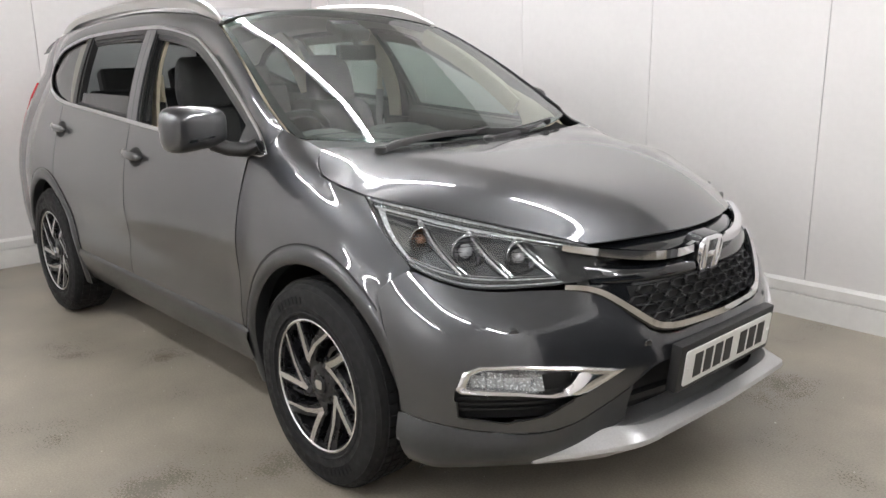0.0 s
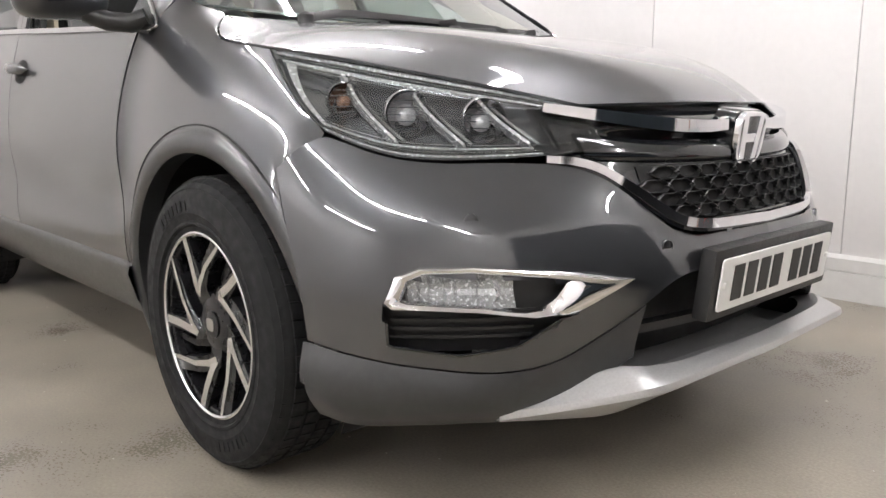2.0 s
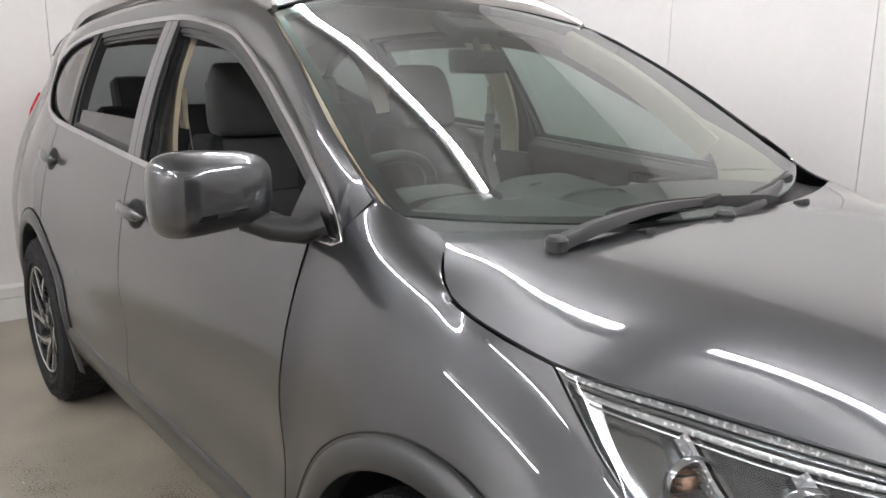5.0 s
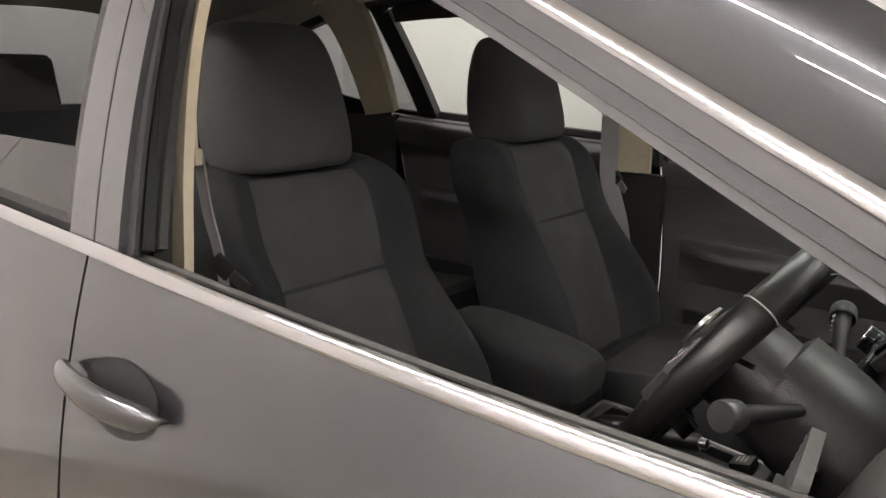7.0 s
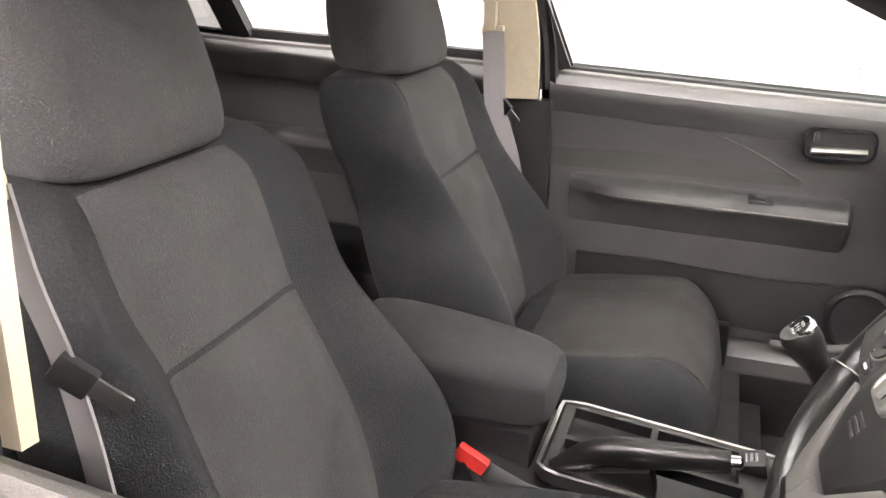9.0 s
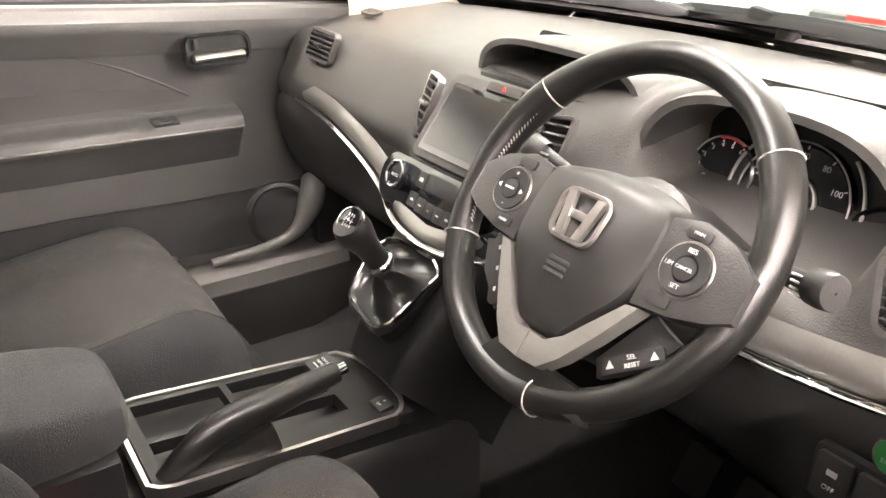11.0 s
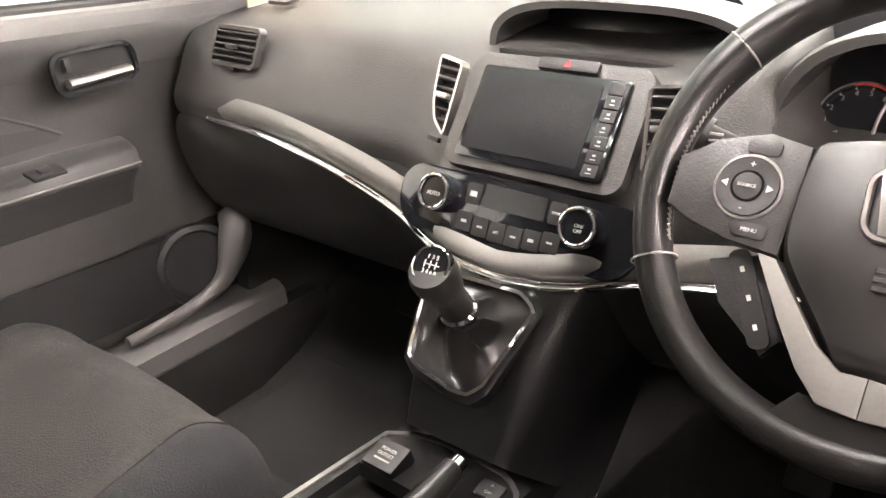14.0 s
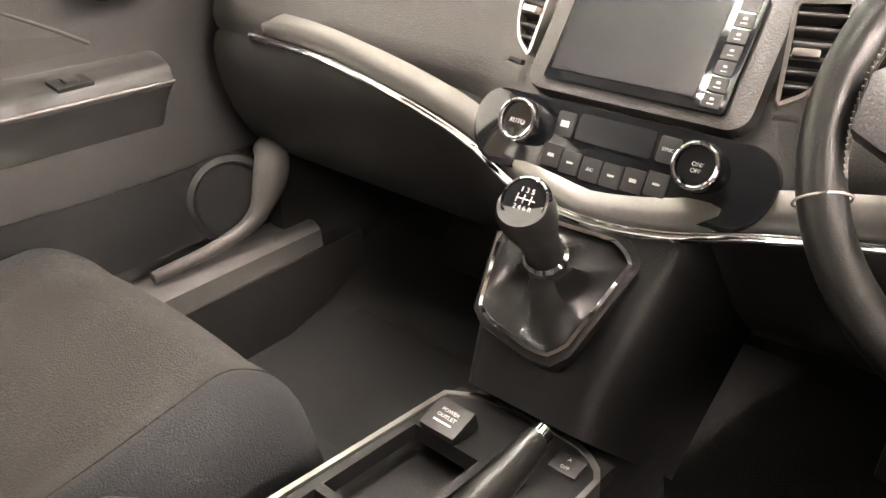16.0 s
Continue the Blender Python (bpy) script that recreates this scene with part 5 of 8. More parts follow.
def mirror(flip):
    def m(b):
        """The far one stands folded back against its window."""
        if not flip:
            return b
        b = mirrored(b)
        bmesh.ops.rotate(b, cent=(-0.47, 0.845, 1.1), matrix=Matrix.Rotation(radians(62), 3, "Z"), verts=b.verts)
        return b
    def shell(u, v):
        a, b = math.pi * u, 2 * math.pi * v
        cy, cz = math.cos(b), math.sin(b)
        pw = 0.50
        y = 0.125 * abs(cy) ** pw * (1 if cy > 0 else -1) * math.sin(a) ** 0.55
        z = 0.077 * abs(cz) ** pw * (1 if cz > 0 else -1) * math.sin(a) ** 0.55
        x = 0.075 * math.cos(a)
        taper = 1.0 - 0.10 * (y / 0.125)
        x += 0.05 * (y / 0.125) * -0.35
        return Vector((-0.535 + x, -0.985 + y, 1.166 + z * taper))
    bm = grid(shell, steps(0.0, 1, 26), steps(0, 1, 44))
    bmesh.ops.remove_doubles(bm, verts=bm.verts, dist=1e-4)
    bmesh.ops.recalc_face_normals(bm, faces=bm.faces)
    lower = bm.copy()
    bmesh.ops.bisect_plane(bm, geom=bm.verts[:] + bm.edges[:] + bm.faces[:], plane_co=(0, 0, 1.134), plane_no=(0, 0.10, -1), clear_outer=True)
    bmesh.ops.bisect_plane(lower, geom=lower.verts[:] + lower.edges[:] + lower.faces[:], plane_co=(0, 0, 1.132), plane_no=(0, -0.10, 1), clear_outer=True)
    housing = part("mirror", m(bm), M_PAINT, car, "door mirror with a body-coloured cap")
    part("mirror_base", m(lower), M_BLACK, housing, "black lower mirror housing")
    part("mirror_indicator", m(ring_sweep([Vector((-0.535 + 0.077 - 0.055 * ((y + 0.985) / 0.125) ** 2 - 0.0175 * (y + 0.985) / 0.125, y, 1.135 + 0.1 * (y + 0.985))) for y in np.linspace(-1.09, -0.93, 20)], rect(0.012, 0.013), scale=lambda k: 1 - 0.7 * k)), M_BLACKGLOSS, housing, "dark indicator strip")
    stalk = [Vector((-0.525, -0.93, 1.112)), Vector((-0.50, -0.88, 1.090)), Vector((-0.46, -0.835, 1.085)), Vector((-0.44, -0.80, 1.10))]
    part("mirror_arm", m(ring_sweep(stalk, circle(0.035, 12, 0.026))), M_BLACK, housing, "black mirror arm")
    part("mirror_glass", m(slab(rounded_outline(0.170, 0.095, 0.034), 0.003, facing_plate((-0.6085, -0.985, 1.166), (-1, -0.14, 0)), 0.001)), M_CHROME, housing, "mirror glass")


mirror(False)
mirror(True)


# black triangle between mirror and pillar
def tri_fn(u, v):
    x = -0.40 - 0.17 * u
    a, b = SILL(x), TOP(x) - 0.004
    return upper(x, a + (b - a) * v, -0.002)


both("mirror_triangle", outward(grid(tri_fn, steps(0, 1, 10), steps(0, 1, 8)), (0, -1, 0)), M_BLACK, car, "black mirror triangle", thick=0.01)


# cowl, wipers, washer jets
def cowl_fn(u, v):
    y = 0.70 * u
    k = abs(u)
    a = Vector((-0.060 - 0.105 * k ** 2, y, 1.074 + 0.004 * k ** 2))
    b = Vector((-0.125 - 0.20 * k ** 2.2, y, 1.078 + 0.012 * k ** 2))
    return a.lerp(b, v) - Vector((0, 0, 0.012 * math.sin(math.pi * v)))


part("cowl", outward(grid(cowl_fn, steps(-1, 1, 40), steps(0, 1, 8)), (0, 0, 1)), M_BLACK, car, "black plastic scuttle panel")


def wiper(arm_pts, blade_pts, w_arm):
    f = through_points(arm_pts)
    w = part("wiper", ring_sweep([Vector(f(k)) for k in steps(0, 1, 24)], [(-0.012, -0.007), (0.012, -0.007), (0.011, 0.003), (0.006, 0.008), (-0.006, 0.008), (-0.011, 0.003)], scale=lambda k: w_arm * (1.25 - 0.55 * k)), M_WIPER, car, "black windscreen wiper")
    f = through_points(blade_pts)
    part("wiper_blade", ring_sweep([Vector(f(k)) for k in steps(0, 1, 30)], [(-0.009, -0.012), (0.009, -0.012), (0.007, 0.004), (0.003, 0.012), (-0.003, 0.012), (-0.007, 0.004)], scale=lambda k: 0.40 + 0.60 * min(1, math.sin(math.pi * k) * 4)), M_BLACK, w)
    part("blade_clip", box(0.022, 0.075, 0.020, Matrix.Translation(arm_pts[-1]) @ pose(0, 0, 0, 8, 0, 0), 0.006), M_BLACK, w)
    part("wiper_pivot", lathe([(0.022, -0.03), (0.022, 0.008), (0.015, 0.015), (0.001, 0.016)], 18, Matrix.Translation(arm_pts[0])), M_WIPER, w)


wiper([(-0.075, -0.535, 1.088), (-0.080, -0.43, 1.106), (-0.112, -0.20, 1.114), (-0.112, -0.01, 1.112)], [(-0.150, -0.31, 1.108), (-0.128, -0.12, 1.112), (-0.110, 0.02, 1.108), (-0.075, 0.225, 1.098)], 1.25)
wiper([(-0.060, -0.02, 1.084), (-0.072, 0.12, 1.094), (-0.135, 0.32, 1.106), (-0.190, 0.45, 1.112)], [(-0.120, 0.16, 1.098), (-0.160, 0.34, 1.106), (-0.205, 0.47, 1.112), (-0.250, 0.60, 1.115)], 0.9)
for y in (-0.30, 0.30):
    part("washer_jet", box(0.026, 0.034, 0.018, pose(-0.055, y, 1.084, 0, -15, 0), 0.006), M_BLACK, car, "black washer jet")

# rear of the car
rear_glass = part("rear_window", outward(grid(lambda u, v: Vector((-3.575 + 0.19 * v + 0.06 * abs(u) ** 3, (0.60 - 0.08 * v) * u, 1.13 + 0.38 * v)), steps(-1, 1, 16), steps(0, 1, 8)), (-1, 0, 0)), M_PRIVACY, car, "dark tinted rear window")
rear_glass.visible_shadow = False
part("rear_bumper", outward(grid(lambda u, v: Vector((-3.70 + 0.30 * abs(u) ** 3, 0.80 * u, 0.25 + 0.22 * v)), steps(-1, 1, 20), steps(0, 1, 4)), (-1, 0, 0)), M_CLAD, car, "grey rear bumper", thick=0.02)
def tail_lamp(u, v):
    p = rear_corner(0.30 + 0.34 * u, 0.0 + 0.35 * v, True) if v > 0.4 else rear_corner(0.30 + 0.34 * u, 0.80 + 0.5 * v)
    return p + Vector((-0.006, -0.008, 0))


both("tail_lamp", outward(grid(tail_lamp, steps(0, 1, 8), [0, 0.2, 0.4, 0.45, 0.7, 1.0]), (-0.3, -1, 0)), M_RED, car, "red tail lamp", thick=0.01)
part("underbody", at_box(-3.5, 0.5, -0.72, 0.72, 0.24, 0.30), M_DARK, car, "dark underbody")

# ---------------------------------------------------------------- the cabin
def section_loft(sections, closed_ring=True, caps=True):
    bm = bmesh.new()
    rows = [[bm.verts.new(p) for p in s] for s in sections]
    m = len(rows[0])
    for a, b in zip(rows, rows[1:]):
        for j in range(m if closed_ring else m - 1):
            bm.faces.new((a[j], a[(j + 1) % m], b[(j + 1) % m], b[j]))
    if caps and closed_ring:
        bm.faces.new(list(reversed(rows[0])))
        bm.faces.new(rows[-1])
    bmesh.ops.recalc_face_normals(bm, faces=bm.faces)
    return bm


def text_mesh(body, size, m, mat, parent, depth=0.0004, name="lettering"):
    cu = bpy.data.curves.new("lettering", "FONT")
    cu.body, cu.size, cu.align_x, cu.align_y, cu.extrude = body, size, "CENTER", "CENTER", depth
    cu.resolution_u = 3
    ob = bpy.data.objects.new("lettering", cu)
    me = bpy.data.meshes.new_from_object(ob)
    bpy.data.objects.remove(ob)
    me.transform(m)
    me.materials.clear()
    me.materials.append(mat)
    o = new(name, me)
    o.parent = parent
    return o


def facing(place, normal, up=(0, 0, 1)):
    """A frame at place: x to the right as seen from in front, y up, z along normal."""
    z = Vector(normal).normalized()
    x = Vector(up).cross(z).normalized()
    y = z.cross(x)
    m = Matrix((x, y, z)).transposed().to_4x4()
    m.translation = place
    return m


# dashboard: one moulding from door to door, in cross-sections
BULGE = lambda y: math.exp(-(y / 0.17) ** 4)


def dash_back(y):
    k = min(1.0, max(0.0, (-0.38 - y) / 0.24))
    return -0.034 * k * k * (3 - 2 * k)


def dash_section(y):
    b = BULGE(y)
    d = math.exp(-((y + 0.375) / 0.22) ** 4)
    e = (abs(y) / 0.74) ** 3
    g = 0.036 * math.exp(-((y + 0.385) / 0.25) ** 6)
    r = max(0.0, min(1.0, (0.160 - abs(y + 0.390)) / 0.02))
    pts = [(-0.138 - 0.20 * (abs(y) / 0.74) ** 2.2, 1.040 + 0.008 * e), (-0.40 - 0.02 * e, 1.054 - 0.012 * e + 0.7 * g), (-0.60 + 0.02 * e + 0.10 * r, 1.044 - 0.016 * e + g), (-0.650 + 0.01 * e + 0.11 * r, 1.030 - 0.016 * e - 0.07 * r + 0.8 * g),
           (-0.672 - 0.022 * b + 0.09 * r, 1.005 - 0.06 * r + 0.4 * g), (-0.700 - 0.050 * b - 0.01 * d, 0.940 + 0.004 * b), (-0.722 - 0.062 * b - 0.012 * d, 0.912 - 0.004 * b), (-0.716 - 0.085 * b - 0.012 * d, 0.880 - 0.02 * b),
           (-0.730 - 0.075 * b - 0.015 * d, 0.855 - 0.03 * b), (-0.725 - 0.06 * b - 0.02 * d, 0.80 - 0.02 * b), (-0.690 - 0.05 * b - 0.02 * d, 0.70), (-0.60, 0.62), (-0.45, 0.58)]
    return [Vector((x + (dash_back(y) if i > 1 else 0.4 * dash_back(y) * i), y, z)) for i, (x, z) in enumerate(pts)]


ys = [-0.745 + 1.49 * i / 96 for i in range(97)]
secs = [dash_section(y) for y in ys]


def dash_band(i0, i1):
    bm = bmesh.new()
    f = [through_points(s) for s in secs]
    n = len(secs[0]) - 1
    rows = []
    for k, s in enumerate(secs):
        rows.append([bm.verts.new(s[i]) for i in range(i0, i1 + 1)])
    for a, b in zip(rows, rows[1:]):
        for j in range(i1 - i0):
            bm.faces.new((a[j], b[j], b[j + 1], a[j + 1]))
    return outward(bm, (-1, 0, 0.7))


dash = part("dashboard", dash_band(0, 7), M_SOFT, car, "black soft-touch dashboard", soften=1, sharp=70)
part("dash_lower", dash_band(7, 12), M_HARD, dash, "hard black lower dashboard", soften=1, sharp=70)

# silver strip that sweeps across the dash
strip_path = [(-0.708, 0.655, 0.886), (-0.728, 0.50, 0.889), (-0.752, 0.36, 0.882), (-0.775, 0.24, 0.871), (-0.797, 0.155, 0.860), (-0.822, 0.08, 0.842), (-0.832, 0.0, 0.836), (-0.826, -0.08, 0.842), (-0.805, -0.16, 0.858), (-0.785, -0.26, 0.872), (-0.772, -0.40, 0.884), (-0.762, -0.52, 0.892), (-0.738, -0.64, 0.896), (-0.718, -0.70, 0.897)]


def strip(lo, hi, out, mat, label, name):
    f = through_points(strip_path)
    def s(u, v):
        p = Vector(f(u))
        p.x += dash_back(p.y)
        p.z += 0.35 * -dash_back(p.y)
        w = 0.036 * (0.58 + 0.42 * min(1, abs(p.y) / 0.16))
        a = lo + (hi - lo) * v
        return p + Vector((-out - 0.007 * math.sin(math.pi * v) + 0.010 * a, 0, w * a))
    part(name, outward(grid(s, steps(0, 1, 70), steps(0, 1, 6)), (-1, 0, 0.3)), mat, dash, label, thick=0.006)


strip(0.0, 1.0, 0.004, M_SILVER, "satin silver dash strip", "dash_strip")
strip(-0.14, -0.02, 0.008, M_CHROME, "thin chrome line under the strip", "strip_line")


# air vents
def vent(centre, normal, w, h, slats, chrome=False, up=(0, 0, 1), skew=0.0, shape=None):
    m = facing(centre, normal, up)
    out = shape or [(x + skew * y, y) for x, y in rounded_outline(w, h, min(w, h) * 0.14)]
    pts = [m @ Vector((x, y, 0.003)) for x, y in out]
    v = part("air_vent", ring_sweep(pts, [(-0.0022, -0.008), (0.0022, -0.008), (0.0018, 0.004), (-0.0018, 0.004)] if chrome else [(-0.004, -0.010), (0.004, -0.010), (0.003, 0.002), (-0.003, 0.002)], closed=True, up=normal), M_SATIN if chrome else M_SOFT, dash, "slatted air vent with a bright frame" if chrome else "slatted black air vent")
    part("vent_duct", slab([(x * 0.97, y * 0.97) for x, y in out], 0.001, m @ pose(0, 0, -0.004)), M_DARK, v)
    for i in range(slats):
        y = h * (-0.42 + 0.84 * (i + 0.5) / slats)
        cut = [a[0] + (b[0] - a[0]) * (y - a[1]) / (b[1] - a[1]) for a, b in zip(out, out[1:] + out[:1]) if (a[1] > y) != (b[1] > y)]
        x0, x1 = min(cut), max(cut)
        part("slat", box((x1 - x0) * 0.95, h * 0.72 / slats * 0.42, 0.014, m @ pose((x0 + x1) / 2, y, 0.0, -24, 0, 0), 0.0012, 1), M_HARD, v, smooth=False)
    part("vent_tab", box(0.022, 0.007, 0.016, m @ pose(0, 0, 0.007), 0.003), M_SATIN if chrome else M_HARD, v, "sliding vent tab")
    part("vent_dial", box(0.022, 0.006, 0.006, m @ pose(-w * 0.10, -h * 0.62, 0.002), 0.002), M_BLACK, v)
    return v


SIDE_ARC = through_points([(-0.0285, 0.043), (-0.0262, 0.018), (-0.0205, -0.008), (-0.0085, -0.030), (0.013, -0.043)])
CENTRE_VENT = [(0.011, 0.042), (-0.027, 0.0445)] + [tuple(SIDE_ARC(k)) for k in steps(0, 1, 12)] + [(0.0145, -0.040), (0.0145, 0.038)]
vent((-0.684, 0.594, 0.999), (-1, 0.05, 0.25), 0.112, 0.058, 5, skew=0.30)
vent((-0.752, -0.646, 0.990), (-1, -0.12, 0.32), 0.116, 0.062, 6, skew=-0.22)
vent((-0.735, 0.128, 0.990), (-1, 0.30, 0.45), 0.048, 0.086, 6, chrome=True, shape=CENTRE_VENT)
vent((-0.735, -0.142, 0.990), (-1, -0.30, 0.45), 0.052, 0.086, 6, chrome=True, shape=[(-x, y) for x, y in reversed(CENTRE_VENT)])

# side demister grille and small corner speaker grille
for c, n, w, h in (((-0.640, -0.650, 1.036), (-0.42, -0.20, 1), 0.092, 0.030), ((-0.545, 0.632, 1.046), (-0.2, 0, 1), 0.055, 0.022)):
    m = facing(c, n, (1, 0, 0.2))
    out = rounded_outline(w, h, h * 0.45)
    d = part("demister", ring_sweep([m @ Vector((x, y, 0.002)) for x, y in out], rect(0.008, 0.006), closed=True, up=n), M_HARD, dash, "window demister grille")
    part("demister_well", slab([(x * 0.95, y * 0.9) for x, y in out], 0.001, m @ pose(0, 0, 0.001)), M_DARK, d)
    for i in range(7):
        for a in (35, -35):
            part("grille_bar", box(h * 0.95, 0.0022, 0.003, m @ pose(-w * 0.40 + w * 0.80 * i / 6, 0, 0.003, 0, 0, a)), M_HARD, d, smooth=False)

# centre screen
nav_m = facing((-0.735, -0.006, 0.988), (-1, 0, 0.78), (0, 0, 1)) @ pose(0, -0.011, 0)
stack = part("screen_surround", slab(rounded_outline(0.232, 0.142, 0.02), 0.018, nav_m @ pose(0, 0.004, -0.014), 0.008), M_SOFT, dash, "black surround of the centre screen")
nav = part("centre_screen", slab(rounded_outline(0.186, 0.112, 0.004), 0.006, nav_m @ pose(0, 0, 0.004), 0.0015), M_BLACKGLOSS, dash, "switched-off touch screen with side keys")
part("display", slab(rounded_outline(0.150, 0.094, 0.002), 0.001, nav_m @ pose(-0.012, 0.001, 0.0102)), M_SCREEN, nav, "dark switched-off display")
for i in range(7):
    y = 0.046 - 0.0153 * i
    part("screen_key", slab(rounded_outline(0.017, 0.0138, 0.001), 0.0012, nav_m @ pose(0.079, y, 0.0100), 0.0004, 1), M_BLACK, nav)
    if i not in (0,):
        part("key_mark", slab(rect(0.006, 0.0010), 0.0003, nav_m @ pose(0.079, y - 0.003, 0.0113)), M_LETTER, nav, smooth=False)
        part("key_mark", slab(rect(0.0036, 0.0022), 0.0003, nav_m @ pose(0.079, y + 0.0015, 0.0113)), M_LETTER, nav, smooth=False)
hz = nav_m @ pose(0.012, 0.067, 0.004)
part("hazard_switch", slab(rounded_outline(0.075, 0.014, 0.003), 0.006, hz, 0.002), M_HARD, dash, "hazard switch with a red triangle")
part("hazard_mark", slab([(-0.005, -0.0035), (0.005, -0.0035), (0, 0.005)], 0.0006, hz @ pose(0, 0, 0.006)), M_REDPLASTIC, dash, smooth=False)

# hooded upper display
def hood(yc, half, z0, z1, x_front, x_back, name, lip=0.012, power=3.2):
    def ring(x, k, dz):
        pts = []
        for i in range(25):
            a = math.pi * i / 24
            c, s = math.cos(a), math.sin(a)
            pts.append(Vector((x, yc + half * k * (abs(c) ** (2 / power)) * (1 if c > 0 else -1), z0 + (z1 - z0 + dz) * abs(s) ** (2 / power))))
        return pts
    rows = [ring(x_back + 0.08, 0.80, -(z1 - 1.045)), ring(x_back, 0.93, -0.030), ring((x_front + x_back) / 2, 1.0, -0.006), ring(x_front + 0.012, 1.04, 0.002), ring(x_front, 1.03, -0.001), ring(x_front, 0.97, -lip * 0.8), ring(x_front + 0.02, 0.955, -lip * 1.0), ring(x_back - 0.03, 0.91, -lip * 1.4)]
    return part(name, section_loft(rows, False), M_SOFT, dash, "padded hood on the dashboard", sharp=60)


hood(-0.030, 0.165, 1.020, 1.094, -0.635, -0.40, "display_hood")
part("upper_display", slab(rounded_outline(0.25, 0.058, 0.012), 0.004, facing((-0.545, -0.02, 1.060), (-1, 0, 0.30)), 0.001), M_SCREEN, dash, "dark upper display")
part("display_shelf", at_box(-0.65, -0.54, -0.155, 0.115, 1.022, 1.034, 0.004), M_HARD, dash)

# instrument binnacle
hood(-0.388, 0.168, 0.935, 1.092, -0.660, -0.42, "instrument_hood", 0.013, 3.0)
part("instrument_panel", slab(rounded_outline(0.335, 0.178, 0.06), 0.004, facing((-0.555, -0.392, 1.000), (-1, 0, 0.32))), M_SCREEN, dash, "dark instrument panel")
dial_m = facing((-0.572, -0.388, 0.966), (-1, 0, 0.32))


def dial(m, r, a0, a1, marks, label, needle, sizes=0.013, start=""):
    d = part("dial", lathe([(r, 0.0), (r, 0.006), (r - 0.003, 0.008), (r - 0.006, 0.003), (0.001, 0.002)], 48, m), M_SCREEN, dash, label)
    ring = [m @ Vector((r * 0.99 * math.cos(radians(a0 + (a1 - a0) * k)), r * 0.99 * math.sin(radians(a0 + (a1 - a0) * k)), 0.008)) for k in steps(0, 1, 50)]
    part("dial_ring", ring_sweep(ring, circle(0.0012, 6)), M_SATIN, d)
    for i, t in enumerate(marks):
        a = radians(a0 + (a1 - a0) * i / (len(marks) - 1))
        part("tick", box(0.008, 0.0018, 0.0008, m @ Matrix.Rotation(a, 4, "Z") @ pose(r * 0.93, 0, 0.005)), M_LETTER, d, smooth=False)
        text_mesh(t, sizes, m @ pose(r * 0.76 * math.cos(a), r * 0.76 * math.sin(a), 0.0055), M_LETTER, d)
    a = radians(needle)
    part("needle", box(r * 0.45, 0.0022, 0.0015, m @ Matrix.Rotation(a, 4, "Z") @ pose(r * 0.68, 0, 0.009)), M_LETTER, d, smooth=False)
    return d


speedo = dial(dial_m, 0.070, 190, -40, ["0", "20", "40", "60", "80", "100", "120", "140"], "speedometer with white figures", 188, 0.010)
part("dial_hub", lathe([(0.031, 0.004), (0.031, 0.009), (0.0285, 0.010), (0.028, 0.006), (0.001, 0.006)], 40, dial_m), M_SATIN, speedo, "bright inner ring")
part("dial_centre", lathe([(0.0285, 0.005), (0.0285, 0.0075), (0.001, 0.0078)], 40, dial_m), M_SCREEN, speedo)
rev_m = dial_m @ pose(-0.098, 0.006, 0.002)
dial(rev_m, 0.045, 200, 60, ["0", "1", "2", "3", "4", "5", "6"], "rev counter with white figures", 203, 0.0075)
red = [rev_m @ Vector((0.043 * math.cos(radians(a)), 0.043 * math.sin(radians(a)), 0.008)) for a in steps(108, 62, 10)]
part("red_zone", ring_sweep(red, circle(0.0015, 6)), M_REDPLASTIC, speedo)
fuel_m = dial_m @ pose(0.112, -0.012, 0.002)
dial(fuel_m, 0.040, -50, 60, ["0", "1"], "fuel gauge", -40, 0.009)
for sgn in (-1, 1):
    arc = [dial_m @ Vector((sgn * 0.084 * math.cos(radians(a)), 0.084 * math.sin(radians(a)), 0.006)) for a in steps(-42, 48, 20)]
    part("dial_arc", ring_sweep(arc, circle(0.0022, 6)), M_SATIN, speedo, "bright arc beside the speedometer")

# climate panel with two knobs
clim_m = facing((-0.800, -0.005, 0.891), (-1, 0, 0.50))
climate = part("climate_panel", slab([(x, y * (1 - 0.9 * 0.0) - 0.012 * (1 - (x / 0.16) ** 2)) for x, y in rounded_outline(0.315, 0.078, 0.036, 8)], 0.014, clim_m @ pose(0, 0, -0.006), 0.004), M_BLACKGLOSS, dash, "gloss black climate control panel")
for x, t in ((-0.093, "AUTO"), (0.093, "ON/OFF")):
    k = clim_m @ pose(x, 0.004, 0.006)
    knob = part("climate_knob", lathe([(0.0215, 0), (0.0225, 0.008), (0.0218, 0.021), (0.0205, 0.0235), (0.0175, 0.0232), (0.0170, 0.021), (0.001, 0.021)], 40, k), M_BLACKGLOSS, climate, "round climate knob with a chrome ring")
    ring = [k @ Vector((0.0192 * math.cos(a), 0.0192 * math.sin(a), 0.0230)) for a in np.linspace(0, 2 * math.pi, 41)[:-1]]
    part("knob_ring", ring_sweep(ring, circle(0.0022, 8), closed=True, up=(-1, 0, 0.5)), M_CHROME, climate, "chrome ring")
    if t == "AUTO":
        text_mesh(t, 0.0066, k @ pose(0, -0.002, 0.0212), M_LETTER, climate)
    else:
        text_mesh("ON/", 0.0054, k @ pose(0.001, 0.001, 0.0212), M_LETTER, climate)
        text_mesh("OFF", 0.0054, k @ pose(0.001, -0.0045, 0.0212), M_LETTER, climate)
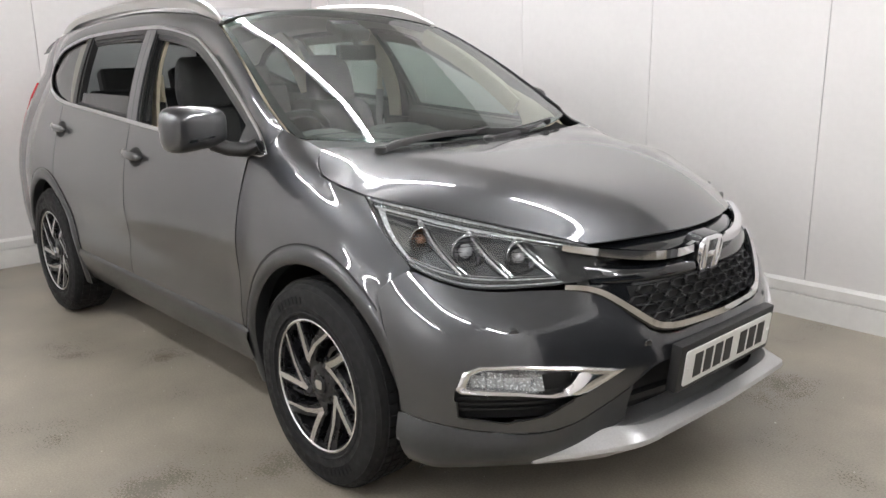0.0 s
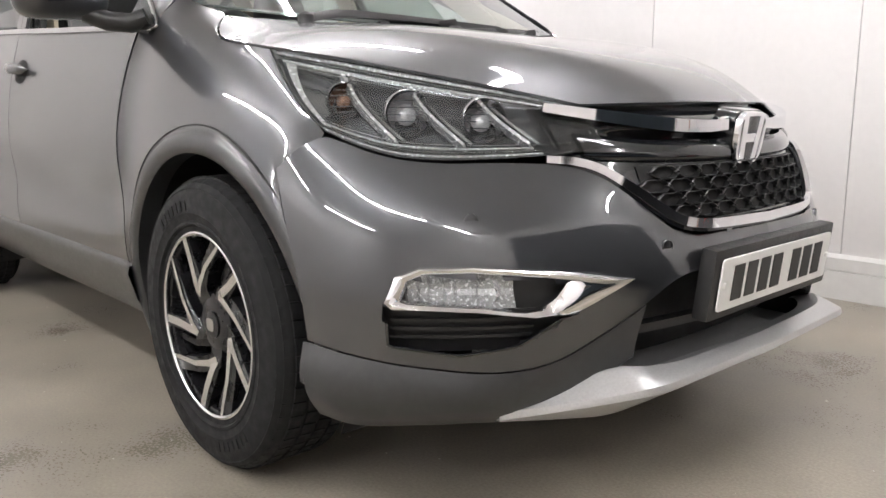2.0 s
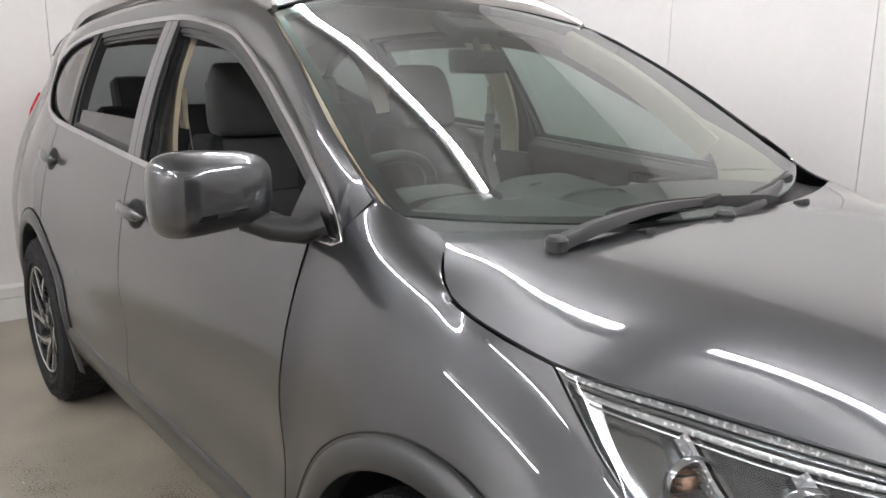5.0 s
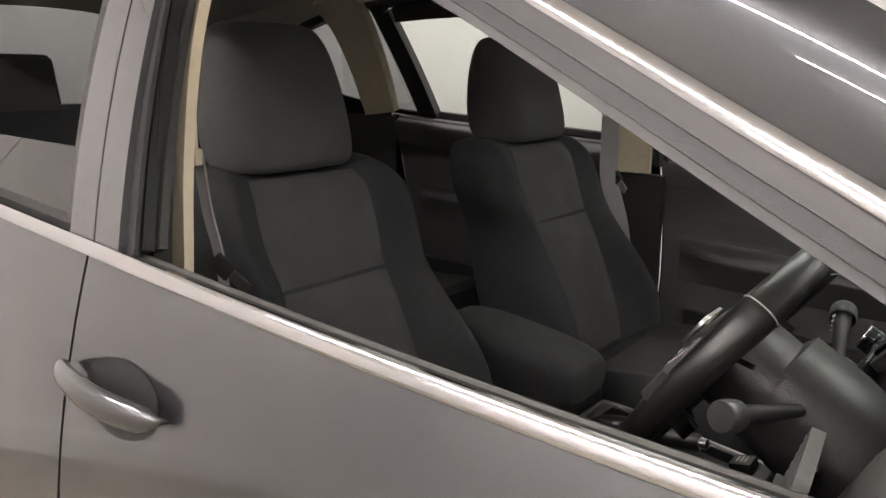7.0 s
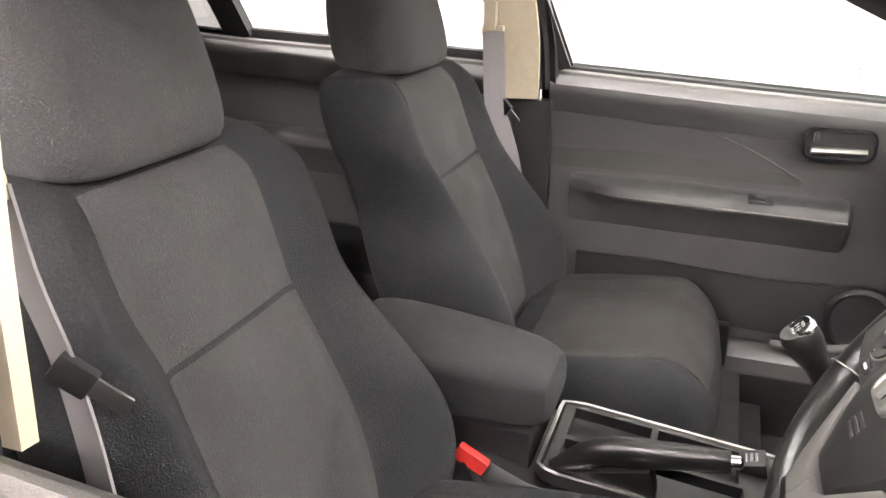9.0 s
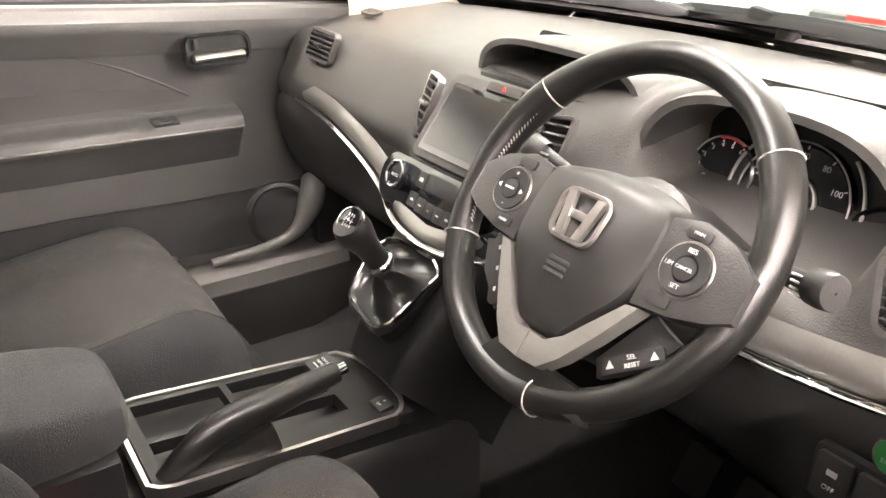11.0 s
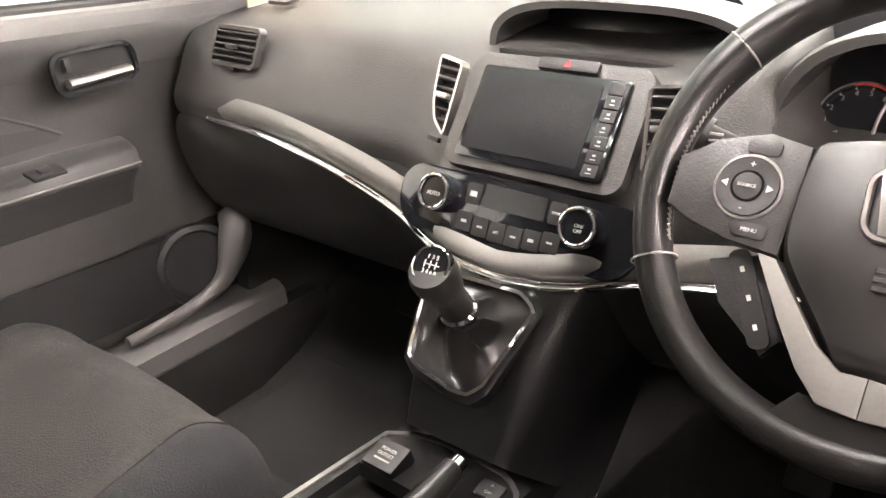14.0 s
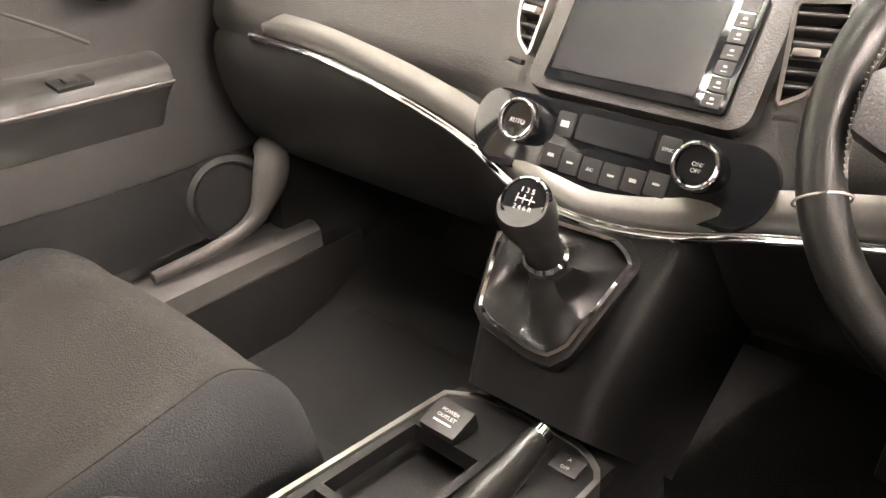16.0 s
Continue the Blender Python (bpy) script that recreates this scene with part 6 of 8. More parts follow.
part("climate_display", slab(rounded_outline(0.080, 0.026, 0.003), 0.002, clim_m @ pose(0.004, 0.013, 0.008)), M_SCREEN, climate, "small dark climate display")
for x, t in ((-0.050, ""), (0.058, "SYNC")):
    part("climate_button", slab(rounded_outline(0.020, 0.024, 0.003), 0.004, clim_m @ pose(x, 0.012, 0.006), 0.001), M_BLACK, climate)
    if t:
        text_mesh(t, 0.0045, clim_m @ pose(x, 0.012, 0.0105), M_LETTER, climate)
    else:
        part("button_mark", slab(rect(0.009, 0.006), 0.0004, clim_m @ pose(x, 0.012, 0.0102)), M_LETTER, climate, smooth=False)
for i in range(6):
    x = -0.055 + 0.0225 * i
    bmat = clim_m @ pose(x, -0.020 - 0.004 * (1 - ((i - 2.5) / 2.5) ** 2), 0.007)
    part("climate_button", slab(rounded_outline(0.021, 0.022, 0.002), 0.003, bmat, 0.0008), M_BLACK, climate)
    if i == 2:
        text_mesh("A/C", 0.0045, bmat @ pose(0, 0, 0.0034), M_LETTER, climate)
    else:
        part("button_mark", slab(rect(0.007, 0.0022 if i % 2 else 0.0034), 0.0003, bmat @ pose(0, 0, 0.0032)), M_LETTER, climate, smooth=False)

# centre stack foot with gear lever
def foot_section(k):
    # from under the climate panel down to the floor console
    x = -0.800 - 0.125 * k
    z = 0.850 - 0.195 * k
    w = 0.150 - 0.045 * k
    return x, z, w


def foot_fn(u, v):
    x, z, w = foot_section(v)
    k = abs(u)
    y = w * u
    drop = 0.20 * max(0, (k - 0.52) / 0.48) ** 2.6
    return Vector((x + drop * 0.75 + 0.008 * math.sin(math.pi * v) * -1, y * (1 + 0.10 * max(0, k - 0.8)), z - drop * (0.30 + 0.4 * v)))


foot = part("gear_console", outward(grid(foot_fn, steps(-1, 1, 30), steps(0, 1, 16)), (-0.8, 0, 0.6)), M_HARDSHADE, car, "hard black gear lever console", thick=0.004)
gear_m = facing((-0.875, -0.005, 0.775), (-0.71, -0.2, 0.675))
gear_out = [(-0.030, 0.060), (0.046, 0.051), (0.064, 0.034), (0.024, -0.055), (0.010, -0.067), (-0.008, -0.066), (-0.056, -0.047), (-0.067, -0.034), (-0.065, 0.032), (-0.052, 0.052)]
gsm = through_poly(gear_out, 40)
part("gear_frame", ring_sweep([gear_m @ Vector((x, y, 0.010)) for x, y in gsm], [(-0.0026, -0.004), (0.0026, -0.004), (0.002, 0.004), (-0.002, 0.004)], closed=True, up=(-0.8, 0, 0.6)), M_CHROME, foot, "chrome gear lever frame")
part("gear_plinth", slab([(x * 1.16, y * 1.16) for x, y in gear_out], 0.060, gear_m @ pose(0, 0, -0.056), 0.008), M_HARDSHADE, foot)


BOOT_TOP = Vector((-0.908, -0.010, 0.822))


def boot():
    top_c = gear_m.inverted() @ BOOT_TOP
    rows = []
    for k in steps(0, 1, 16):
        ring = []
        for i in range(40):
            x, y = gsm[i]
            a = math.atan2(y, x)
            tx, ty = top_c.x + 0.017 * math.cos(a), top_c.y + 0.017 * math.sin(a)
            f = min(1.0, k / 0.62) ** 0.85
            fold = 0.005 * math.sin(a * 5 + k * 5) * math.sin(math.pi * k)
            ring.append(gear_m @ Vector((x * 0.96 * (1 - f) + tx * f + fold, y * 0.96 * (1 - f) + ty * f + fold, 0.004 + top_c.z * max(0.0, (k - 0.30) / 0.70) ** 1.1 + 0.014 * math.sin(math.pi * k) * (1 + 0.5 * math.sin(a * 3)))))
        rows.append(ring)
    return section_loft(rows)


lever = part("gear_lever", boot(), M_LEATHER, car, "leather gear lever with a black boot")
axis_a = BOOT_TOP
cap_p = Vector((-0.956, -0.016, 0.893))
way = (cap_p - axis_a).normalized()
lev_m = facing(axis_a, way, (0, 1, 0))
L = (cap_p - axis_a).length
part("lever_collar", lathe([(0.019, -0.006), (0.021, 0.0), (0.021, 0.006), (0.018, 0.009)], 28, lev_m), M_CHROME, lever, "chrome collar")
part("lever_grip", lathe([(0.0165, 0.004), (0.0170, 0.02), (0.0180, L * 0.45), (0.0215, L * 0.62), (0.0252, L * 0.82), (0.0252, L * 0.95), (0.022, L + 0.004), (0.001, L + 0.004)], 32, lev_m), M_LEATHER, lever, "stitched leather grip")
cap_n = Vector((-0.80, -0.18, 0.57))
cap_m = facing(cap_p + Vector((0.002, 0, 0.004)), (way * 0.55 + cap_n).normalized(), (0.5, 0, 1))
part("knob_cap", lathe([(0.0215, -0.004), (0.0212, 0.001), (0.0200, 0.0042), (0.0182, 0.0046), (0.0180, 0.002), (0.001, 0.003)], 36, cap_m), M_CHROME, lever, "chrome knob ring")
part("knob_face", lathe([(0.0181, 0.001), (0.0181, 0.0032), (0.001, 0.0042)], 32, cap_m), M_BLACKGLOSS, lever)
text_mesh("1 3 5", 0.0062, cap_m @ pose(0, 0.0075, 0.0042), M_LETTER, lever)
text_mesh("2 4 6 R", 0.0056, cap_m @ pose(0.001, -0.0075, 0.0042), M_LETTER, lever)
part("gate_line", box(0.017, 0.0009, 0.0006, cap_m @ pose(0.001, 0, 0.0044)), M_LETTER, lever, smooth=False)
for gx in (-0.0065, -0.0005, 0.0055):
    part("gate_line", box(0.0009, 0.0075, 0.0006, cap_m @ pose(gx, 0, 0.0044)), M_LETTER, lever, smooth=False)

# floor console with tray, handbrake, socket and armrest


def console_shell():
    secs_ = []
    for x, w, zt in ((-0.80, 0.100, 0.580), (-0.88, 0.108, 0.590), (-0.95, 0.112, 0.602), (-1.10, 0.112, 0.618), (-1.28, 0.110, 0.640), (-1.34, 0.105, 0.66), (-1.70, 0.10, 0.66)):
        secs_.append([Vector((x, y, z)) for y, z in ((-w - 0.02, 0.33), (-w - 0.01, zt - 0.06), (-w, zt - 0.008), (-w + 0.006, zt - 0.002), (w - 0.006, zt - 0.002), (w, zt - 0.008), (w + 0.01, zt - 0.06), (w + 0.02, 0.33))])
    return section_loft(secs_, False)


console = part("floor_console", outward(console_shell(), (0, 0, 1)), M_HARDSHADE, car, "hard black floor console between the seats")
# the tray insert stands a little proud: floor, walls, dividers
part("tray_floor", at_box(-1.255, -0.915, -0.100, 0.092, 0.560, 0.564), M_DARK, console)
tray_rim = [(-0.935, 0.088), (-0.915, 0.060), (-0.905, 0.0), (-0.912, -0.070), (-0.935, -0.100), (-1.24, -0.108), (-1.268, -0.100), (-1.268, 0.082), (-1.24, 0.092)]
part("tray_trim", ring_sweep([Vector((x, y, 0.630 + 0.036 * ((-0.905 - x) / 0.36))) for x, y in through_poly(tray_rim, 60)], [(-0.004, -0.014), (0.004, -0.014), (0.003, 0.004), (-0.003, 0.004)], closed=True), M_SATIN, console, "satin silver tray trim")


def tray_deck():
    holes = [(-1.245, -1.125, -0.004, 0.076), (-1.115, -0.995, -0.004, 0.076), (-1.245, -1.12, -0.056, -0.014), (-1.11, -0.99, -0.056, -0.014)]
    def keep(u, v):
        return not any(a < u < b and c < v < d for a, b, c, d in holes)
    us = sorted(set([-1.262, -0.912] + [h[0] for h in holes] + [h[1] for h in holes]))
    vs = sorted(set([-0.101, 0.086] + [h[2] for h in holes] + [h[3] for h in holes]))
    return outward(grid(lambda u, v: Vector((u, v, 0.631 + 0.036 * ((-0.905 - u) / 0.36))), us, vs, keep), (0, 0, 1))


part("tray_deck", tray_deck(), M_HARDSHADE, console, thick=0.018, smooth=False)
sock_m = facing((-0.976, 0.048, 0.643), (-0.25, 0, 1), (1, 0, 0))
part("socket_cover", box(0.044, 0.038, 0.022, sock_m, 0.004), M_BLACK, console, "black power socket flap with lettering")
text_mesh("POWER", 0.0062, sock_m @ pose(0, 0.006, 0.0112), M_LETTER, console)
text_mesh("OUTLET", 0.0062, sock_m @ pose(0, -0.001, 0.0112), M_LETTER, console)
part("socket_bar", slab(rect(0.022, 0.0022), 0.0004, sock_m @ pose(0, -0.008, 0.0111)), M_LETTER, console, smooth=False)
off_m = facing((-0.945, -0.070, 0.637), (-0.15, 0, 1), (1, 0, 0))
part("off_button", box(0.030, 0.022, 0.008, off_m, 0.002), M_BLACK, console, "small black push button")
text_mesh("OFF", 0.0052, off_m @ pose(0, -0.005, 0.0042), M_LETTER, console)
text_mesh("A", 0.0052, off_m @ pose(0, 0.005, 0.0042), M_LETTER, console)

# handbrake
hb0, hb1 = Vector((-1.245, -0.082, 0.655)), Vector((-1.015, -0.078, 0.722))
hb = through_points([hb0, hb0 + Vector((0.06, 0, 0.045)), hb0.lerp(hb1, 0.55) + Vector((0, 0, 0.018)), hb1])
brake = part("handbrake", ring_sweep([Vector(hb(k)) for k in steps(0, 1, 24)], circle(0.016, 12, 0.020), scale=lambda k: 0.75 + 0.35 * math.sin(math.pi * min(1, k * 0.9 + 0.1))), M_LEATHER, car, "black leather handbrake lever with a chrome button")
bt = (hb1 - Vector(hb(0.9))).normalized()
part("brake_button", lathe([(0.010, -0.004), (0.0095, 0.012), (0.006, 0.015), (0.001, 0.0155)], 16, facing(hb1, bt, (0, 1, 0))), M_CHROME, brake, "chrome button")
part("brake_gaiter", box(0.15, 0.045, 0.05, pose(-1.18, -0.080, 0.655, 0, -14, 0), 0.015), M_LEATHER, brake)


# armrest
def armrest():
    secs_ = []
    for x, w, zt, zb in ((-1.262, 0.050, 0.745, 0.715), (-1.268, 0.072, 0.765, 0.695), (-1.30, 0.084, 0.785, 0.682), (-1.40, 0.090, 0.800, 0.675), (-1.50, 0.090, 0.812, 0.68), (-1.57, 0.086, 0.815, 0.70), (-1.61, 0.070, 0.805, 0.73)):
        ring = []
        for i in range(24):
            a = 2 * math.pi * i / 24
            c, s = math.cos(a), math.sin(a)
            ring.append(Vector((x, 0.020 + w * abs(c) ** 0.5 * (1 if c > 0 else -1), (zt + zb) / 2 + (zt - zb) / 2 * abs(s) ** 0.55 * (1 if s > 0 else -1))))
        secs_.append(ring)
    return section_loft(secs_)


part("armrest", armrest(), M_CLOTHSIDE, car, "black cloth centre armrest", soften=1)
part("armrest_box", at_box(-1.58, -1.285, -0.075, 0.115, 0.40, 0.70, 0.012), M_HARDSHADE, car, "hard black box under the armrest")


# seats
def seat(yc, flip, name):
    root = new("seat")
    root.parent = car
    root["label"] = name
    fl = -1 if flip else 1
    def back(u, v, front=True):
        z = 0.60 + 0.555 * v
        half = spline([(0, 0.215), (0.15, 0.258), (0.35, 0.266), (0.55, 0.246), (0.68, 0.236), (0.78, 0.256), (0.92, 0.254), (1, 0.215)])(v)
        y = half * u * (1.0 if u > 0 else 1.0 - 0.20 * min(1, v * 2.5) - 0.06 * max(0.0, v - 0.6) / 0.4)
        k = abs(u)
        bol = (0.080 * math.exp(-((v - 0.30) / 0.30) ** 2) + 0.030) * max(0, min(1, (k - 0.52) / 0.30)) ** 1.3
        edge = -0.055 * max(0, (k - 0.86) / 0.14) ** 2
        belly = 0.022 * math.sin(math.pi * min(1, v * 1.3)) * (1 - k * k)
        x = -1.432 - 0.345 * (z - 0.60) + bol + edge + belly - 0.04 * max(0, (v - 0.90) / 0.10) ** 2
        if not front:
            x = -1.420 - 0.345 * (z - 0.60) - 0.150 + 0.03 * k ** 4 - 0.01 * math.sin(math.pi * v)
        return Vector((x, yc + fl * y, z))
    us, vs = steps(-1, 1, 32), steps(0, 1, 24)
    bm = bmesh.new()
    f = [[bm.verts.new(back(u, v)) for v in vs] for u in us]
    b = [[bm.verts.new(back(u, v, False)) for v in vs] for u in us]
    for i in range(32):
        for j in range(24):
            bm.faces.new((f[i][j], f[i + 1][j], f[i + 1][j + 1], f[i][j + 1]))
            bm.faces.new((b[i][j], b[i][j + 1], b[i + 1][j + 1], b[i + 1][j]))
    for j in range(24):
        bm.faces.new((f[0][j], f[0][j + 1], b[0][j + 1], b[0][j]))
        bm.faces.new((f[32][j], b[32][j], b[32][j + 1], f[32][j + 1]))
    for i in range(32):
        bm.faces.new((f[i][24], f[i + 1][24], b[i + 1][24], b[i][24]))
        bm.faces.new((f[i][0], b[i][0], b[i + 1][0], f[i + 1][0]))
    bmesh.ops.recalc_face_normals(bm, faces=bm.faces)
    part("backrest", bm, M_BOLSTER, root, "black cloth backrest with padded sides", soften=1, sharp=80)
    # centre panels, set slightly proud with a seam between them
    for v0, v1 in ((0.08, 0.655), (0.667, 0.965)):
        def pan(u, v):
            vv = v0 + (v1 - v0) * v
            uu = (0.55 + 0.02 * vv) * u
            p = back(uu, vv)
            puff = 0.012 * (1 - abs(u) ** 5) * (1 - abs(2 * v - 1) ** 5)
            return p + Vector((0.001 + puff, 0, 0.3 * puff))
        part("back_panel", outward(grid(pan, steps(-1, 1, 20), steps(0, 1, 14)), (1, 0, 0.5)), M_CLOTH, root, "brown-black woven cloth panel", thick=0.004)
    # cushion
    def cush(u, v, top_side=True):
        x = -1.43 + 0.395 * v
        k = abs(u)
        half = 0.235 + 0.012 * math.sin(math.pi * v)
        y = half * u * (1 - 0.05 * max(0, (v - 0.85) / 0.15) ** 2)
        z = 0.640 + 0.070 * v ** 0.9 + 0.040 * max(0, min(1, (k - 0.60) / 0.25)) * (1 - 0.6 * v) - 0.075 * max(0, (k - 0.80) / 0.20) ** 2
        z -= 0.105 * max(0, (v - 0.74) / 0.26) ** 2.4
        x += 0.015 * math.sin(math.pi * u * 0.5 + math.pi / 2) * (v > 0.9)
        if not top_side:
            z = 0.500 + 0.03 * v
        return Vector((x, yc + fl * y, z))
    bm = bmesh.new()
    f = [[bm.verts.new(cush(u, v)) for v in vs] for u in us]
    b = [[bm.verts.new(cush(u, v, False)) for v in vs] for u in us]
    for i in range(32):
        for j in range(24):
            bm.faces.new((f[i][j], f[i + 1][j], f[i + 1][j + 1], f[i][j + 1]))
            bm.faces.new((b[i][j], b[i][j + 1], b[i + 1][j + 1], b[i + 1][j]))
    for j in range(24):
        bm.faces.new((f[0][j], f[0][j + 1], b[0][j + 1], b[0][j]))
        bm.faces.new((f[32][j], b[32][j], b[32][j + 1], f[32][j + 1]))
    for i in range(32):
        bm.faces.new((f[i][24], f[i + 1][24], b[i + 1][24], b[i][24]))
    bmesh.ops.recalc_face_normals(bm, faces=bm.faces)
    part("cushion", bm, M_BOLSTER, root, "black cloth seat cushion", soften=1, sharp=80)
    def cpan(u, v):
        vv = 0.12 + 0.83 * v
        p = cush(0.74 * u, vv)
        puff = 0.008 * (1 - abs(u) ** 6) * (1 - abs(2 * v - 1) ** 8)
        return p + Vector((0, 0, 0.001 + puff))
    part("cushion_panel", outward(grid(cpan, steps(-1, 1, 20), steps(0, 1, 20)), (0, 0, 1)), M_CUSHIONSHADE, root, "brown-black woven cloth panel", thick=0.004)
    # headrest
    secs_ = []
    for v, hw, dep, sh in ((0.0, 0.110, 0.110, 0.0), (0.03, 0.124, 0.150, 0.0), (0.12, 0.130, 0.172, 0.0), (0.35, 0.130, 0.168, 0.0), (0.6, 0.125, 0.150, 0.004), (0.82, 0.115, 0.125, 0.008), (0.94, 0.102, 0.098, 0.010), (0.985, 0.088, 0.068, 0.008), (1.0, 0.066, 0.040, 0.006)):
        ring = []
        for i in range(36):
            a = 2 * math.pi * i / 36
            c, s = math.cos(a), math.sin(a)
            z = 1.142 + 0.245 * v
            xm = -1.680 - 0.20 * (z - 1.142) + sh
            front = 1 if s > 0 else -1
            ring.append(Vector((xm + dep / 2 * abs(s) ** 0.42 * front - 0.012 * abs(c) ** 3 * (s > 0), yc + 0.012 * fl + hw * abs(c) ** 0.40 * (1 if c > 0 else -1) * (1 if s > 0 else 0.92), z)))
        secs_.append(ring)
    part("headrest", section_loft(secs_), M_CLOTH, root, "large black cloth headrest", soften=1, sharp=80)
    for dy in (-0.06, 0.06):
        part("headrest_post", ring_sweep([Vector((-1.685, yc + dy, 1.09)), Vector((-1.688, yc + dy, 1.16))], circle(0.006, 8)), M_CHROME, root)
    part("seat_side", box(0.38, 0.03, 0.10, pose(-1.20, yc + (-0.245 if yc < 0 else 0.245), 0.55), 0.012), M_HARDSHADE, root, "hard plastic seat side")
    part("seat_rail", box(0.50, 0.40, 0.04, pose(-1.18, yc, 0.42), 0.006), M_DARK, root)
    part("seat_frame", box(0.40, 0.38, 0.08, pose(-1.18, yc, 0.475), 0.01), M_DARK, root)
    if yc < 0:
        bc = Vector((-1.362, -0.118, 0.658))
        part("buckle", box(0.035, 0.022, 0.085, Matrix.Translation(bc - Vector((0, 0, 0.035))) @ pose(0, 0, 0, 0, -30, 0), 0.006), M_BLACK, root, "black belt buckle")
        part("buckle_button", box(0.050, 0.016, 0.024, Matrix.Translation(bc + Vector((0.002, 0.0, 0.012))) @ pose(0, 0, 0, 0, 28, 0), 0.005), M_REDPLASTIC, root, "red release button")
    else:
        part("recline_lever", box(0.09, 0.015, 0.022, pose(-1.44, yc + 0.225, 0.600, 0, -25, 0), 0.006), M_SATIN, root, "bright seat lever")


seat(-0.392, False, "black cloth driver's seat with a headrest")
seat(0.392, True, "black cloth passenger seat with a headrest")


# steering wheel
SW_C = Vector((-0.886, -0.382, 1.010))
SW_N = Vector((-math.cos(radians(35)), 0, math.sin(radians(35))))
sw_m = facing(SW_C, SW_N)
SW_R = 0.172


def wheel_rim():
    rows = []
    n = 96
    bm = bmesh.new()
    for i in range(n):
        a = 2 * math.pi * i / n
        grip = math.exp(-((math.degrees(a) % 360 - 35) / 16) ** 2) + math.exp(-((math.degrees(a) % 360 - 145) / 16) ** 2)
        r = 0.0155 + 0.0022 * grip
        c = Vector((SW_R * math.cos(a), SW_R * math.sin(a), 0))
        radial = c.normalized()
        rows.append([bm.verts.new(sw_m @ (c + radial * r * 1.0 * math.cos(t) + Vector((0, 0, r * 1.18 * math.sin(t))))) for t in [2 * math.pi * j / 14 for j in range(14)]])
    for i in range(n):
        for j in range(14):
            bm.faces.new((rows[i][j], rows[i][(j + 1) % 14], rows[(i + 1) % n][(j + 1) % 14], rows[(i + 1) % n][j]))
    bmesh.ops.recalc_face_normals(bm, faces=bm.faces)
    return bm


steering = part("steering_wheel", wheel_rim(), M_LEATHER, car, "black leather steering wheel with silver lower spokes")
M_STITCH = material("grey_stitching", (0.35, 0.34, 0.32), 0.7)
for deg in (38, 142, 205, 283):
    a = radians(deg)
    c = Vector((SW_R * math.cos(a), SW_R * math.sin(a), 0))
    rd = c.normalized()
    ring = [sw_m @ (c + rd * 0.0178 * math.cos(t) + Vector((0, 0, 0.0208 * math.sin(t)))) for t in [2 * math.pi * j / 20 for j in range(20)]]
    part("rim_seam", ring_sweep(ring, circle(0.0009, 5), closed=True, up=sw_m.to_3x3() @ rd), M_STITCH, steering, "raised rim seam")
bm = bmesh.new()
for i in range(34):
    a = radians(148 + 52 * i / 33)
    p = Vector(((SW_R - 0.0150) * math.cos(a), (SW_R - 0.0150) * math.sin(a), 0.006))
    b = box(0.0022, 0.0009, 0.0055, sw_m @ Matrix.Translation(p) @ Matrix.Rotation(a, 4, "Z") @ pose(0, 0, 0, 40, 0, 0))
    me = bpy.data.meshes.new("t")
    b.to_mesh(me)
    bm.from_mesh(me)
    b.free()
    bpy.data.meshes.remove(me)
tagged(part("rim_stitches", bm, M_STITCH, steering, "grey stitching", smooth=False), kind="stuff")


sw_f = sw_m @ pose(0.014, -0.004, 0)


def pad_fn(u, v):
    """Airbag cover: broad at the top, narrow at the foot, domed."""
    y = 0.044 - 0.160 * v
    half = spline([(0, 0.076), (0.12, 0.083), (0.35, 0.085), (0.55, 0.080), (0.8, 0.046), (0.92, 0.030), (1, 0.022)])(v)
    k = abs(u)
    top_curve = 0.010 * (1 - k * k) if v < 0.3 else 0.0
    d = 0.050 + 0.016 * (1 - k ** 3) * math.sin(math.pi * min(1, v * 0.9 + 0.12)) - 0.030 * max(0, (k - 0.86) / 0.14) ** 2 - 0.030 * max(0, (v - 0.9) / 0.1) ** 2 - 0.024 * max(0, (0.08 - v) / 0.08) ** 2
    return sw_f @ Vector((half * u, y + top_curve * (1 - v / 0.3 if v < 0.3 else 0), d - 0.028))


part("airbag_cover", outward(grid(pad_fn, steps(-1, 1, 30), steps(0, 1, 30)), SW_N), M_PAD, steering, "soft black airbag cover", thick=0.02)
part("hub_shell", lathe([(0.062, -0.05), (0.060, 0.0), (0.04, 0.012), (0.001, 0.012)], 36, sw_f @ pose(0, 0.0, -0.012)), M_HARD, steering)
emb = sw_f @ pose(-0.002, -0.002, 0.0385)
pts = [emb @ Vector((x, y, 0)) for x, y in badge_outline(0.054, 0.046, 0.012)]
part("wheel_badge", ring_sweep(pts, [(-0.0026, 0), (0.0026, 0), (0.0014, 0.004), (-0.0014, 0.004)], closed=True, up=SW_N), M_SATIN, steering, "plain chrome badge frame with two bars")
for sgn in (-1, 1):
    part("badge_bar", slab([(sgn * 0.0230, 0.021), (sgn * 0.0130, 0.021), (sgn * 0.0055, -0.021), (sgn * 0.0155, -0.021)], 0.005, emb, 0.001), M_SATIN, steering)
part("badge_bar", box(0.024, 0.008, 0.004, emb @ pose(0, 0.001, 0.002), 0.001), M_SATIN, steering)
for i in range(3):
    part("embossed_bar", box(0.026, 0.0035, 0.001, sw_f @ pose(0.0, -0.044 - 0.006 * i, 0.0372), 0.0003, 1), M_HARD, steering, smooth=False)


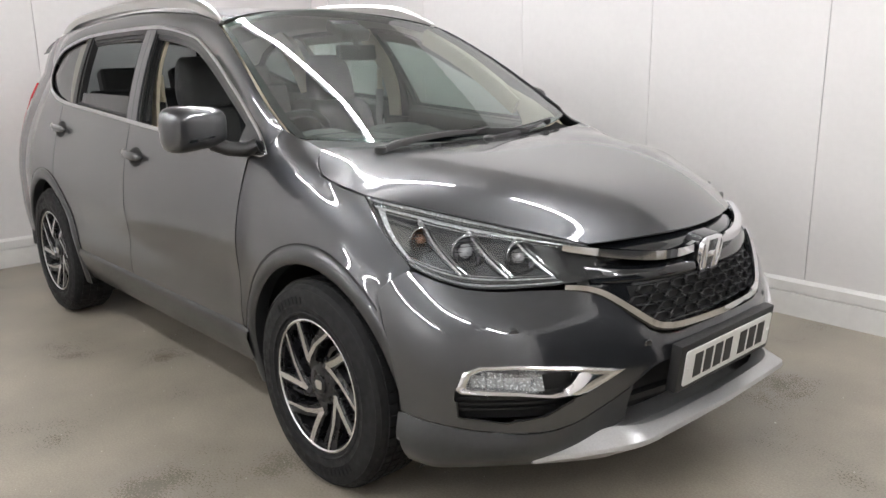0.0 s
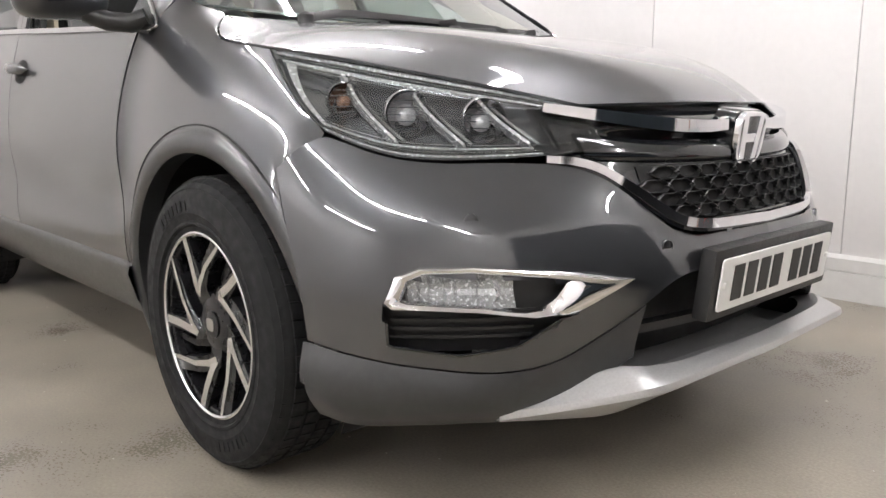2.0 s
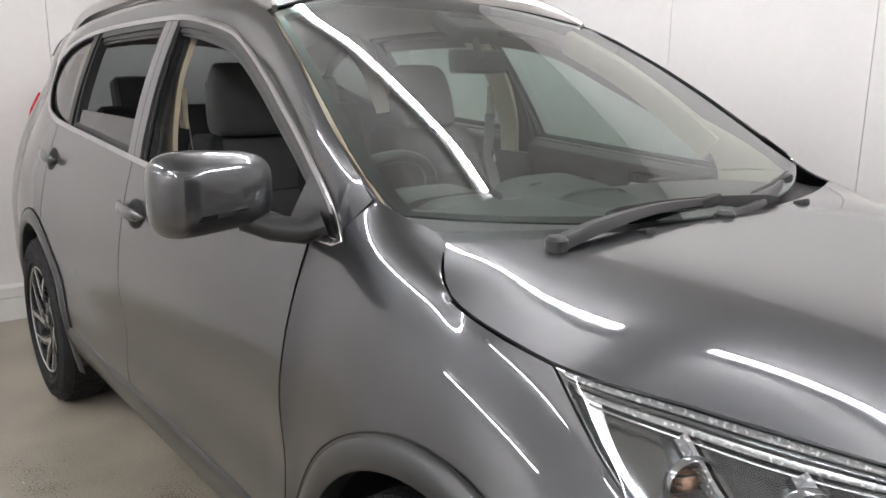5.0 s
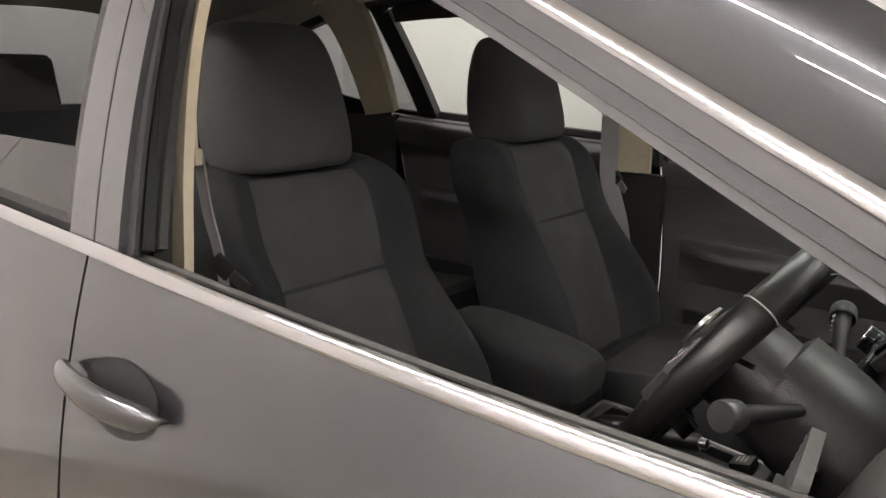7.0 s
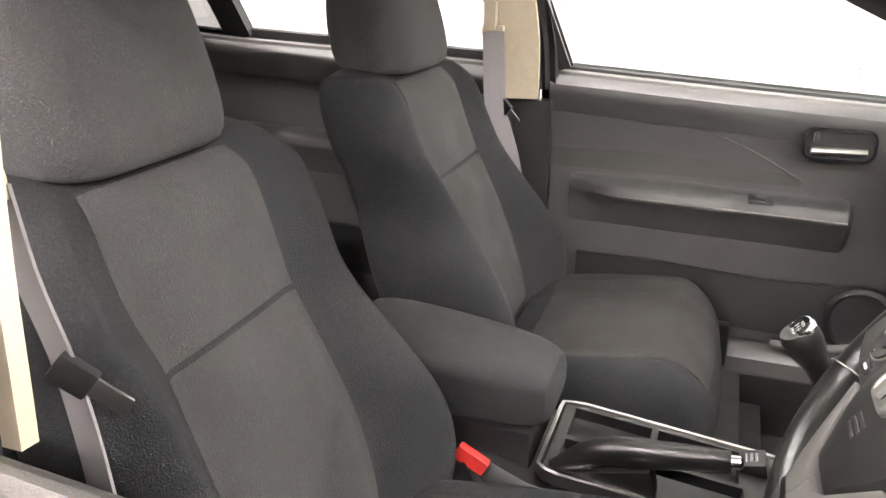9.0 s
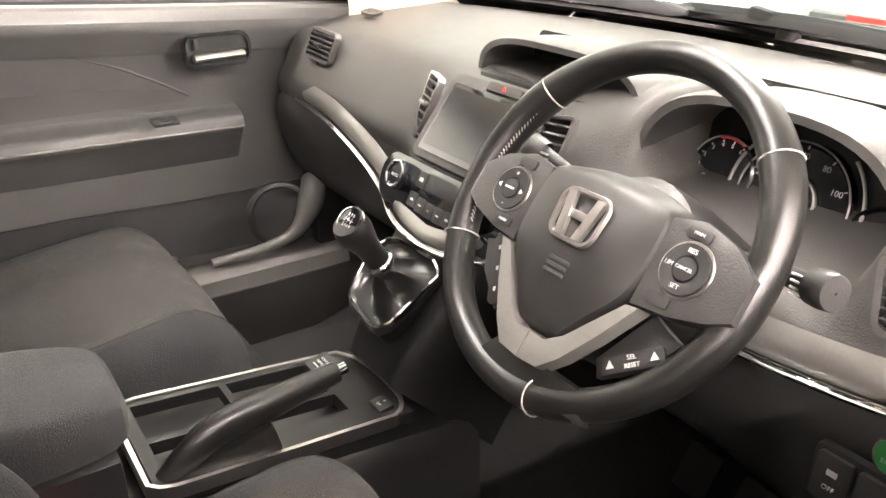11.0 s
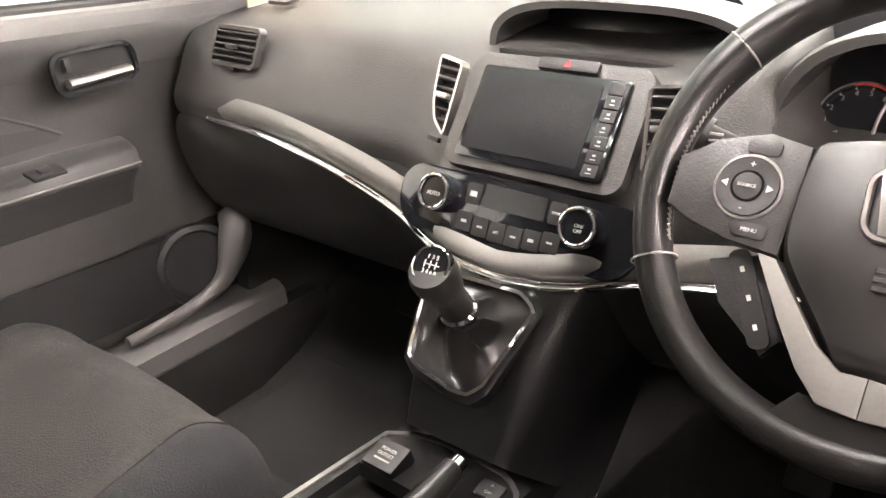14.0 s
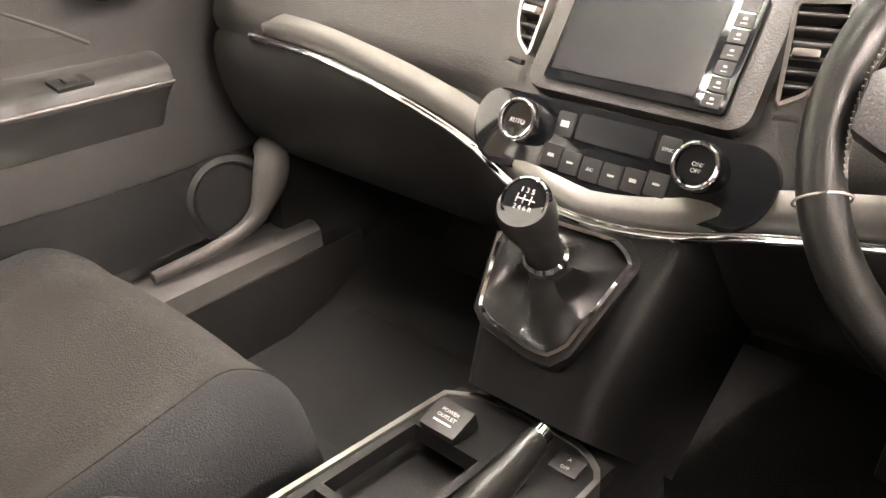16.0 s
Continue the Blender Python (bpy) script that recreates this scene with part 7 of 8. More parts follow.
def spoke_plate(pts, depth, mat, z, name, label="", bevel=0.003):
    part(name, slab(pts, depth, sw_f @ pose(0, 0, z), bevel), mat, steering, label)


for sgn in (-1, 1):
    flip = lambda p: [(sgn * x, y) for x, y in (p if sgn > 0 else list(reversed(p)))]
    spoke_plate(flip([(0.074, 0.034), (0.105, 0.040), (0.140, 0.030), (0.166, 0.012), (0.166, -0.026), (0.145, -0.036), (0.115, -0.044), (0.076, -0.048)]), 0.022, M_HARD, 0.002, "spoke", "black spoke with control keys", 0.005)
    # round four-way key and two small ones
    cm = sw_f @ pose(sgn * 0.110, -0.003, 0.0235)
    part("control_ring", ring_sweep([cm @ Vector((0.0235 * math.cos(a), 0.0235 * math.sin(a), 0.001)) for a in np.linspace(0, 2 * math.pi, 33)[:-1]], circle(0.0014, 6), closed=True, up=SW_N), M_SATIN, steering)
    part("control_key", lathe([(0.0225, 0), (0.0220, 0.004), (0.012, 0.0032), (0.0105, 0.0015), (0.0100, 0.0045), (0.001, 0.005)], 32, cm), M_BLACK, steering, "round four-way key")
    if sgn > 0:
        for t, x, y in (("RES", 0, 0.0155), ("SET", 0, -0.0160), ("CANCEL", 0, 0)):
            text_mesh(t, 0.0058 if t != "CANCEL" else 0.0044, cm @ pose(x, y, 0.0052), M_LETTER, steering)
        text_mesh("LIM", 0.0055, cm @ pose(-0.0155, 0, 0.0045), M_LETTER, steering)
    else:
        for t, x, y in (("+", 0, 0.0160), ("-", 0, -0.0165)):
            text_mesh(t, 0.008, cm @ pose(x, y, 0.0045), M_LETTER, steering)
        text_mesh("SOURCE", 0.0036, cm @ pose(0, 0, 0.0056), M_LETTER, steering)
        for s2 in (-1, 1):
            part("arrow", slab([(s2 * 0.014, 0.003), (s2 * 0.014, -0.003), (s2 * 0.019, 0)] if s2 > 0 else [(s2 * 0.014, -0.003), (s2 * 0.014, 0.003), (s2 * 0.019, 0)], 0.0004, cm @ pose(0, 0, 0.0042)), M_LETTER, steering, smooth=False)
    for dx, dy, t in ((0.004, 0.034, "MAIN" if sgn > 0 else ""), (-0.002, -0.035, "" if sgn > 0 else "MENU")):
        km = sw_f @ pose(sgn * (0.102 + dx), -0.003 + dy * 0.9, 0.0240)
        part("control_key", slab(rounded_outline(0.024, 0.0105, 0.003), 0.002, km, 0.0006), M_BLACK, steering)
        if t:
            text_mesh(t, 0.0042, km @ pose(0, 0, 0.0024), M_LETTER, steering)
    # silver lower spoke limb
    spoke_plate(flip([(0.076, -0.050), (0.090, -0.048), (0.066, -0.088), (0.044, -0.120), (0.026, -0.138), (0.000, -0.140), (0.000, -0.112), (0.018, -0.113), (0.036, -0.100), (0.060, -0.070)]), 0.020, M_SILVER, 0.006, "silver_spoke", "satin silver lower spoke")
    # dark keys outside the limb
    spoke_plate(flip([(0.092, -0.046), (0.128, -0.058), (0.112, -0.088), (0.072, -0.118), (0.062, -0.104)]), 0.010, M_BLACK, -0.006, "lower_spoke", "black lower spoke with keys")
spoke_plate([(-0.040, -0.134), (0.068, -0.134), (0.086, -0.160), (-0.060, -0.160)], 0.018, M_LEATHER, -0.004, "spoke_foot")
lm = sw_m @ pose(0.112, -0.093, 0.006) @ pose(0, 0, 0, 0, 0, 38)
part("lower_key", slab(rounded_outline(0.060, 0.016, 0.005), 0.003, lm, 0.001), M_BLACK, steering)
text_mesh("SEL", 0.0062, lm @ pose(0, 0.0035, 0.0034), M_LETTER, steering)
text_mesh("RESET", 0.0055, lm @ pose(0, -0.0035, 0.0034), M_LETTER, steering)
for s2 in (-1, 1):
    part("arrow", slab([(s2 * 0.021 - 0.004, -0.003), (s2 * 0.021 + 0.004, -0.003), (s2 * 0.021, 0.004)], 0.0004, lm @ pose(0, 0, 0.0032)), M_LETTER, steering, smooth=False)
lm = sw_m @ pose(-0.076, -0.084, 0.006) @ pose(0, 0, 0, 0, 0, -62)
part("lower_key", slab(rounded_outline(0.075, 0.016, 0.006), 0.003, lm, 0.001), M_BLACK, steering)
for i in range(3):
    part("key_mark", slab(rect(0.0042, 0.0030), 0.0004, lm @ pose(-0.022 + 0.022 * i, 0, 0.0031)), M_LETTER, steering, smooth=False)
part("column_shroud", lathe([(0.070, -0.30), (0.075, -0.12), (0.070, -0.055), (0.055, -0.05)], 28, sw_m), M_HARD, dash, "black steering column shroud")
# stalks
for end, t in (((-0.828, -0.578, 1.008), 0), ((-0.808, -0.205, 1.020), 1)):
    e = Vector(end)
    s = Vector((-0.790, -0.376 + (-0.09 if t == 0 else 0.07), 0.985))
    st = part("column_stalk", ring_sweep([s.lerp(e, k) for k in steps(0, 1, 8)], circle(0.0085, 10), scale=lambda k: 0.75 + 0.55 * k), M_BLACK, dash, "black column stalk with white marks")
    d = (e - s).normalized()
    part("stalk_end", lathe([(0.0155, -0.012), (0.0165, 0.0), (0.0155, 0.010), (0.0145, 0.011), (0.001, 0.0115)], 24, facing(e, d, (0, 0, 1))), M_HARD, st)
    for i in range(4):
        part("stalk_mark", box(0.002, 0.012, 0.0018, Matrix.Translation(s.lerp(e, 0.80) + Vector((-0.0105, 0.0, 0.009 - 0.006 * i)))), M_LETTER, st, smooth=False)

# switches under the right-hand vent
eco_m = facing((-0.782, -0.646, 0.866), (-1, 0, 0.10))
part("eco_button", lathe([(0.0165, -0.004), (0.0165, 0.004), (0.0145, 0.006), (0.001, 0.007)], 28, eco_m), M_GREEN, dash, "round green ECON button")
part("eco_ring", ring_sweep([eco_m @ Vector((0.0175 * math.cos(a), 0.0175 * math.sin(a), 0.002)) for a in np.linspace(0, 2 * math.pi, 29)[:-1]], circle(0.0016, 6), closed=True, up=(-1, 0, 0)), M_CHROME, dash)
text_mesh("ECON", 0.0062, eco_m @ pose(0, -0.004, 0.0068), M_LETTER, dash)
swb = facing((-0.776, -0.640, 0.812), (-1, 0, 0.08))
part("switch_bank", slab(rounded_outline(0.122, 0.058, 0.008), 0.010, swb @ pose(0, 0, -0.004), 0.003), M_BLACK, dash, "bank of three black switches")
for i, t in enumerate(("OFF", "P", "0")):
    km = swb @ pose(-0.038 + 0.038 * i, 0, 0.006)
    part("switch", slab(rounded_outline(0.034, 0.048, 0.004), 0.005, km, 0.0015), M_HARD, dash)
    text_mesh(t, 0.0070 if t != "P" else 0.011, km @ pose(0, -0.009 if t != "P" else 0.002, 0.0055), M_LETTER, dash)
    if t != "P":
        part("switch_mark", slab(rect(0.010, 0.006), 0.0004, km @ pose(0, 0.007, 0.0052)), M_LETTER, dash, smooth=False)


# door linings
def lining(flip, x0, x1, name, armrest_z=0.800, sill_fn=SILL):
    sg = 1 if flip else -1
    def f(u, v):
        x = x0 + (x1 - x0) * u
        zt = sill_fn(x) - 0.012
        z = 0.40 + (zt - 0.40) * v
        yo = abs(side(x, z).y)
        depth = 0.075 + 0.010 * math.sin(math.pi * v)
        if v > 0.96:
            depth -= 0.036 * ((v - 0.96) / 0.04) ** 2
        lowp = 0.035 * max(0, min(1, (0.60 - z) / 0.08))
        return Vector((x, sg * (yo - depth - lowp), z))
    pn = part(name, outward(grid(f, steps(0, 1, 30), steps(0, 1, 40)), (0, -sg, 0)), M_DOORHAZE, car, "black inner door panel", thick=0.004)
    # upper soft roll and cloth insert
    def roll(u, v):
        x = x0 + (x1 - x0) * u
        zt = sill_fn(x) - 0.020
        z = zt - 0.085 * v
        p = f(u, (z - 0.40) / (zt - 0.40))
        return p + Vector((0, -sg * (0.003 + 0.008 * math.sin(math.pi * v)), 0))
    part("door_roll", outward(grid(roll, steps(0, 1, 24), steps(0, 1, 8)), (0, -sg, 0.3)), M_DOORHAZE, pn, "soft upper door panel")
    top_y = lambda x: sg * (abs(side(x, sill_fn(x)).y) - 0.034)
    pts = [Vector((x, top_y(x), sill_fn(x) - 0.010)) for x in np.linspace(x0, x1, 24)]
    part("door_sill_pad", ring_sweep(pts, [(-0.012, -0.016), (0.012, -0.016), (0.010, 0.002), (0.0, 0.006), (-0.010, 0.002)]), M_DOORLIT, pn, "soft door top, its colour lightened for lamp light")
    # armrest with pull edge
    def arm(u, v):
        x = x0 - 0.29 + (x1 - x0 + 0.29 + 0.05) * u
        z = armrest_z + 0.012 * u
        prof = [(0.0, 0.056), (0.034, 0.050), (0.058, 0.038), (0.064, 0.014), (0.042, -0.008), (0.018, -0.040), (0.0, -0.070)]
        i = min(int(v * 6), 5)
        k = v * 6 - i
        d = prof[i][0] * (1 - k) + prof[i + 1][0] * k
        dz = prof[i][1] * (1 - k) + prof[i + 1][1] * k
        taper = min(1, (1 - u) * 5 + 0.15) * min(1.0, 40 * u) ** 0.5
        zt = sill_fn(x) - 0.012
        p = f(min(max((x - x0) / (x1 - x0), 0), 1), (z - 0.40) / (zt - 0.40))
        return Vector((x, p.y - sg * d * taper, z + dz * (0.3 + 0.7 * min(1.0, 50 * u) ** 0.5)))
    part("door_armrest", outward(grid(arm, [0, 0.004, 0.01, 0.018, 0.026, 0.04] + steps(0.07, 1, 24), steps(0, 1, 18)), (0, -sg, 0.2)), M_DOORHAZE, pn, "padded door armrest", sharp=60)
    # pocket and speaker ring
    def pocket(u, v):
        x = x0 - 0.06 + (x1 - x0 + 0.14) * u
        z = 0.545 + 0.12 * v
        p = f(min(max((x - x0) / (x1 - x0), 0), 1), 0.2 + 0.1 * v)
        return Vector((x, p.y - sg * (0.030 * math.sin(math.pi * min(1, u * 1.2 + 0.1)) + 0.012), z))
    part("door_pocket", outward(grid(pocket, steps(0, 1, 16), steps(0, 1, 5)), (0, -sg, 0)), M_BLACK, pn, "door pocket", thick=0.01)
    return pn, f


pass_door, pf = lining(True, -0.50, -1.46, "door_lining")
drv_door, df = lining(False, -0.50, -1.46, "door_lining")
rl_door, rf = lining(True, -1.60, -2.40, "door_lining", 0.86)
rr_door, rg = lining(False, -1.60, -2.40, "door_lining", 0.86)
# inner pull handle on the passenger door
hm = facing((-0.850, 0.738, 0.985), (0, -1, 0.10))
bez = rounded_outline(0.135, 0.062, 0.02)
part("handle_bezel", ring_sweep([hm @ Vector((x, y, 0.006)) for x, y in bez], rect(0.006, 0.008), closed=True, up=(0, -1, 0.1)), M_BLACKGLOSS, pass_door, "gloss black bezel")
part("handle_well", slab([(x * 0.95, y * 0.92) for x, y in bez], 0.002, hm), M_DARK, pass_door)
part("inner_handle", ring_sweep([hm @ Vector((x, -0.012 + 0.004 * math.sin(6 * x), 0.012)) for x in steps(-0.052, 0.052, 12)], circle(0.0125, 12, 0.008), up=(0, 0, 1)), M_SATIN, pass_door, "chrome inner door handle")
part("lock_knob", box(0.010, 0.020, 0.012, hm @ pose(-0.045, 0.014, 0.010), 0.003), M_BLACK, pass_door)
sw = facing((-0.985, 0.690, 0.866), (0, -0.15, 1), (0, 1, 0))
part("window_switch", box(0.05, 0.035, 0.006, sw, 0.002), M_BLACK, pass_door, "window switch with a bright edge")
part("window_switch_key", box(0.020, 0.018, 0.010, sw @ pose(0, 0, 0.002), 0.003), M_HARD, pass_door)
# silver line that stands in for the highlight along the armrest's edge
edge_pts = [Vector((x, pf((-0.5 - x) / 0.96, 0.6).y - 0.0660 * min(1.0, ((-0.79 - x) / 0.62 * 40)) ** 0.5 * min(1, (1.41 + x) / 0.62 * 5 + 0.15), 0.818 + 0.02 * (-0.79 - x))) for x in np.linspace(-0.806, -1.34, 30)]
part("armrest_highlight", ring_sweep(edge_pts, circle(0.0022, 6)), M_SILVER, pass_door, "thin silver line painted as the highlight on the armrest edge")
# speaker pod low at the front of the passenger door
part("speaker", lathe([(0.078, 0.0), (0.076, 0.008), (0.066, 0.011), (0.060, 0.004), (0.001, 0.003)], 36, facing((-0.745, 0.735, 0.60), (-0.25, -1, 0.15))), M_BLACK, pass_door, "round door speaker")
arc_f = through_points([(-0.665, 0.725, 0.672), (-0.672, 0.703, 0.660), (-0.690, 0.698, 0.615), (-0.725, 0.700, 0.565), (-0.80, 0.705, 0.540), (-0.92, 0.712, 0.530)])
arc = [Vector(arc_f(k)) for k in steps(0, 1, 24)]
part("pocket_swoop", ring_sweep(arc, circle(0.020, 14), scale=lambda k: 0.50 + 0.8 * math.exp(-((k - 0.14) / 0.20) ** 2) + 0.25 * (1 - k)), M_DOORLIT, pass_door, "moulded pocket edge")

# curved ridge between the soft upper panel and the cloth insert, on both front doors
M_INSERT = material("door_insert_cloth", (0.060, 0.058, 0.055), 0.9, 0.0, grain=0.2, grain_size=700, bump=0.4, bump_size=1500)
RIDGE = spline([(-1.46, 1.035), (-1.35, 1.030), (-1.20, 1.010), (-1.05, 0.965), (-0.95, 0.915), (-0.90, 0.885)])
for lin, fn, sg in ((pass_door, pf, 1), (drv_door, df, -1)):
    def on_door(x, z, out, fn=fn, sg=sg):
        p = fn(min(max((-0.5 - x) / 0.96, 0), 1), (z - 0.40) / (SILL(x) - 0.012 - 0.40))
        return Vector((x, p.y - sg * out, z))
    part("insert_ridge", ring_sweep([on_door(x, RIDGE(x), 0.001) for x in np.linspace(-1.455, -0.90, 40)], circle(0.004, 10)), M_SOFT, lin, "curved moulded ridge")
    part("door_insert", outward(grid(lambda u, v: on_door(-1.455 + 0.55 * u, 0.875 + (RIDGE(-1.455 + 0.55 * u) - 0.877) * v, 0.0035), steps(0, 1, 30), steps(0, 1, 10)), (0, -sg, 0)), M_INSERT, lin, "dark cloth door insert")

# pillar trims, beige
def pillar_trim(pts, w0, w1, name, d=0.035, label="beige pillar trim"):
    f = through_points(pts)
    path = [Vector(f(k)) for k in steps(0, 1, 20)]
    both(name, ring_sweep(path, [(-d / 2, -w0 / 2), (d / 2, -w0 / 2), (d * 0.7, 0), (d / 2, w0 / 2), (-d / 2, w0 / 2)], up=(1, 0, 0.2), scale=lambda k: 1 + (w1 / w0 - 1) * k), M_BEIGE, car, label)


pillar_trim([(-0.56, -0.688, 1.155), (-0.71, -0.655, 1.27), (-0.895, -0.612, 1.39), (-1.10, -0.575, 1.49)], 0.090, 0.080, "windscreen_pillar_trim", 0.03)
# wide foot of the windscreen pillar trim, down to the corner of the dashboard
FOOT_FRONT = through_points([(-0.240, -0.700, 1.040), (-0.33, -0.705, 1.108), (-0.45, -0.694, 1.180), (-0.62, -0.664, 1.262)])
FOOT_REAR = through_points([(-0.548, -0.726, 1.030), (-0.562, -0.712, 1.110), (-0.62, -0.694, 1.180), (-0.715, -0.662, 1.255)])


def trim_foot(u, v):
    p = Vector(FOOT_FRONT(v)).lerp(Vector(FOOT_REAR(v)), u)
    return p + Vector((0, 0.014 * math.sin(math.pi * u), 0))


both("windscreen_pillar_foot", outward(grid(trim_foot, steps(0, 1, 10), steps(0, 1, 14)), (0, 1, 0.2)), M_BEIGE, car, "beige pillar trim foot", thick=0.005)
pillar_trim([(-1.522, -0.712, 1.045), (-1.526, -0.702, 1.18), (-1.548, -0.668, 1.32), (-1.580, -0.618, 1.42), (-1.61, -0.565, 1.505)], 0.092, 0.110, "door_pillar_trim", 0.014)
f_seal = through_points([(-1.470, -0.768, 1.06), (-1.478, -0.752, 1.18), (-1.508, -0.712, 1.30), (-1.555, -0.662, 1.40), (-1.600, -0.612, 1.49)])
both("door_aperture_seal", ring_sweep([Vector(f_seal(k)) for k in steps(0, 1, 20)], [(-0.014, -0.026), (0.008, -0.028), (0.010, -0.012), (0.006, -0.008), (0.012, 0.0), (0.006, 0.010), (0.012, 0.024), (-0.014, 0.026)], up=(1, 0, 0.2)), M_BLACK, car, "black rubber door seal")
pillar_trim([(-1.545, -0.765, 0.40), (-1.545, -0.765, 0.75), (-1.540, -0.755, 1.06)], 0.19, 0.17, "door_pillar_lower", 0.03, "black lower pillar trim")
for o in list(car.children):
    if o.name.startswith("door_pillar_lower"):
        o.data.materials[0] = M_HARD
pillar_trim([(-2.46, -0.735, 1.18), (-2.48, -0.690, 1.33), (-2.50, -0.625, 1.47), (-2.52, -0.56, 1.55)], 0.13, 0.16, "rear_pillar_trim", 0.03)


def rear_side(u, v):
    x = -2.40 - 1.05 * u
    z = 0.55 + 0.62 * v
    return Vector((x, -(0.74 - 0.08 * u), z))


both("rear_side_trim", outward(grid(rear_side, steps(0, 1, 8), steps(0, 1, 8)), (0, 1, 0)), M_HARD, car, "black rear side trim")


# belts
def belt(sg):
    guide = Vector((-1.565, sg * 0.642, 1.195))
    b = part("belt_guide", box(0.050, 0.014, 0.024, Matrix.Translation(guide) @ pose(0, 0, 0, 0, 0, 0), 0.006), M_BEIGE, car, "beige belt guide on the pillar")
    part("guide_slider", box(0.028, 0.020, 0.110, Matrix.Translation(guide + Vector((-0.005, sg * -0.002, 0.055))), 0.008), M_BEIGE, b)
    pts = [guide + Vector((0.005, -sg * 0.012, 0)), Vector((-1.555, sg * 0.624, 1.12)), Vector((-1.545, sg * 0.612, 1.035)), Vector((-1.515, sg * 0.625, 0.92)), Vector((-1.49, sg * 0.645, 0.76)), Vector((-1.44, sg * 0.670, 0.56))]
    f = through_points(pts)
    path = [Vector(f(k)) for k in steps(0, 1, 30)]
    w = part("seat_belt", ring_sweep(path, rect(0.0025, 0.046), up=(1, 0.35 * sg, 0.2)), M_BELT, car, "dark grey seat belt webbing")
    tm = Matrix.Translation((-1.528, sg * 0.622, 1.040)) @ pose(0, 0, 0, 0, 40, sg * -25)
    part("belt_tongue", box(0.034, 0.011, 0.026, tm, 0.004), M_BLACK, w, "black belt tongue")
    part("tongue_plate", box(0.034, 0.003, 0.018, tm @ pose(0.032, 0, 0), 0.001), M_SATIN, w, "bright tongue plate")


belt(-1)
belt(1)

# head lining, rear-view mirror, sun sensor pod
def lining_roof(u, v):
    p = roof_fn(u, v * 0.97)
    return Vector((p.x, p.y, p.z - 0.035 - 0.02 * abs(v) ** 4))


part("head_lining", outward(grid(lining_roof, steps(0, 1, 20), steps(-1, 1, 24)), (0, 0, -1)), M_LINING, car, "light grey head lining")


def roof_inner(u, v):
    x = -0.95 - 2.35 * u
    a = edge_at(x) + Vector((0, 0.02, -0.045))
    b = upper(max(x, -3.02), TOP(max(x, -3.02)) + 0.01, -0.045)
    return a.lerp(b, v)


both("roof_side_lining", outward(grid(roof_inner, steps(0, 1, 30), steps(0, 1, 4)), (0, 1, -0.5)), M_LINING, car, "light grey roof side lining")
part("sensor_pod", box(0.14, 0.16, 0.05, pose(-1.00, 0.02, 1.515, 0, 24, 0), 0.02, 3), M_BLACK, car, "black camera pod behind the windscreen")
rv = part("rear_view_mirror", box(0.035, 0.235, 0.068, pose(-0.915, 0.0, 1.415, 0, -8, 10), 0.015, 3), M_BLACK, car, "black rear-view mirror")
part("mirror_stem", ring_sweep([Vector((-0.90, 0, 1.42)), Vector((-0.93, 0, 1.48))], circle(0.012, 10)), M_BLACK, rv)

# cabin floor, sills, pedals
part("cabin_floor", outward(grid(lambda u, v: Vector((-0.30 - 2.4 * u, 0.72 * v, 0.345 + 0.20 * max(0, (0.16 - u) / 0.16) ** 1.3)), steps(0, 1, 24), steps(-1, 1, 8)), (0, 0, 1)), M_CARPET, car, "black cabin carpet")
part("bulkhead", outward(grid(lambda u, v: Vector((-0.30 - 0.10 * (1 - v), 0.74 * u, 0.45 + 0.5 * v)), steps(-1, 1, 6), steps(0, 1, 4)), (-1, 0, 0)), M_CARPET, car)
for sg in (-1, 1):
    part("tread_plate", ring_sweep([Vector((x, sg * 0.725, 0.515)) for x in np.linspace(-0.60, -1.50, 16)], [(-0.05, -0.04), (0.05, -0.04), (0.046, 0.010), (0.030, 0.020), (-0.030, 0.020), (-0.046, 0.008)]), M_DOORLIT, car, "ribbed door sill plate")
    part("floor_mat", box(0.55, 0.44, 0.012, pose(-0.78, sg * 0.38, 0.372, 0, 0, 0), 0.005), M_CARPET, car, "black cloth floor mat")
    part("sill_inner", at_box(-1.50, -0.50, sg * 0.70 - 0.03, sg * 0.70 + 0.03, 0.33, 0.49, 0.012), M_HARD, car)
for y, w in ((-0.30, 0.06), (-0.40, 0.065), (-0.50, 0.05)):
    p = part("pedal", box(0.018, w, 0.075, pose(-0.52, y, 0.50, 0, 30, 0), 0.006), M_BLACK, car, "black rubber pedal")
    part("pedal_arm", ring_sweep([Vector((-0.50, y, 0.52)), Vector((-0.44, y, 0.66))], circle(0.008, 8)), M_DARK, p)
part("foot_rest_panel", box(0.03, 0.30, 0.18, pose(-0.40, 0.37, 0.52, 0, 35, 0), 0.01), M_CARPET, car)

for sg in (-1, 1):
    part("kick_panel", at_box(-0.66, -0.40, sg * 0.73 - 0.02, sg * 0.73 + 0.02, 0.33, 0.93, 0.012), M_CARPET, car, "dark footwell side panel")
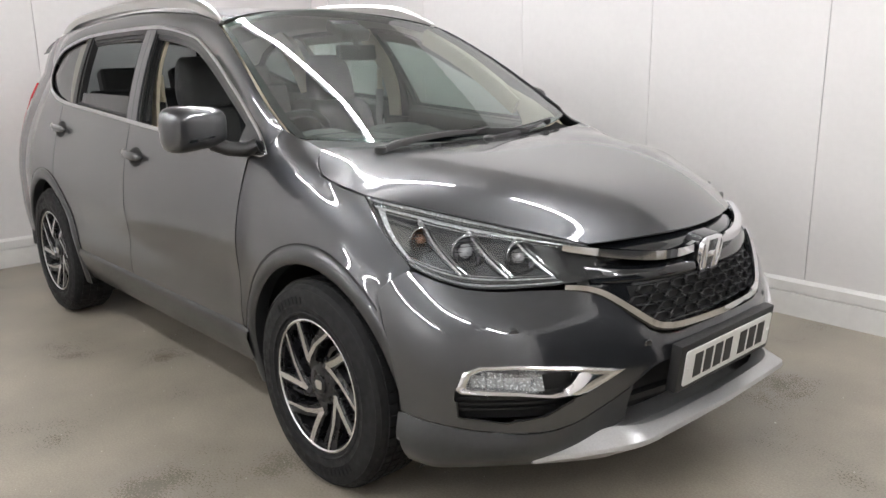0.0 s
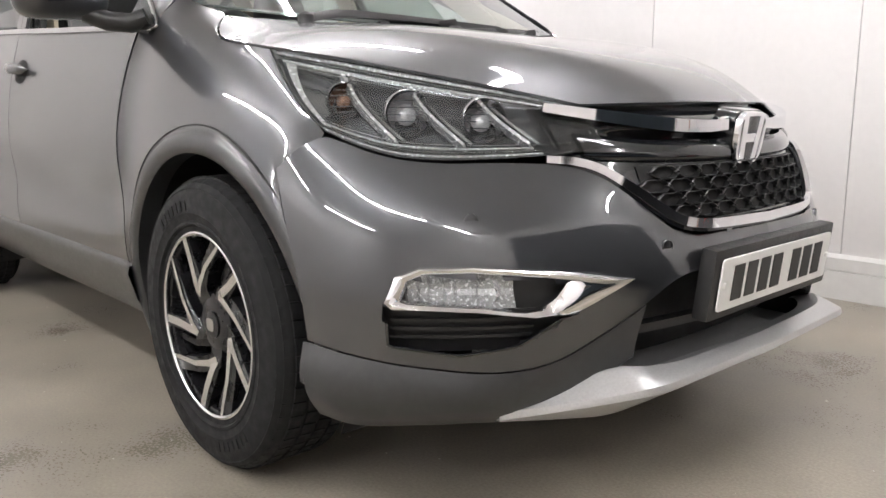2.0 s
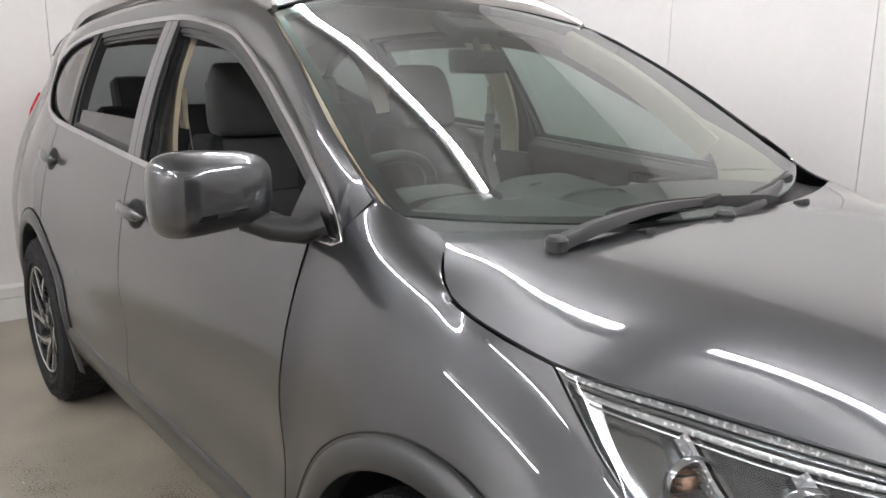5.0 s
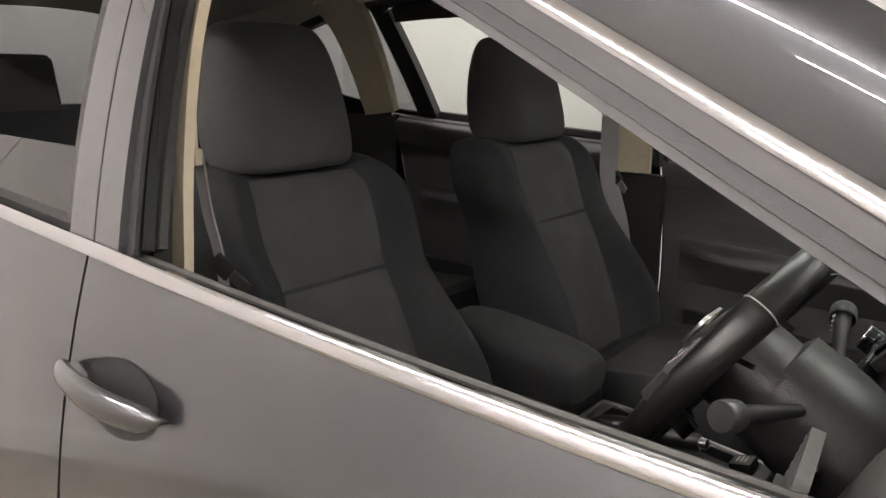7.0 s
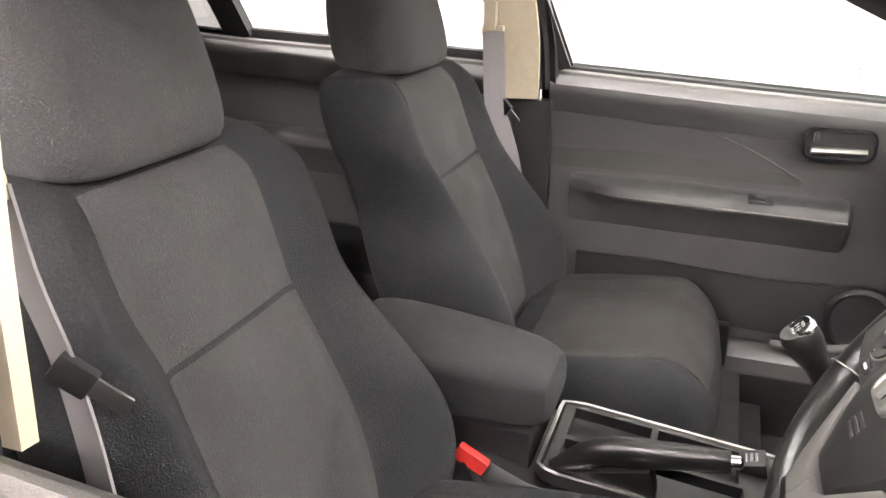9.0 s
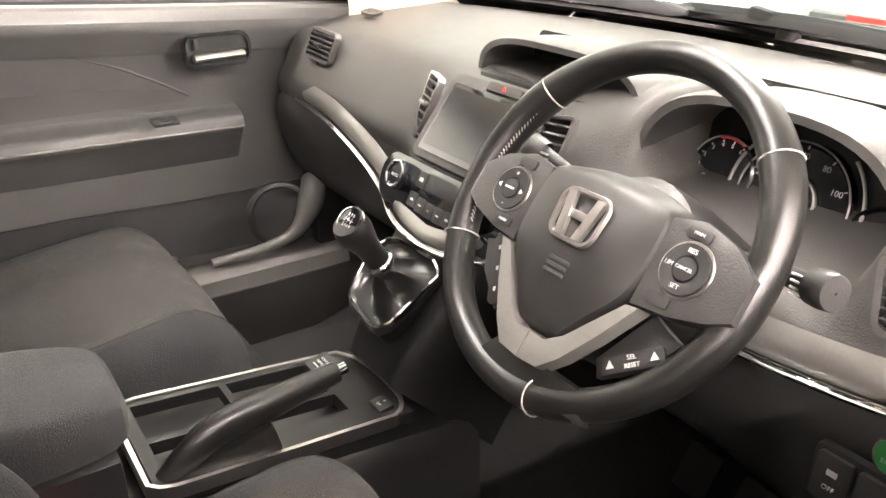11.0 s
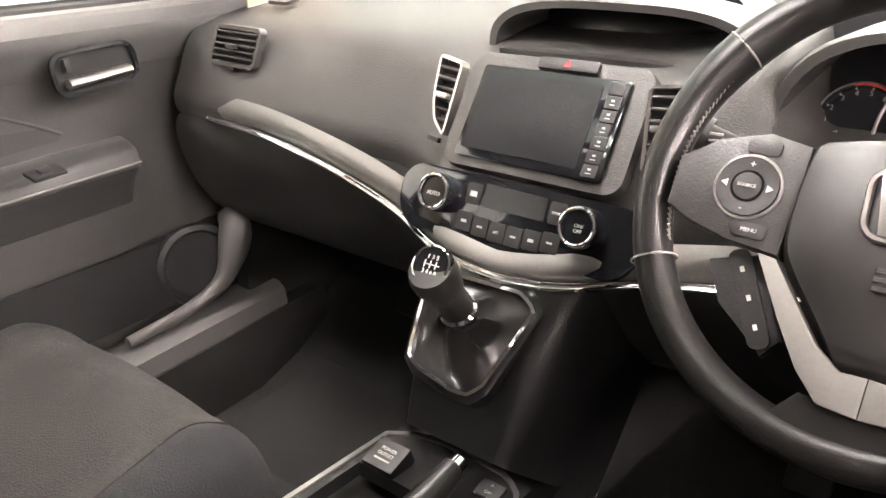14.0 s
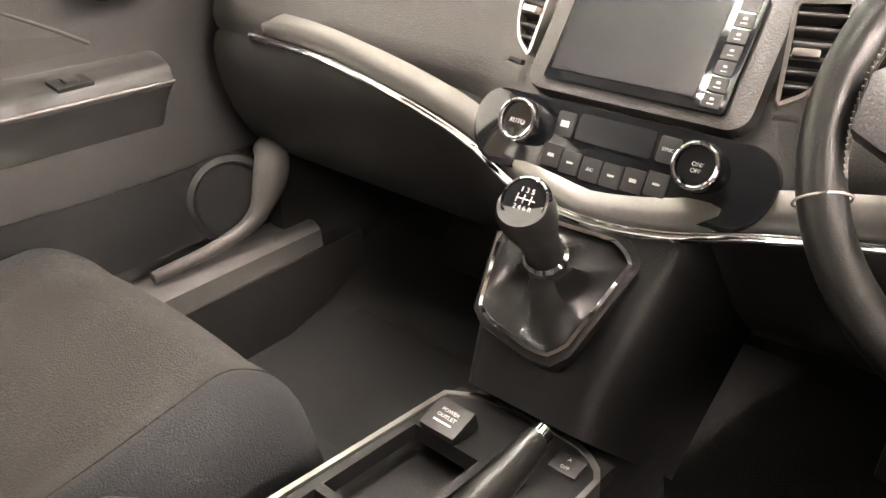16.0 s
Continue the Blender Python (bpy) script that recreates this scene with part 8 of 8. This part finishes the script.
# rear bench
def bench():
    b = part("rear_bench", box(0.50, 1.24, 0.16, pose(-2.18, 0, 0.60, 0, -4, 0), 0.05, 3), M_CLOTHSIDE, car, "black cloth rear bench")
    part("bench_back", box(0.14, 1.26, 0.62, pose(-2.52, 0, 0.90, 0, -16, 0), 0.045, 3), M_CLOTHSIDE, b, "black cloth bench back")
    for y in (-0.42, 0.0, 0.42):
        part("bench_headrest", box(0.09, 0.24, 0.15, pose(-2.63, y, 1.25, 0, -14, 0), 0.035, 3), M_CLOTH, b, "black cloth rear headrest")


bench()
part("load_cover", at_box(-3.45, -2.62, -0.64, 0.64, 1.02, 1.035, 0.004), M_HARD, car, "black load cover")

# the cabin fittings sit a little higher than first laid out
LIFT = 0.022
LIFTED = ("dashboard", "gear_console", "gear_lever", "floor_console", "handbrake", "armrest", "armrest_box", "seat", "steering_wheel", "door_pillar_trim", "belt_guide", "seat_belt", "door_aperture_seal", "rear_bench")
INNER = ("door_armrest", "insert_ridge", "door_insert", "handle_bezel", "handle_well", "inner_handle", "lock_knob", "window_switch", "window_switch_key", "armrest_highlight", "speaker", "pocket_swoop", "door_pocket")
for ob in list(car.children):
    stem = ob.name.split(".")[0]
    if stem in LIFTED:
        ob.location.z += LIFT
    if stem == "door_lining":
        for ch in ob.children:
            if ch.name.split(".")[0] in INNER:
                ch.location.z += LIFT

# ---------------------------------------------------------------- beyond the bonnet
bin_ = thing("waste_bin", "grey waste bin with a red front panel and open lid", "bin", at=(0, 0, 0))
BX, BY = 3.28, 1.56
bm_ = box(0.46, 0.56, 0.66, pose(BX, BY, 0.33, 0, 0, -5.5), 0.03, 2)
part("bin_body", bm_, material("grey_bin_plastic", (0.10, 0.10, 0.105), 0.5, grain=0.05), bin_, "grey plastic bin body")
part("bin_panel", box(0.006, 0.34, 0.40, pose(BX - 0.243, BY - 0.12, 0.47, 0, 0, -5.5), 0.002), M_REDPLASTIC, bin_, "red front panel")
part("bin_lid", box(0.50, 0.60, 0.03, pose(BX + 0.02, BY - 0.04, 0.685, 0, -6, -5.5), 0.01), material("light_grey_lid", (0.35, 0.36, 0.36), 0.5, grain=0.04), bin_, "pale grey lid")
part("bin_slot", box(0.004, 0.12, 0.10, pose(BX - 0.249, BY - 0.15, 0.32, 0, 0, -5.5)), M_BLACK, bin_)

# the bay's open end: posts, ground outside, a far pale blue wall
room_part("door_post", at_box(ROOM_U - 0.03, ROOM_U + 0.12, 1.68, 2.245, 0.0, ROOM_H), M_WALL, "white door post beside the open bay", smooth=False)
room_part("post_stripe", at_box(ROOM_U - 0.04, ROOM_U - 0.005, 2.248, 2.31, 0.0, 1.6), material("red_brown_paint", (0.35, 0.20, 0.16), 0.5, grain=0.1, grain_size=8), "worn red-brown painted stripe", smooth=False)
room_part("ground", at_box(ROOM_U + 0.2, 40, -20, 20, -0.12, -0.02), material("dark_asphalt", (0.055, 0.055, 0.058), 0.8, grain=0.3, grain_size=90, stain=0.15, stain_size=0.8), "dark asphalt yard outside the bay")
room_part("backdrop", at_box(20.0, 20.2, -20, 20, -0.02, 4.0), material("pale_blue_wall", (0.42, 0.52, 0.60), 0.6, stain=0.15, stain_size=0.5), "pale blue cladding across the yard")


# a dry leaf and pale specks of grit on the floor
def leaf(x, y, size, turn):
    bm = bmesh.new()
    n = 8
    top = [bm.verts.new((size * (k / n - 0.5), size * 0.30 * math.sin(math.pi * k / n) ** 0.8, 0.004 + 0.010 * math.sin(math.pi * k / n))) for k in range(n + 1)]
    low_ = [bm.verts.new((size * (k / n - 0.5), -size * 0.26 * math.sin(math.pi * k / n) ** 0.8, 0.006)) for k in range(1, n)]
    mid = [bm.verts.new((size * (k / n - 0.5), 0, 0.0035)) for k in range(1, n)]
    m_ = [top[0]] + mid + [top[-1]]
    l_ = [top[0]] + low_ + [top[-1]]
    for a, b in ((top, m_), (m_, l_)):
        for k in range(n):
            q = [a[k], a[k + 1], b[k + 1], b[k]]
            q = [v for i, v in enumerate(q) if v not in q[:i]]
            if len(q) > 2:
                bm.faces.new(q)
    bmesh.ops.transform(bm, matrix=pose(x, y, 0, 0, 0, turn), verts=bm.verts)
    return bm


fallen = thing("fallen_leaf", "small dry brown leaf lying on the concrete floor", "leaf")
part("blade", leaf(0.80, -0.62, 0.05, 30), material("dry_leaf", (0.16, 0.10, 0.05), 0.8, grain=0.2, grain_size=60), fallen, thick=0.0008)
M_GRIT = material("pale_grit", (0.62, 0.60, 0.56), 0.7, grain=0.1, grain_size=90)
rng = random.Random(7)
bm_ = bmesh.new()
for i in range(260):
    gx, gy, r = rng.uniform(-2.2, 2.2), rng.uniform(-2.2, 1.6), rng.uniform(0.0012, 0.0038) * (2.0 if i == 0 else 1.0)
    if i == 0:
        gx, gy = 0.85, 0.63
    vs = [bm_.verts.new((gx + r * math.cos(a), gy + r * math.sin(a) * rng.uniform(0.6, 1.0), 0.0002)) for a in (0.2, 1.3, 2.6, 3.7, 5.1)]
    tip = bm_.verts.new((gx, gy, r * 0.8))
    for k in range(5):
        bm_.faces.new((vs[k], vs[(k + 1) % 5], tip))
grit = part("floor_speck", bm_, M_GRIT, None, "pale specks of grit scattered on the concrete floor", smooth=False)
tagged(grit, "pale specks of grit scattered on the concrete floor", "grit", kind="stuff")
